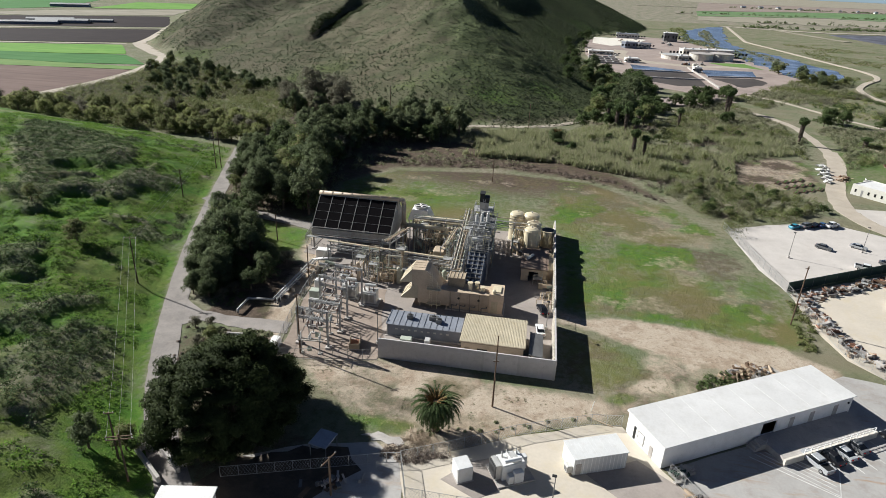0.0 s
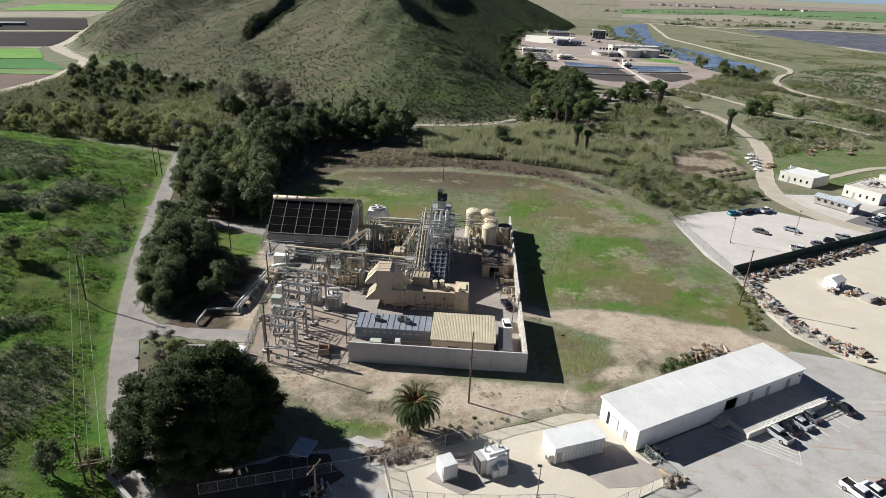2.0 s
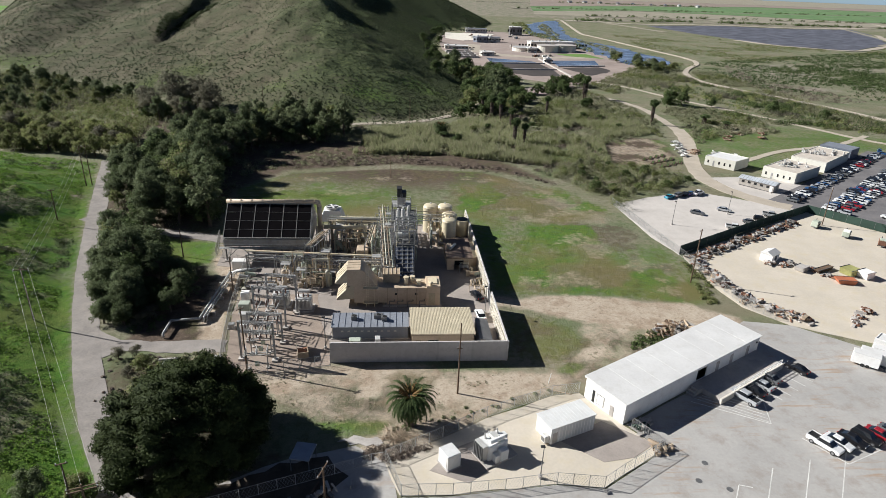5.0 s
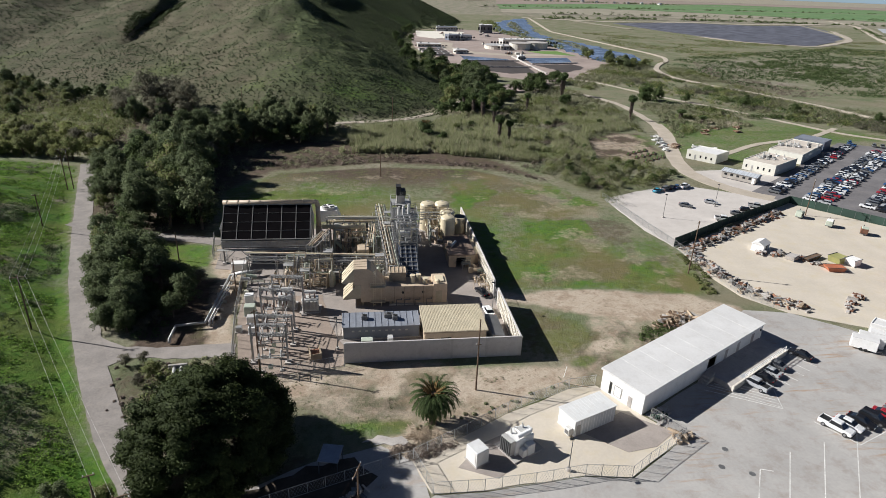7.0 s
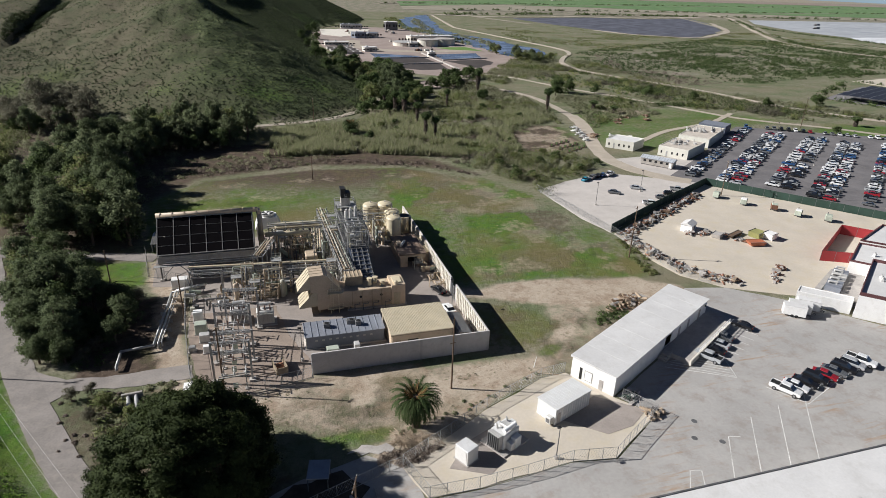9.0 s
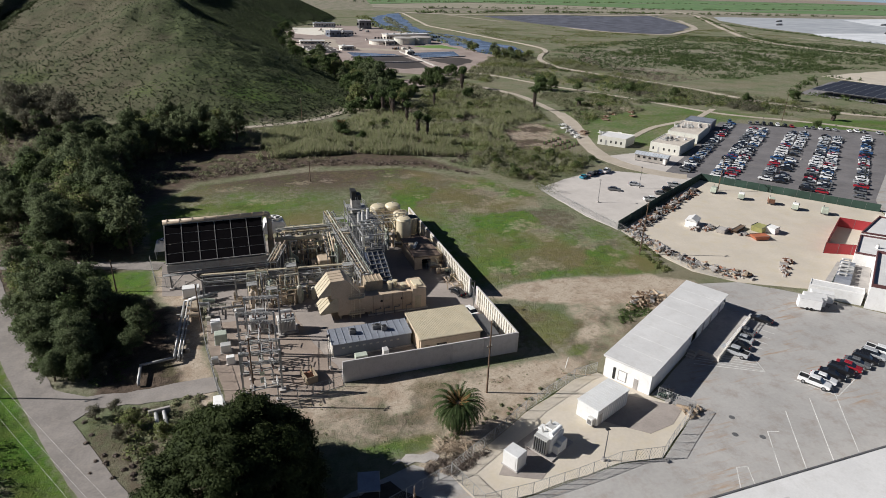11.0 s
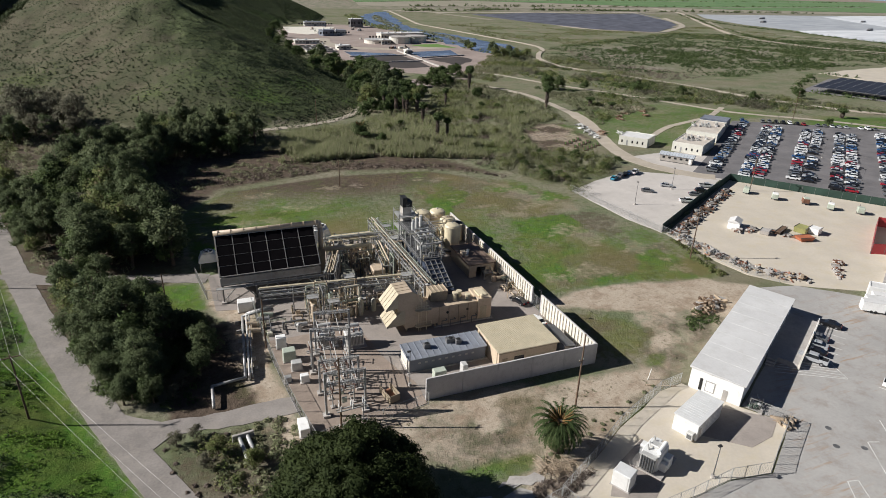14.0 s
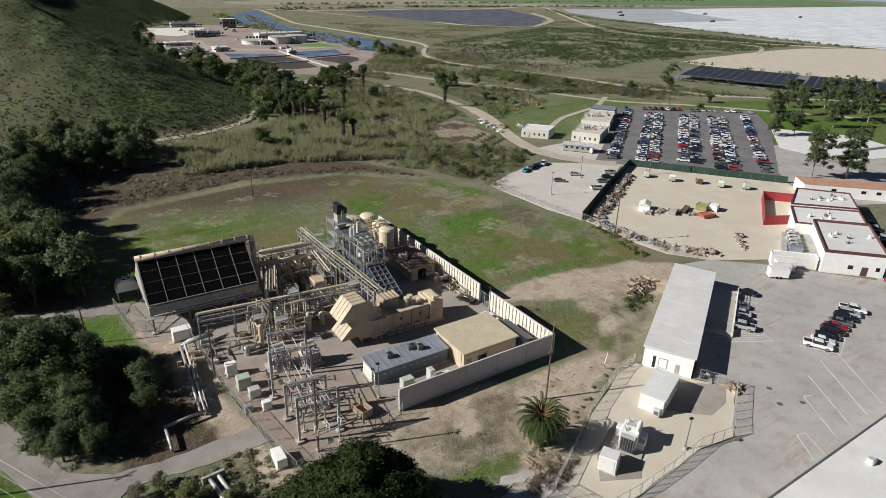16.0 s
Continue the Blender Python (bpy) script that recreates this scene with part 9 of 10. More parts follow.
def crown_mesh(rng, v, q, p, d, cv, cq, h, mat):
    """Leaves and inner mass as one crown, shaded along the clumps."""
    mid = np.array([0, 0, 0.35 * h])
    away = p - mid
    away /= np.linalg.norm(away, axis=1)[:, None] + 1e-6
    n = 0.75 * d + 0.4 * away + 0.42 * rng.normal(size=p.shape) + np.array([0, 0, 0.1])
    n /= np.linalg.norm(n, axis=1)[:, None]
    cn = cv - mid
    cn /= np.linalg.norm(cn, axis=1)[:, None] + 1e-6
    return numpy_mesh("crown", np.concatenate([v, cv]), np.concatenate([q, cq + len(v)]), mat, np.concatenate([np.repeat(n, 3, 0), cn]))


def fig_meshes(seed, radius, top, mat):
    """A broad dome of many overlapping flattened leaf clumps on a short thick trunk."""
    rng, g = np.random.default_rng(seed), Geo()
    g.rod((0, 0, -0.4), (0.3, 0.2, 4.5), 1.1, 0.85, n=10)
    bl, n = [], 330
    for i in range(n):
        u = 1 - 1.22 * (i + 0.5) / n
        a = i * 2.39996 + rng.uniform(-0.3, 0.3)
        w = math.sqrt(max(0.0, 1 - u * u))
        lobe = 1 + 0.07 * math.sin(2 * a + 0.6) + 0.06 * math.sin(5 * a) + 0.05 * math.sin(9 * a + 2 * u)
        k = rng.uniform(0.8, 1.0) * lobe
        r = rng.uniform(0.9, 2.1)
        c = (math.cos(a) * w * radius * k, math.sin(a) * w * radius * k, max(2.2, 4.6 + u * (top - 4.6) * k - r * 0.4))
        bl.append((*c, r, rng.uniform(0.5, 0.8)))
        if i % 9 == 0:
            mid = Vector((0.3, 0.2, 4.2)).lerp(Vector(c), 0.5) + Vector((0, 0, 0.6))
            g.rod((0.3, 0.2, 4.2), mid, 0.34, 0.2, n=5, cap=False)
            g.rod(mid, c, 0.2, 0.07, n=4, cap=False)
    leaves = 150000
    p, d = crown_points(rng, leaves, bl, 0.05)
    v, q = cards(rng, p, 0.34 * rng.uniform(0.6, 1.4, leaves), 0.2 * rng.uniform(0.6, 1.4, leaves), 0, d * 0.9)
    cv, cq = inner_mass(rng, [(x, y, z, r * 1.5, s) for x, y, z, r, s in bl], 0.5)
    return g.mesh("trunk", bark), crown_mesh(rng, v, q, p, d, cv, cq, top, mat)


def plant_tree(meshes, x, y, s, ang, label, category="tree", group="", sz=1.0):
    r = thing(category, pose(x, y, z_at(x, y) - 0.05, 0, 0, ang) @ Matrix.Diagonal((s, s, s * sz, 1)), label, "tree", group)
    shared("trunk", meshes[0], r)
    shared("crown", meshes[1], r)
    return r


# the great dark tree
plant_tree(fig_meshes(5, 10.9, 14.8, fig_leaf), -44.2, 71.2, 1.0, 30, "huge dark green fig tree with a broad dense crown", "fig_tree")

KINDS = {
    "euc": [tree(11, 12.5, 4.4, 3500, 0.52, euc_leaf, blobs=44), tree(12, 13.5, 4.0, 3500, 0.52, euc_leaf, blobs=44), tree(13, 10.5, 4.6, 3300, 0.52, willow_leaf, blobs=40)],
    "oak": [tree(21, 8.2, 4.6, 3100, 0.5, oak_leaf, blobs=40, low=0.04), tree(22, 9.2, 4.4, 3100, 0.5, oak_leaf, blobs=40, low=0.04)],
    "gum": [tree(41, 19.0, 5.2, 7600, 0.5, gum_leaf, blobs=70, low=0.2, size=(0.13, 0.26), stem=0.16, wood=pale_bark, round_=0.3, fill=0.9), tree(42, 18.0, 5.6, 7600, 0.5, gum_leaf, blobs=70, low=0.18, size=(0.13, 0.26), stem=0.16, wood=pale_bark, round_=0.3, fill=0.9)],
    "thin": [tree(31, 10.0, 4.0, 2600, 0.42, willow_leaf, blobs=34), tree(32, 8.5, 3.8, 2400, 0.4, grey_leaf, blobs=34, core=0.2)],
}
near_leaf = leaf_mat("dark_olive_leaves", (0.07, 0.10, 0.045), (0.155, 0.182, 0.09), through=0.35)
KINDS["near"] = [tree(14, 12.5, 4.4, 6800, 0.36, near_leaf, blobs=60, size=(0.14, 0.32)), tree(15, 13.5, 4.0, 6800, 0.36, near_leaf, blobs=60, size=(0.14, 0.32)), tree(16, 10.5, 4.6, 6400, 0.36, near_leaf, blobs=56, size=(0.14, 0.32))]
KINDS["far"] = [tree(51, 12.0, 4.4, 1700, 0.78, euc_leaf, blobs=30), tree(52, 10.0, 4.6, 1700, 0.78, willow_leaf, blobs=30)]
KINDS["far_oak"] = [tree(53, 8.6, 4.6, 1700, 0.72, oak_leaf, blobs=30, low=0.04), tree(54, 9.2, 4.4, 1700, 0.72, oak_leaf, blobs=30, low=0.04)]
KINDS["bush"] = [tree(55, 8.4, 5.0, 1000, 0.8, oak_leaf, blobs=22, low=0.03), tree(56, 8.0, 4.6, 1000, 0.8, willow_leaf, blobs=22, low=0.03), tree(57, 9.0, 4.6, 1000, 0.8, scrub_leaf, blobs=22, low=0.03)]
KINDS["willow"] = [tree(61, 8.0, 3.8, 3000, 0.42, valley_leaf, blobs=44, low=0.05, core=0.36), tree(62, 7.0, 3.6, 2800, 0.42, valley_leaf, blobs=40, low=0.05, core=0.36), tree(63, 8.6, 4.2, 2800, 0.42, willow_leaf, blobs=44, low=0.05, core=0.36)]
KINDS["bare"] = [tree(64, 14.5, 6.4, 5200, 0.42, grey_leaf, blobs=70, low=0.12, size=(0.14, 0.26), core=0.22), tree(65, 12.0, 5.6, 4600, 0.42, grey_leaf, blobs=60, low=0.12, size=(0.14, 0.26), core=0.22)]
LABELS = {"near": "dark olive tree with dense ragged crown", "willow": "feathery yellow-green willow with leaves to the ground", "bare": "broad grey half-bare tree before the hill", "far": "tall grey-green tree with a ragged crown", "far_oak": "dense dark green broadleaf tree", "bush": "small bushy tree with leaves down to the ground", "gum": "tall gum tree with pale trunk and dark crown", "euc": "tall grey-green tree with a ragged crown", "oak": "dense dark green broadleaf tree", "thin": "thin half-bare tree with sparse leaves"}


def in_poly(x, y, poly):
    return float(inside(np.array([x]), np.array([y]), poly)[0]) > 0


def scatter(poly, n, gap, seed):
    rnd_, out, tries = random.Random(seed), [], 0
    xs, ys = [p[0] for p in poly], [p[1] for p in poly]
    while len(out) < n and tries < n * 60:
        tries += 1
        x, y = rnd_.uniform(min(xs), max(xs)), rnd_.uniform(min(ys), max(ys))
        if in_poly(x, y, poly) and all((x - a) ** 2 + (y - b) ** 2 > gap * gap for a, b in out):
            out.append((x, y))
    return out


def grove(poly, n, gap, kinds, seed, group, lo=0.8, hi=1.2):
    rnd_ = random.Random(seed)
    for x, y in scatter(poly, n, gap, seed):
        k = rnd_.choice(kinds)
        plant_tree(rnd_.choice(KINDS[k]), x, y, rnd_.uniform(lo, hi), rnd_.uniform(0, 360), LABELS[k], "tree", group, rnd_.uniform(0.9, 1.15))


def merged(name, items, mat, label):
    """Many far trees as one mesh of uncounted stuff: items are (mesh, matrix)."""
    vs, lv, ls, base = [], [], [], 0
    loops = 0
    for me, m in items:
        n = len(me.vertices)
        co = np.empty(n * 3, np.float32)
        me.vertices.foreach_get("co", co)
        mm = np.array(m)
        vs.append(co.reshape(-1, 3) @ mm[:3, :3].T + mm[:3, 3])
        idx = np.empty(len(me.loops), np.int32)
        me.loops.foreach_get("vertex_index", idx)
        st = np.empty(len(me.polygons), np.int32)
        me.polygons.foreach_get("loop_start", st)
        lv.append(idx + base)
        ls.append(st + loops)
        base += n
        loops += len(idx)
    me = bpy.data.meshes.new(name)
    vs, lv, ls = np.concatenate(vs), np.concatenate(lv), np.concatenate(ls)
    me.vertices.add(len(vs))
    me.vertices.foreach_set("co", np.ascontiguousarray(vs, np.float32).ravel())
    me.loops.add(len(lv))
    me.loops.foreach_set("vertex_index", lv)
    me.polygons.add(len(ls))
    me.polygons.foreach_set("loop_start", ls)
    me.update(calc_edges=True)
    me.materials.append(mat)
    tagged(new(name, me), label, "trees", kind="stuff")


def far_grove(poly, n, gap, kinds, seed, label, lo=0.8, hi=1.2):
    """A belt of far trees, one mesh for each kind of leaf and one for the trunks."""
    rnd_ = random.Random(seed)
    crowns, trunks = {}, []
    for x, y in scatter(poly, n, gap, seed):
        t, c = rnd_.choice(KINDS[rnd_.choice(kinds)])
        s = rnd_.uniform(lo, hi)
        m = pose(x, y, z_at(x, y) - 0.05, 0, 0, rnd_.uniform(0, 360)) @ Matrix.Diagonal((s, s, s * rnd_.uniform(0.9, 1.15), 1))
        crowns.setdefault(c.materials[0].name, []).append((c, m))
        trunks.append((t, m))
    for items in crowns.values():
        merged("tree_belt", items, items[0][0].materials[0], label)
    merged("tree_belt_trunks", trunks, bark, "brown trunks of " + label)


# trees between the road and the plant
for x, y, s, k, i in ((-77.5, 133.5, 1.15, "near", 0), (-73.5, 128.0, 1.15, "near", 1), (-69.5, 121.0, 1.1, "near", 2), (-76.0, 121.6, 0.95, "near", 2), (-66.6, 114.2, 1.0, "near", 0), (-72.0, 114.6, 0.85, "near", 2), (-82.0, 140.5, 1.05, "thin", 0), (-69.0, 133.0, 0.95, "near", 1), (-65.5, 121.5, 0.75, "oak", 0), (-63.8, 128.0, 0.85, "thin", 1), (-65.0, 114.8, 0.7, "near", 2), (-74.5, 138.5, 1.0, "near", 2), (-78.5, 127.0, 0.9, "near", 0), (-84.5, 145.5, 0.95, "near", 1), (-66.0, 108.6, 0.7, "oak", 1), (-69.8, 109.2, 0.6, "near", 0), (-80.5, 134.5, 0.8, "thin", 0), (-62.5, 108.9, 0.45, "thin", 1), (-66.0, 112.5, 0.85, "near", 1), (-62.8, 117.6, 0.65, "oak", 0), (-62.4, 125.5, 0.65, "near", 0), (-67.5, 117.5, 1.1, "near", 2), (-72.0, 123.0, 1.1, "oak", 1), (-66.5, 126.0, 0.95, "near", 1)):
    near = y < 123 and x > -73
    plant_tree(KINDS[k][i], x - 2.4 * near, y, s * (0.84 if near else 1), x * 37 % 360, LABELS[k], "tree", "trees between road and plant")
for x, y, s, k, i in ((-71.0, 110.2, 0.6, "near", 2), (-67.8, 108.2, 0.56, "near", 2), (-74.6, 116.6, 0.66, "oak", 1), (-79.0, 125.2, 0.75, "oak", 0), (-70.2, 114.2, 0.75, "near", 2), (-63.6, 111.6, 0.42, "thin", 1), (-65.4, 118.0, 0.5, "oak", 1), (-74.0, 112.6, 0.4, "oak", 0), (-82.6, 133.0, 0.7, "near", 2)):
    plant_tree(KINDS[k][i], x, y, s, x * 53 % 360, LABELS[k], "tree", "trees between road and plant")
for x, y, s, k, i in ((-60.6, 113.6, 0.6, "near", 2), (-59.4, 119.0, 0.68, "near", 0), (-60.2, 124.4, 0.62, "near", 1), (-58.8, 128.6, 0.5, "thin", 1), (-85.0, 152.0, 0.62, "near", 0), (-82.5, 149.6, 0.9, "oak", 0), (-80.0, 155.6, 0.8, "near", 2), (-87.0, 158.6, 0.5, "near", 1), (-83.6, 157.4, 0.8, "oak", 1), (-83.0, 164.5, 1.0, "near", 0), (-82.0, 141.0, 0.9, "near", 2), (-79.8, 136.0, 0.85, "oak", 1), (-77.8, 130.6, 0.8, "near", 0), (-76.6, 125.0, 0.75, "oak", 0), (-74.6, 120.2, 0.7, "near", 1), (-85.4, 146.8, 0.75, "thin", 0), (-72.6, 117.2, 0.62, "oak", 1), (-70.8, 113.2, 0.5, "thin", 0)):
    plant_tree(KINDS[k][i], x, y, s, x * 71 % 360, LABELS[k], "tree", "trees between road and plant")
for x, y, s, k, i in ((-96.0, 176.5, 0.62, "thin", 0), (-98.4, 182.6, 0.8, "near", 2), (-100.6, 189.0, 0.72, "near", 0), (-103.4, 195.6, 0.85, "oak", 1), (-105.4, 202.4, 0.8, "near", 1), (-108.0, 209.4, 0.85, "near", 2), (-110.6, 216.2, 0.8, "euc", 0), (-94.0, 184.0, 0.95, "near", 1), (-96.6, 192.6, 1.0, "near", 0), (-100.0, 203.0, 1.0, "euc", 1), (-104.0, 214.0, 1.0, "near", 2), (-119.5, 233.0, 0.8, "willow", 0), (-124.0, 240.0, 0.9, "willow", 2), (-115.0, 230.5, 0.9, "willow", 1), (-111.0, 226.0, 1.0, "euc", 2), (-118.5, 241.0, 1.0, "willow", 0)):
    plant_tree(KINDS[k][i], x, y, s, x * 43 % 360, LABELS[k], "tree", "dense wood beside the road")
grove([(-88, 178), (-85, 167), (-80, 164), (-64, 161), (-64, 172), (-69, 184), (-76, 205), (-72, 235), (-66, 262), (-97, 254), (-99, 225), (-94, 198)], 78, 4.2, ("near", "euc", "oak", "near", "thin"), 3, "dense wood beside the road", 1.0, 1.45)
grove([(-72, 262), (-66, 248), (-40, 258), (-31, 268), (-36, 288), (-80, 305)], 34, 4.2, ("euc", "oak", "euc"), 4, "tree line below the hill", 0.9, 1.25)
grove([(-122, 230), (-160, 236), (-262, 242), (-262, 262), (-190, 282), (-122, 262)], 84, 4.4, ("willow", "willow", "willow", "willow", "thin"), 5, "trees behind the green slope", 0.75, 1.15)
for x, y, s, i in ((-124, 322, 1.5, 0), (-112, 318, 1.35, 1), (-104, 312, 1.25, 0), (-116, 330, 1.45, 1), (-128, 300, 1.0, 0), (-118, 306, 0.9, 1), (-134, 311, 1.05, 0), (-112, 298, 0.85, 1), (-122, 316, 0.9, 0), (-104, 304, 0.8, 1)):
    plant_tree(KINDS["bare"][i], x, y, s, x * 31 % 360, LABELS["bare"], "tree", "grey trees below the hill")
far_grove([(-120, 290), (-95, 310), (-140, 345), (-195, 385), (-175, 345), (-130, 330), (-135, 300)], 20, 6.6, ("far", "far", "far_oak"), 6, "trees at the hill's western foot", 0.6, 0.95)
far_grove([(-205, 350), (-225, 330), (-262, 380), (-270, 425), (-215, 400)], 26, 6.0, ("far", "far"), 7, "trees beside the farm road", 0.5, 0.9)
far_grove([(-232, 310), (-232, 395), (-212, 404), (-150, 352), (-162, 322), (-190, 292)], 46, 5.5, ("far", "far", "far_oak"), 64, "grey-green trees in the western valley", 0.42, 0.75)
far_grove([(22, 322), (60, 322), (72, 370), (70, 470), (30, 520), (26, 430), (34, 360)], 56, 6.0, ("far_oak", "far_oak", "far"), 8, "dark trees at the hill's eastern foot", 0.9, 1.4)
far_grove([(76, 392), (118, 440), (122, 432), (88, 380)], 10, 8.0, ("far_oak",), 9, "dark trees before the waterworks", 0.9, 1.2)
far_grove([(18, 345), (24, 560), (40, 700), (60, 880), (36, 860), (10, 600), (4, 420)], 10, 20.0, ("far_oak",), 10, "dark trees on the hill's edge", 0.8, 1.3)
for x, y, s, k, i in ((157, 368, 1.25, "oak", 0), (162, 362, 1.1, "oak", 1), (150, 356, 1.0, "oak", 0), (180, 360, 0.7, "oak", 1), (100, 352, 0.8, "oak", 0), (96, 346, 0.7, "oak", 1), (14, 258, 0.6, "oak", 1), (21, 313, 0.9, "far_oak", 0), (27, 322, 1.0, "far_oak", 1), (33, 318, 0.9, "far_oak", 0), (37, 331, 1.1, "far_oak", 1), (43, 325, 1.0, "far_oak", 0), (56, 196, 0.55, "oak", 0), (226, 180, 0.75, "gum", 1), (171, 133, 1.12, "gum", 0), (182, 126, 1.2, "gum", 1), (236, 176, 0.7, "gum", 0), (258, 199, 0.95, "gum", 0), (297, 184, 1.1, "gum", 1), (304, 174, 1.1, "gum", 0), (306, 219, 1.0, "gum", 1), (330, 190, 1.1, "gum", 0), (345, 172, 1.0, "gum", 1), (288, 202, 1.0, "gum", 0), (272, 176, 0.9, "gum", 1), (322, 206, 1.1, "gum", 0), (268, 206, 0.8, "gum", 1), (262, 192, 0.9, "oak", 0), (282, 214, 1.0, "oak", 1), (312, 196, 1.0, "oak", 0), (340, 205, 1.1, "gum", 1), (360, 185, 1.1, "gum", 0), (316, 168, 1.0, "gum", 1), (246, 236, 0.6, "oak", 0), (233, 330, 0.8, "oak", 0), (262, 300, 0.8, "oak", 1), (303, 303, 1.0, "oak", 0), (-128, 130, 0.6, "thin", 0), (-106.5, 118.0, 0.62, "euc", 2), (-56.0, 62.4, 0.5, "euc", 2), (-60.0, 60.0, 0.55, "euc", 0), (-58.6, 92.6, 0.42, "thin", 0), (-64.4, 96.4, 0.4, "thin", 1), (-61.6, 97.4, 0.34, "thin", 1), (-60.4, 90.4, 0.36, "thin", 1), (-54, 88.5, 0.35, "euc", 2), (210, 345, 0.9, "oak", 1)):
    plant_tree(KINDS[k][i], x, y, s, x * 37 % 360, LABELS[k], "tree")


# palms
def date_palm(x, y):
    r = thing("date_palm", pose(x, y, z_at(x, y)), "stout date palm with a round crown of fronds", "palm")
    part("trunk", Geo().turned((0, 0, 0), [(0.75, -0.3), (0.6, 0.6), (0.55, 3.4), (0.75, 4.6), (0.5, 5.9)], 12), bark, r)
    rng, rnd_ = np.random.default_rng(9), random.Random(9)
    for k in range(120):
        a, el = k * 2.39996, 1.35 - 2.0 * (k / 120) ** 0.85
        ln = rnd_.uniform(3.7, 4.7)
        d = Vector((math.cos(a), math.sin(a), 0))
        pts = []
        for i in range(8):
            t = i / 7
            e = el - 1.7 * t ** 1.5
            step = Vector((d.x * math.cos(e), d.y * math.cos(e), math.sin(e))) * (ln / 7)
            pts.append((pts[-1] + step) if pts else Vector((d.x * 0.4, d.y * 0.4, 5.4)))
        c, dirs = [], []
        side = Vector((-d.y, d.x, 0))
        g = Geo()
        for i in range(7):
            p, q = pts[i], pts[i + 1]
            g.rod(p, q, 0.035, n=3, cap=False)
            wide = 0.36 * math.sin(math.pi * min(0.97, 0.12 + 0.8 * i / 7)) + 0.06
            for s in (-1, 1):
                for u in (0.1, 0.4, 0.7, 0.95):
                    b0 = p.lerp(q, u)
                    tip = b0 + side * (s * wide) + (q - p).normalized() * 0.5 + Vector((0, 0, -0.1))
                    wv = (q - p).normalized() * 0.09
                    g.add([b0 - wv, b0 + wv, tip], [(0, 1, 2)])
        part("frond", g, palm_leaf if k < 112 else palm_dry, r)
    fr = Geo()
    for k in range(60):
        a = k * 2.4
        b0 = Vector((math.cos(a) * 0.5, math.sin(a) * 0.5, rnd_.uniform(5.5, 6.4)))
        fr.rod(b0, b0 + Vector((math.cos(a) * 1.3, math.sin(a) * 1.3, rnd_.uniform(0.5, 1.4))), 0.07, 0.05, n=4)
    part("fruit", fr, palm_dry, r, "orange fruit stalks")


date_palm(-11.6, 76.6)
date_palm(7.7, 269.4)


def fan_palm_meshes(seed):
    rnd_, rng = random.Random(seed), np.random.default_rng(seed)
    t = Geo().turned((0, 0, 0), [(0.6, -0.3), (0.48, 1), (0.42, 8.5), (0.4, 9.2)], 8)
    n = 700
    d = rng.normal(size=(n, 3))
    d /= np.linalg.norm(d, axis=1)[:, None]
    v, q = cards(rng, np.array([0, 0, 9.6]) + d * np.array([2.1, 2.1, 1.6]) * rng.uniform(0.4, 1.0, (n, 1)), 1.2, 0.36, 0, d * 0.6)
    m = 500
    a, z = rng.uniform(0, 6.28, m), rng.uniform(3.2, 9.0, m)
    v2, q2 = cards(rng, np.stack([np.cos(a) * 0.65, np.sin(a) * 0.65, z], 1), 0.9, 0.3, 0.9)
    return t.mesh("trunk", bark), numpy_mesh("crown", v, q, fan_leaf), numpy_mesh("dead_skirt", v2, q2, dead_leaf)


FAN = fan_palm_meshes(3)
rnd = random.Random(12)
for x, y, s in ((39.4, 260.2, 1.05), (43.8, 260.0, 0.85), (43.0, 289.0, 0.95), (69.5, 326.6, 0.9), (104.0, 374.0, 1.25), (107.2, 380.6, 1.25), (44.6, 342, 1.2), (40.8, 306, 1.1), (37.0, 312, 1.1), (42.6, 317, 1.15), (47, 309, 1.0), (121.0, 307.6, 1.15), (33.5, 322, 1.0)):
    r = thing("fan_palm", pose(x, y, 0, 0, 0, rnd.uniform(0, 360)) @ Matrix.Diagonal((s, s, s, 1)), "slim fan palm with a shaggy dead skirt", "palm", "fan palms")
    for nm, me in zip(("trunk", "crown", "dead_skirt"), FAN):
        shared(nm, me, r)
for x, y, s in ((8.6, 265.5, 0.5), (274, 249.6, 0.62), (152, 312, 0.6), (158, 300, 0.5)):
    r = thing("fan_palm", pose(x, y, -3.0 * s, 0, 0, 40) @ Matrix.Diagonal((s * 2.2, s * 2.2, s, 1)), "low bushy palm among scrub", "palm", "bushy palms")
    for nm, me in zip(("trunk", "crown", "dead_skirt"), FAN):
        shared(nm, me, r)


def stuff(name, v, q, mat, label, category, normals=None):
    return tagged(new(name, numpy_mesh(name, v, q, mat, normals)), label, category, kind="stuff")


def points_in(rng, poly, n):
    xs, ys = [p[0] for p in poly], [p[1] for p in poly]
    x, y = rng.uniform(min(xs), max(xs), n * 3), rng.uniform(min(ys), max(ys), n * 3)
    ok = inside(x, y, poly) > 0
    return x[ok][:n], y[ok][:n]


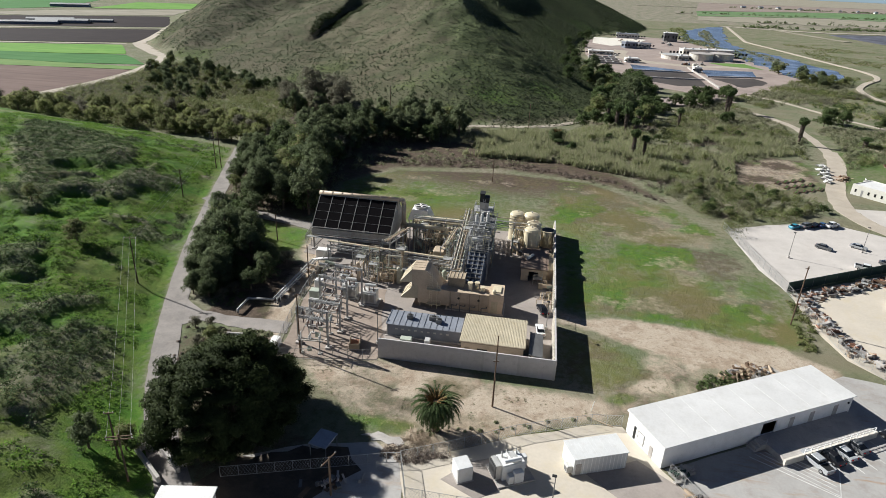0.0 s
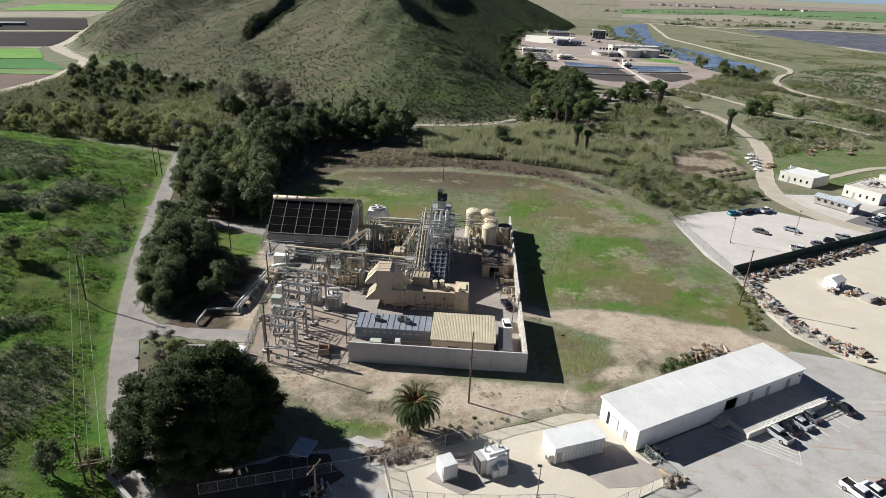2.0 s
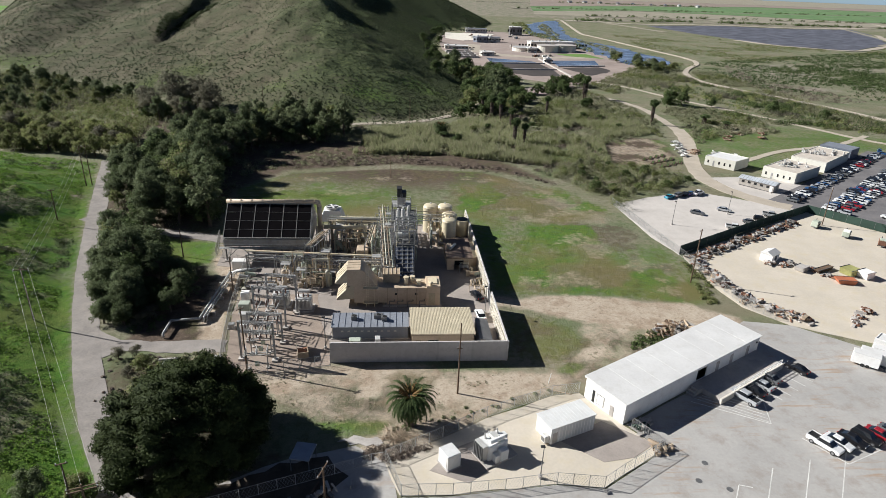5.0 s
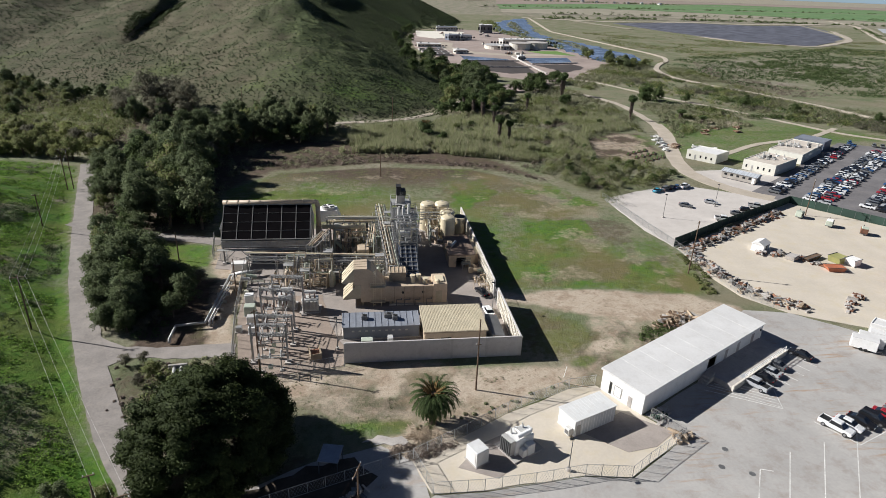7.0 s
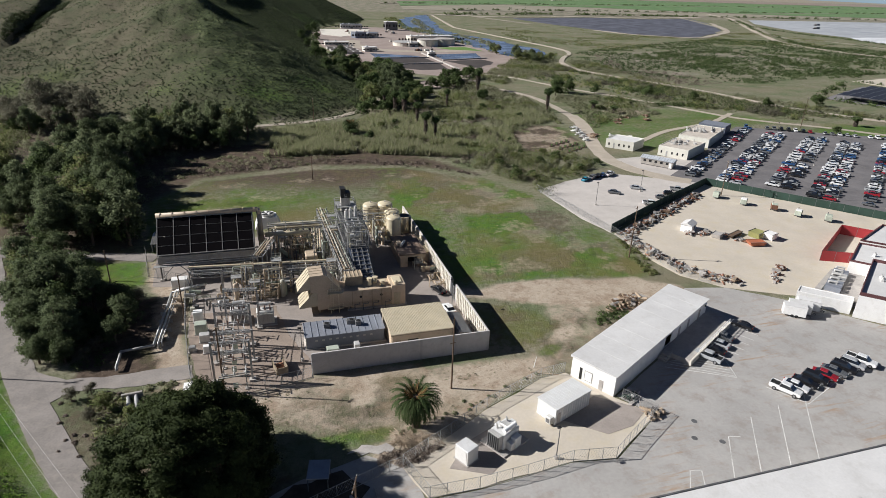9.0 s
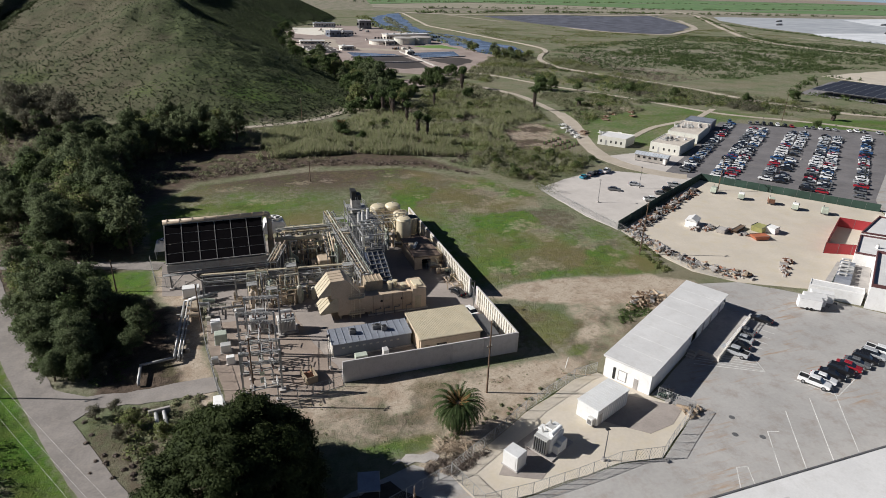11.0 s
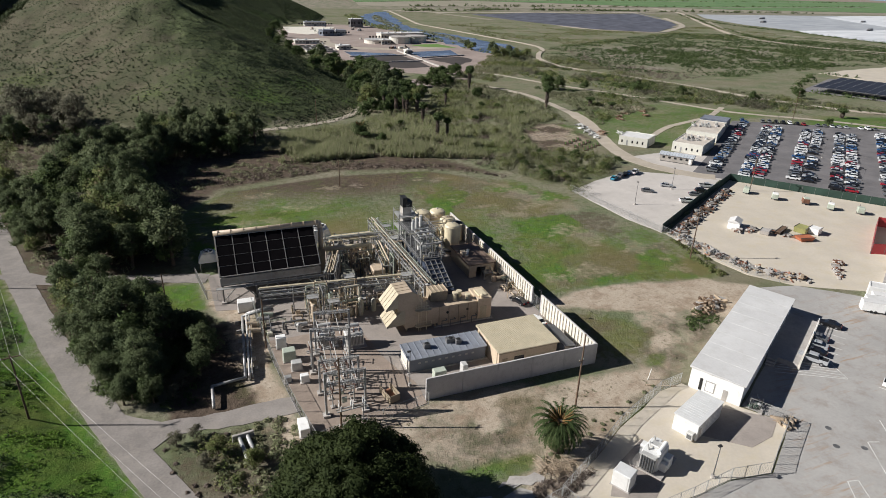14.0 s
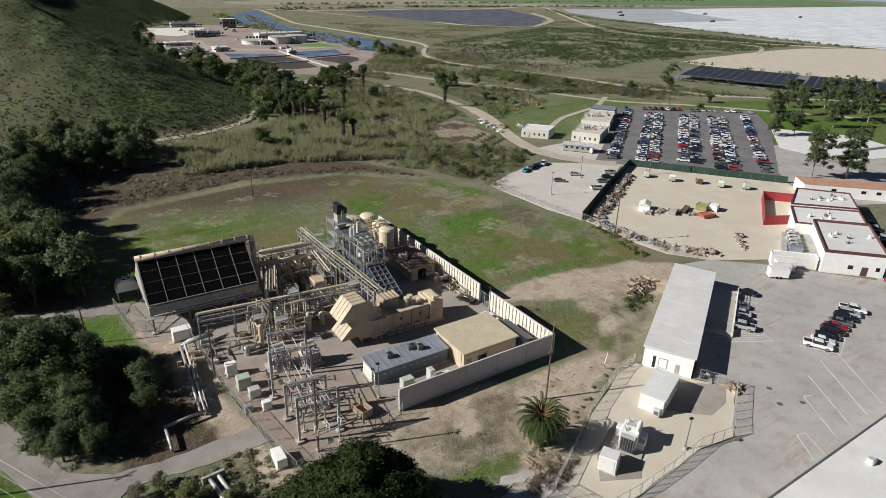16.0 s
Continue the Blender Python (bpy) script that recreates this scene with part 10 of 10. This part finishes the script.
def bushes(name, x, y, radius, tall, per, leaf, mat, label, seed, wide=0.55):
    """Low bushes as heaps of leaf cards, all in one mesh."""
    rng = np.random.default_rng(seed)
    n = len(x)
    r = radius * rng.uniform(0.55, 1.35, n)
    z = height(x, y)
    d = rng.normal(size=(n, per, 3))
    d /= np.linalg.norm(d, axis=2)[..., None]
    d[..., 2] = np.abs(d[..., 2])
    p = np.stack([x, y, z], 1)[:, None, :] + d * r[:, None, None] * rng.uniform(0.5, 1.05, (n, per, 1)) * np.array([1, 1, tall])
    v, q = cards(rng, p.reshape(-1, 3), leaf * rng.uniform(0.7, 1.4, n * per), leaf * wide * rng.uniform(0.7, 1.3, n * per), 0.1, d.reshape(-1, 3))
    lie = d.reshape(-1, 3) + 0.4 * rng.normal(size=(n * per, 3)) + np.array([0, 0, 0.3])
    lie /= np.linalg.norm(lie, axis=1)[:, None]
    return stuff(name, v, q, mat, label, "bushes", np.repeat(lie, 3, 0))


rng = np.random.default_rng(77)
# tufts of lush grass and dark brush on the western slope
SLOPE = [(-46, 40), (-52, 54), (-62, 70), (-72, 88), (-80, 104), (-93, 140), (-104, 168), (-114, 196), (-121, 222), (-150, 232), (-190, 236), (-215, 225), (-190, 150), (-140, 90), (-110, 50), (-80, 30)]
x, y = points_in(rng, SLOPE, 30000)
k = rng.random(len(x)) < 0.6 * brush_mask(x, y) + 0.02
x, y = x[k], y[k]
k = value_noise(x, y, 9, 33) + 0.35 * rng.random(len(x)) > 1.12
bushes("slope_brush", x[~k], y[~k], 1.0, 0.9, 16, 0.36, brush_leaf, "dark grey-green brush on a grassy slope", 1)
bushes("dead_slope_brush", x[k], y[k], 0.7, 0.6, 12, 0.32, purple_twigs, "purple-grey dead brush on a grassy slope", 2)
x, y = points_in(rng, SLOPE, 26000)
k = (brush_mask(x, y) < 0.5) & (cloud(x, y, 6, 47) > 0.45)
bushes("slope_herbs", x[k], y[k], 0.7, 0.5, 9, 0.36, grass_leaf, "clumps of lush herbs on the slope", 25)
# hillside shrubs
x, y = points_in(rng, [(-90, 306), (-45, 291), (10, 298), (36, 330), (45, 640), (150, 1060), (40, 1160), (-120, 1000), (-470, 760), (-340, 510), (-270, 430), (-140, 345)], 130000)
k = inside(x, y, HILL) > -7
x, y = x[k], y[k]
east = ease(x + 0.10 * (y - 400), -62, -22)
patch = ease(cloud(x, y, 55, 3), 0.42, 0.6)
k = rng.random(len(x)) < 0.27 + 0.28 * patch + 0.45 * east
size = np.exp(rng.normal(size=len(x)) * 0.42)
bushes("hill_shrubs", x[k], y[k], 0.55 * size[k], 1.0, 4, 0.8, hill_leaf, "small dark shrubs dotted over the hill", 3, 0.75)
k = rng.random(len(x)) < 0.012 + 0.02 * patch + 0.06 * east
bushes("hill_bushes", x[k], y[k], 1.0 * size[k], 0.85, 10, 0.6, oak_leaf, "scattered round bushes on the hillside", 43)
# dark bushes packed close, partly in place of the gully bank's shade
x, y = points_in(rng, [(-186, 468), (-176, 482), (-168, 492), (-156, 496), (-150, 520), (-148, 548), (-158, 552), (-176, 530), (-190, 508), (-192, 486)], 900)
k = inside(x, y, [(-183, 472), (-174, 488), (-160, 492), (-156, 520), (-154, 545), (-166, 538), (-182, 520), (-188, 502)]) + 8 * (cloud(x, y, 9, 7) - 0.5) > 0
bushes("gully_brush", x[k], y[k], 2.0, 0.9, 22, 0.8, fig_leaf, "dark gully brush that also stands for the bank's shade", 4)
# scrub on the flats
x, y = points_in(rng, [(-60, 252), (-20, 262), (30, 236), (46, 210), (60, 186), (75, 205), (74, 228), (80, 262), (112, 285), (118, 330), (90, 360), (60, 330), (20, 300), (-30, 292)], 1700)
k = cloud(x, y, 26, 61)
bushes("flat_scrub", x[k < 0.52], y[k < 0.52], 1.7, 1.35, 110, 0.36, scrub_leaf, "tangled olive scrub on flat ground", 5)
bushes("green_scrub", x[k > 0.6], y[k > 0.6], 1.9, 1.3, 110, 0.36, willow_leaf, "green bushes between the reeds", 35)
k = (k >= 0.52) & (k <= 0.6)
bushes("grey_scrub", x[k], y[k], 1.5, 1.2, 50, 0.5, dead_leaf, "grey leafless bushes on flat ground", 36, 0.35)
x, y = points_in(rng, [(46, 214), (58, 186), (60, 178), (78, 196), (92, 200), (98, 214), (88, 224), (72, 229), (60, 236)], 85)
bushes("lot_scrub", x, y, 2.7, 1.2, 300, 0.34, willow_leaf, "thick green scrub by the gravel lot", 6)
REEDS = [(-30, 240), (-26, 262), (-24, 284), (10, 288), (14, 268), (34, 262), (52, 244), (48, 226), (30, 232), (6, 240)]
x, y = points_in(rng, REEDS, 30000)
k = cloud(x, y, 7, 28) > 0.4
x, y = x[k], y[k]
hgt = rng.uniform(2.4, 4.6, len(x)) * (0.45 + 1.0 * cloud(x, y, 10, 8))
p = np.stack([x, y, height(x, y) + hgt * 0.45], 1)
v, q = cards(rng, p, hgt, 0.34, 0.72)
stuff("reed_bed", v, q, reed_leaf, "pale olive reed bed", "reeds")
x, y = points_in(rng, [(14, 268), (34, 262), (52, 244), (74, 232), (80, 262), (112, 285), (116, 326), (88, 350), (58, 330), (20, 304), (10, 288)], 26000)
k = cloud(x, y, 15, 29) > 0.5
x, y = x[k], y[k]
hgt = rng.uniform(1.8, 4.0, len(x)) * (0.4 + 1.0 * cloud(x, y, 10, 8))
v, q = cards(rng, np.stack([x, y, height(x, y) + hgt * 0.45], 1), hgt, 0.4, 0.7)
stuff("reed_clumps", v, q, reed_leaf, "scattered stands of pale reeds among scrub", "reeds")
x, y = points_in(rng, [(-62, 226), (-36, 236), (-10, 236), (30, 222), (46, 200), (30, 214), (8, 224), (-14, 227), (-50, 218)], 420)
bushes("dry_brush", x, y, 1.1, 0.8, 30, 0.6, dead_leaf, "dry grey brush along the meadow", 7, 0.25)
x, y = points_in(rng, [(-66, 215), (-60, 240), (-20, 250), (0, 235), (-14, 228), (-50, 219)], 120)
bushes("dark_brush", x, y, 1.5, 0.6, 40, 0.5, scrub_leaf, "low scrub on brown ground", 8)
x, y = points_in(rng, WOOD, 1900)
k = inside(x, y, [(-190, 300), (-165, 330), (-130, 315), (-140, 285)]) < 0
k &= inside(x, y, [(-84, 162), (-60, 156), (-58, 132), (-66, 126), (-78, 138)]) < 0
k &= along(x, y, [(-101, 168), (-92, 161.5), (-83, 158.6), (-70, 155.7), (-58, 152)]) > 4
k &= (along(x, y, ROAD_WEST) > 6) & (inside(x, y, [(-66, 112), (-54, 112), (-54, 96), (-68, 96)]) < 0)
bushes("wood_undergrowth", x[k], y[k], 1.9, 1.2, 56, 0.55, scrub_leaf, "undergrowth beneath the trees", 9)
x, y = points_in(rng, [(-262, 262), (-258, 340), (-268, 420), (-225, 405), (-150, 345), (-120, 300), (-122, 240), (-150, 234), (-260, 238)], 2500)
bushes("valley_scrub", x, y, 2.4, 1.3, 40, 0.72, willow_leaf, "mixed scrub in the western valley", 10)
x, y = points_in(rng, [(-262, 268), (-258, 340), (-268, 410), (-225, 400), (-150, 345), (-190, 290)], 1300)
bushes("grey_valley_scrub", x, y, 2.0, 1.2, 34, 0.6, grey_leaf, "grey olive scrub in the western valley", 110)
EAST = [(60, 300), (110, 290), (122, 262), (150, 285), (215, 300), (246, 276), (262, 264), (240, 300), (205, 345), (150, 350), (125, 330), (132, 400), (180, 440), (225, 470), (222, 400), (240, 300), (330, 230), (300, 300), (260, 380), (262, 520), (200, 540), (130, 440), (80, 380), (62, 330)]
x, y = points_in(rng, EAST, 5200)
k = (along(x, y, [(101, 210), (118, 262), (134, 318), (135, 346), (121, 412)]) > 7) & (along(x, y, LANE) > 4.5) & (along(x, y, LEVEE) > 6) & (inside(x, y, [(280, 383), (414, 397), (378, 356), (321, 330), (282, 362)]) < 0) & (cloud(x, y, 40, 14) > 0.28) & (along(x, y, [(131, 236), (160, 256), (200, 270), (228, 290)]) > 4)
j = k & (cloud(x, y, 30, 55) > 0.54)
bushes("east_green_scrub", x[j], y[j], 2.0, 1.2, 40, 0.65, willow_leaf, "green bushes on the eastern flats", 41)
k &= ~j
bushes("east_scrub", x[k], y[k], 1.9, 1.1, 40, 0.65, scrub_leaf, "olive scrub on the eastern flats", 11)
for poly, n, sd in (([(229, 455), (246, 404), (258, 372), (273, 312), (270, 280), (232, 292), (206, 336), (180, 385), (160, 425), (190, 440)], 620, 113), ([(205, 535), (185, 505), (160, 470), (150, 440), (190, 450), (222, 470), (230, 520), (246, 548), (262, 580)], 260, 114)):
    x, y = points_in(rng, poly, n)
    k = (along(x, y, LEVEE) > 6) & (along(x, y, LANE) > 4.5) & (cloud(x, y, 30, 120) > 0.4)
    x, y = x[k], y[k]
    k = rng.random(len(x)) < 0.5
    bushes("belt_bushes", x[k], y[k], 2.3, 1.1, 34, 0.75, oak_leaf, "dark green bushes between two dirt lanes", sd)
    bushes("belt_willows", x[~k], y[~k], 2.0, 1.1, 34, 0.7, valley_leaf, "pale green willow bushes between two dirt lanes", sd + 10)
x, y = points_in(rng, [(236, 480), (262, 560), (300, 600), (470, 700), (600, 760), (780, 700), (740, 450), (520, 420), (430, 420), (336, 385), (265, 425)], 15000)
k = (cloud(x, y, 44, 16) + 0.3 * cloud(x, y, 13, 18) + 0.1 * rng.random(len(x)) > 0.62) & (along(x, y, LEVEE) > 6)
bushes("marsh_scrub", x[k], y[k], 1.7, 0.75, 8, 1.0, brush_leaf, "patchy marsh scrub on the plain", 12)
x, y = points_in(rng, [(262, 560), (300, 900), (430, 960), (490, 830), (572, 752), (690, 850), (780, 890), (800, 720), (640, 640), (480, 660), (300, 600)], 9000)
k = (cloud(x, y, 50, 17) + 0.1 * rng.random(len(x)) > 0.57) & (along(x, y, LEVEE) > 6)
bushes("meadow_scrub", x[k], y[k], 1.6, 0.6, 6, 1.1, willow_leaf, "low green scrub on the flood plain", 112)
x, y = points_in(rng, [(165, 900), (190, 720), (196, 620), (205, 540), (180, 520), (195, 500), (262, 560), (240, 545), (200, 560), (205, 640), (205, 760), (185, 900), (215, 1100), (190, 1100)], 340)
bushes("channel_scrub", x, y, 3.6, 0.8, 26, 1.5, willow_leaf, "green scrub along the water channel", 13)
spans = [points_in(rng, poly, n) for poly, n in (([(200, 860), (216, 1010), (248, 1110), (240, 1040), (222, 930), (212, 850)], 110), ([(216, 640), (220, 740), (214, 800), (224, 790), (233, 720), (228, 650)], 90), ([(226, 566), (232, 600), (240, 606), (242, 580)], 16), ([(196, 770), (204, 820), (196, 900), (180, 880)], 60))]
bushes("channel_reeds", np.concatenate([p[0] for p in spans]), np.concatenate([p[1] for p in spans]), 3.0, 0.5, 34, 1.3, scrub_leaf, "low olive reed islands in the water channel", 51)
for line, n, sd in (([(1000, 1190), (888, 1024), (845, 877), (848, 800), (828, 694), (810, 588), (798, 510), (780, 400)], 240, 14), ([(1010, 1230), (830, 950), (690, 720), (664, 640), (690, 575), (702, 503), (740, 448)], 170, 15), ([(418, 384), (330, 330), (368, 236), (395, 176)], 70, 16), ([(432, 388), (460, 290), (500, 215)], 30, 17), ([(150, 372), (200, 318), (222, 312), (262, 290), (330, 240), (420, 200)], 240, 18)):
    pts = np.array(line, float)
    t = np.sort(rng.uniform(0, len(line) - 1.001, n))
    i = t.astype(int)
    p = pts[i] + (pts[i + 1] - pts[i]) * (t - i)[:, None] + rng.normal(size=(n, 2)) * 2.0
    bushes("hedge_row", p[:, 0], p[:, 1], 3.0 if sd != 18 else 2.2, 0.9, 24, 1.4 if sd != 18 else 0.9, oak_leaf, "row of dark hedge trees", sd)
far_grove([(58, 188), (72, 196), (92, 200), (98, 213), (86, 225), (68, 230), (60, 236), (50, 222)], 24, 3.4, ("bush",), 61, "bushy small trees by the gravel lot", 0.32, 0.5)
far_grove([(20, 268), (52, 246), (74, 234), (80, 262), (112, 286), (116, 326), (88, 350), (58, 330), (20, 304)], 26, 7.0, ("bush",), 62, "small trees in the reed flats", 0.3, 0.5)
far_grove([(205, 540), (190, 620), (196, 500), (232, 530), (262, 560), (255, 545)], 14, 6.0, ("far", "far"), 63, "green trees along the channel", 0.7, 1.1)
for line, n, sd in (([(420, 1440), (1200, 1585), (2600, 1925)], 120, 71), ([(300, 1720), (1400, 2075), (3400, 2530)], 120, 72), ([(600, 2350), (1250, 2460)], 90, 73), ([(330, 1230), (640, 1330), (1000, 1345), (1600, 1355)], 160, 74)):
    pts = np.array(line, float)
    t = np.sort(rng.uniform(0, len(line) - 1.001, n))
    i = t.astype(int)
    p = pts[i] + (pts[i + 1] - pts[i]) * (t - i)[:, None] + rng.normal(size=(n, 2)) * 6.0
    bushes("hedge_row", p[:, 0], p[:, 1], 6.0, 0.9, 18, 3.6, oak_leaf, "distant dark hedge across farmland", sd)
x, y = points_in(rng, [(343, 577), (468, 606), (556, 573), (610, 528), (622, 477), (458, 409), (395, 403), (326, 393), (347, 469), (323, 498)], 2400)
k = cloud(x, y, 26, 131) + 0.2 * cloud(x, y, 8, 132) > 0.6
bushes("marsh_thicket", x[k], y[k], 2.6, 0.8, 24, 1.0, oak_leaf, "dark green thickets in the marsh", 131)
x, y = points_in(rng, [(304, 584), (285, 494), (290, 460), (308, 425), (306, 389), (270, 382), (258, 419), (250, 459)], 380)
bushes("bare_marsh_brush", x, y, 1.7, 0.7, 18, 0.8, dead_leaf, "grey-brown leafless brush in the marsh", 133, 0.35)
# bushes along the levee
BELT = [(226, 496), (233, 444), (242, 398), (252, 361), (256, 322), (269, 300), (286, 278), (246, 268), (236, 296), (216, 318), (203, 352), (190, 396), (176, 440)]
x, y = points_in(rng, BELT, 1500)
k = (along(x, y, LEVEE) > 5) & (along(x, y, LANE) > 4) & (cloud(x, y, 18, 135) + 0.14 * ease(-along(x, y, LEVEE), -16, -6) > 0.5)
x, y = x[k], y[k]
j = cloud(x, y, 14, 136)
for lo, hi, mt, lab, sd in ((-1, 0.47, oak_leaf, "dark green bushes along the levee", 136), (0.47, 0.56, valley_leaf, "yellow-green willow bushes along the levee", 137), (0.56, 2, grey_leaf, "grey olive bushes along the levee", 138)):
    k = (j >= lo) & (j < hi)
    bushes("levee_bushes", x[k], y[k], 2.3, 1.25, 90, 0.55, mt, lab, sd)
sheet("broken_slab", [(-22.6, 73.4), (-20.3, 74.3), (-15.8, 73.5), (-16.4, 71.9), (-20.8, 72.5)], 0.06, concrete, "broken pale concrete slab in weeds", "pavement", 0.35, 0.8, 31)
post = thing("stub_post", pose(13.6, 87.0, 0, 4, 6, 0), "short white post standing in dirt", "post")
part("shaft", Geo().rod((0, 0, -0.2), (0, 0, 2.3), 0.07, 0.06, n=8), white_paint, post)
plank = thing("fallen_plank", pose(14.6, 84.6, 0.08, 0, 0, -24), "pale weathered plank lying on dirt", "plank")
part("board", Geo().chamfer(-2.6, 2.6, -0.13, 0.13, 0, 0.06, 0.015), pale_wood, plank)
# rough herbs round the meadow and the yards
x, y = points_in(rng, [(-40, 92), (14, 90), (34, 104), (24, 88), (0, 79), (-20, 74), (-36, 82)], 420)
k = cloud(x, y, 9, 19) > 0.52
bushes("dry_weeds", x[k], y[k], 0.34, 0.35, 14, 0.24, scrub_leaf, "dry weeds scattered over dirt", 19, 0.3)
for poly, n, rad, mt, lab, sd in (([(33, 98), (38, 104), (46, 106), (44, 101), (37, 97)], 26, 1.2, oak_leaf, "dark bushes behind the long shed", 20), ([(60, 116), (64, 128), (62, 140), (60, 128), (57, 116)], 40, 0.9, willow_leaf, "weeds along the yard fence", 21), ([(-18, 72), (0, 79), (13, 84.5), (14, 86), (-2, 81), (-19, 75)], 46, 0.4, scrub_leaf, "scrub along an old fence", 22), ([(-60, 96), (-53, 98), (-47, 98), (-47, 88), (-54, 82), (-60, 88)], 90, 0.75, scrub_leaf, "grey scrub at the road bend", 23), ([(-62, 97), (-56, 97), (-52, 90), (-54, 82), (-58, 86)], 14, 1.5, willow_leaf, "green bushes at the road bend", 27), ([(-66, 98), (-58, 98), (-54, 92), (-58, 80), (-64, 84), (-66, 92)], 36, 0.35, dead_leaf, "bare twiggy scrub at the road bend", 26), ([(-62, 105), (-60, 130), (-68, 126), (-78, 116), (-72, 109)], 90, 1.4, oak_leaf, "shaded undergrowth by the road", 24)):
    x, y = points_in(rng, poly, n)
    bushes("scrub_patch", x, y, rad, 0.7, 60, 0.42, mt, lab, sd)
x, y = points_in(rng, [(-16.3, 72.6), (-10.3, 72.0), (-8.7, 71.2), (-13.0, 69.0), (-16.8, 68.6), (-18.7, 70.2)], 46)
bushes("fence_brush", x, y, 0.8, 0.7, 60, 0.5, dead_leaf, "grey dead brush heaped along a fence", 141, 0.2)
# dead fronds under the date palm
rnd, g = random.Random(14), Geo()
for i in range(150):
    a = rnd.uniform(0, 6.28)
    c = Vector((-13.0 + rnd.gauss(0, 1.4), 73.6 + rnd.gauss(0, 0.9), rnd.uniform(0.05, 0.6)))
    d = Vector((math.cos(a), math.sin(a), rnd.uniform(-0.15, 0.2))) * rnd.uniform(0.5, 1.3)
    g.rod(c - d, c + d, 0.06, 0.03, n=4)
single("branch_heap", g, pale_wood, "heap of pale dead fronds below a palm", "branches", kind="stuff")
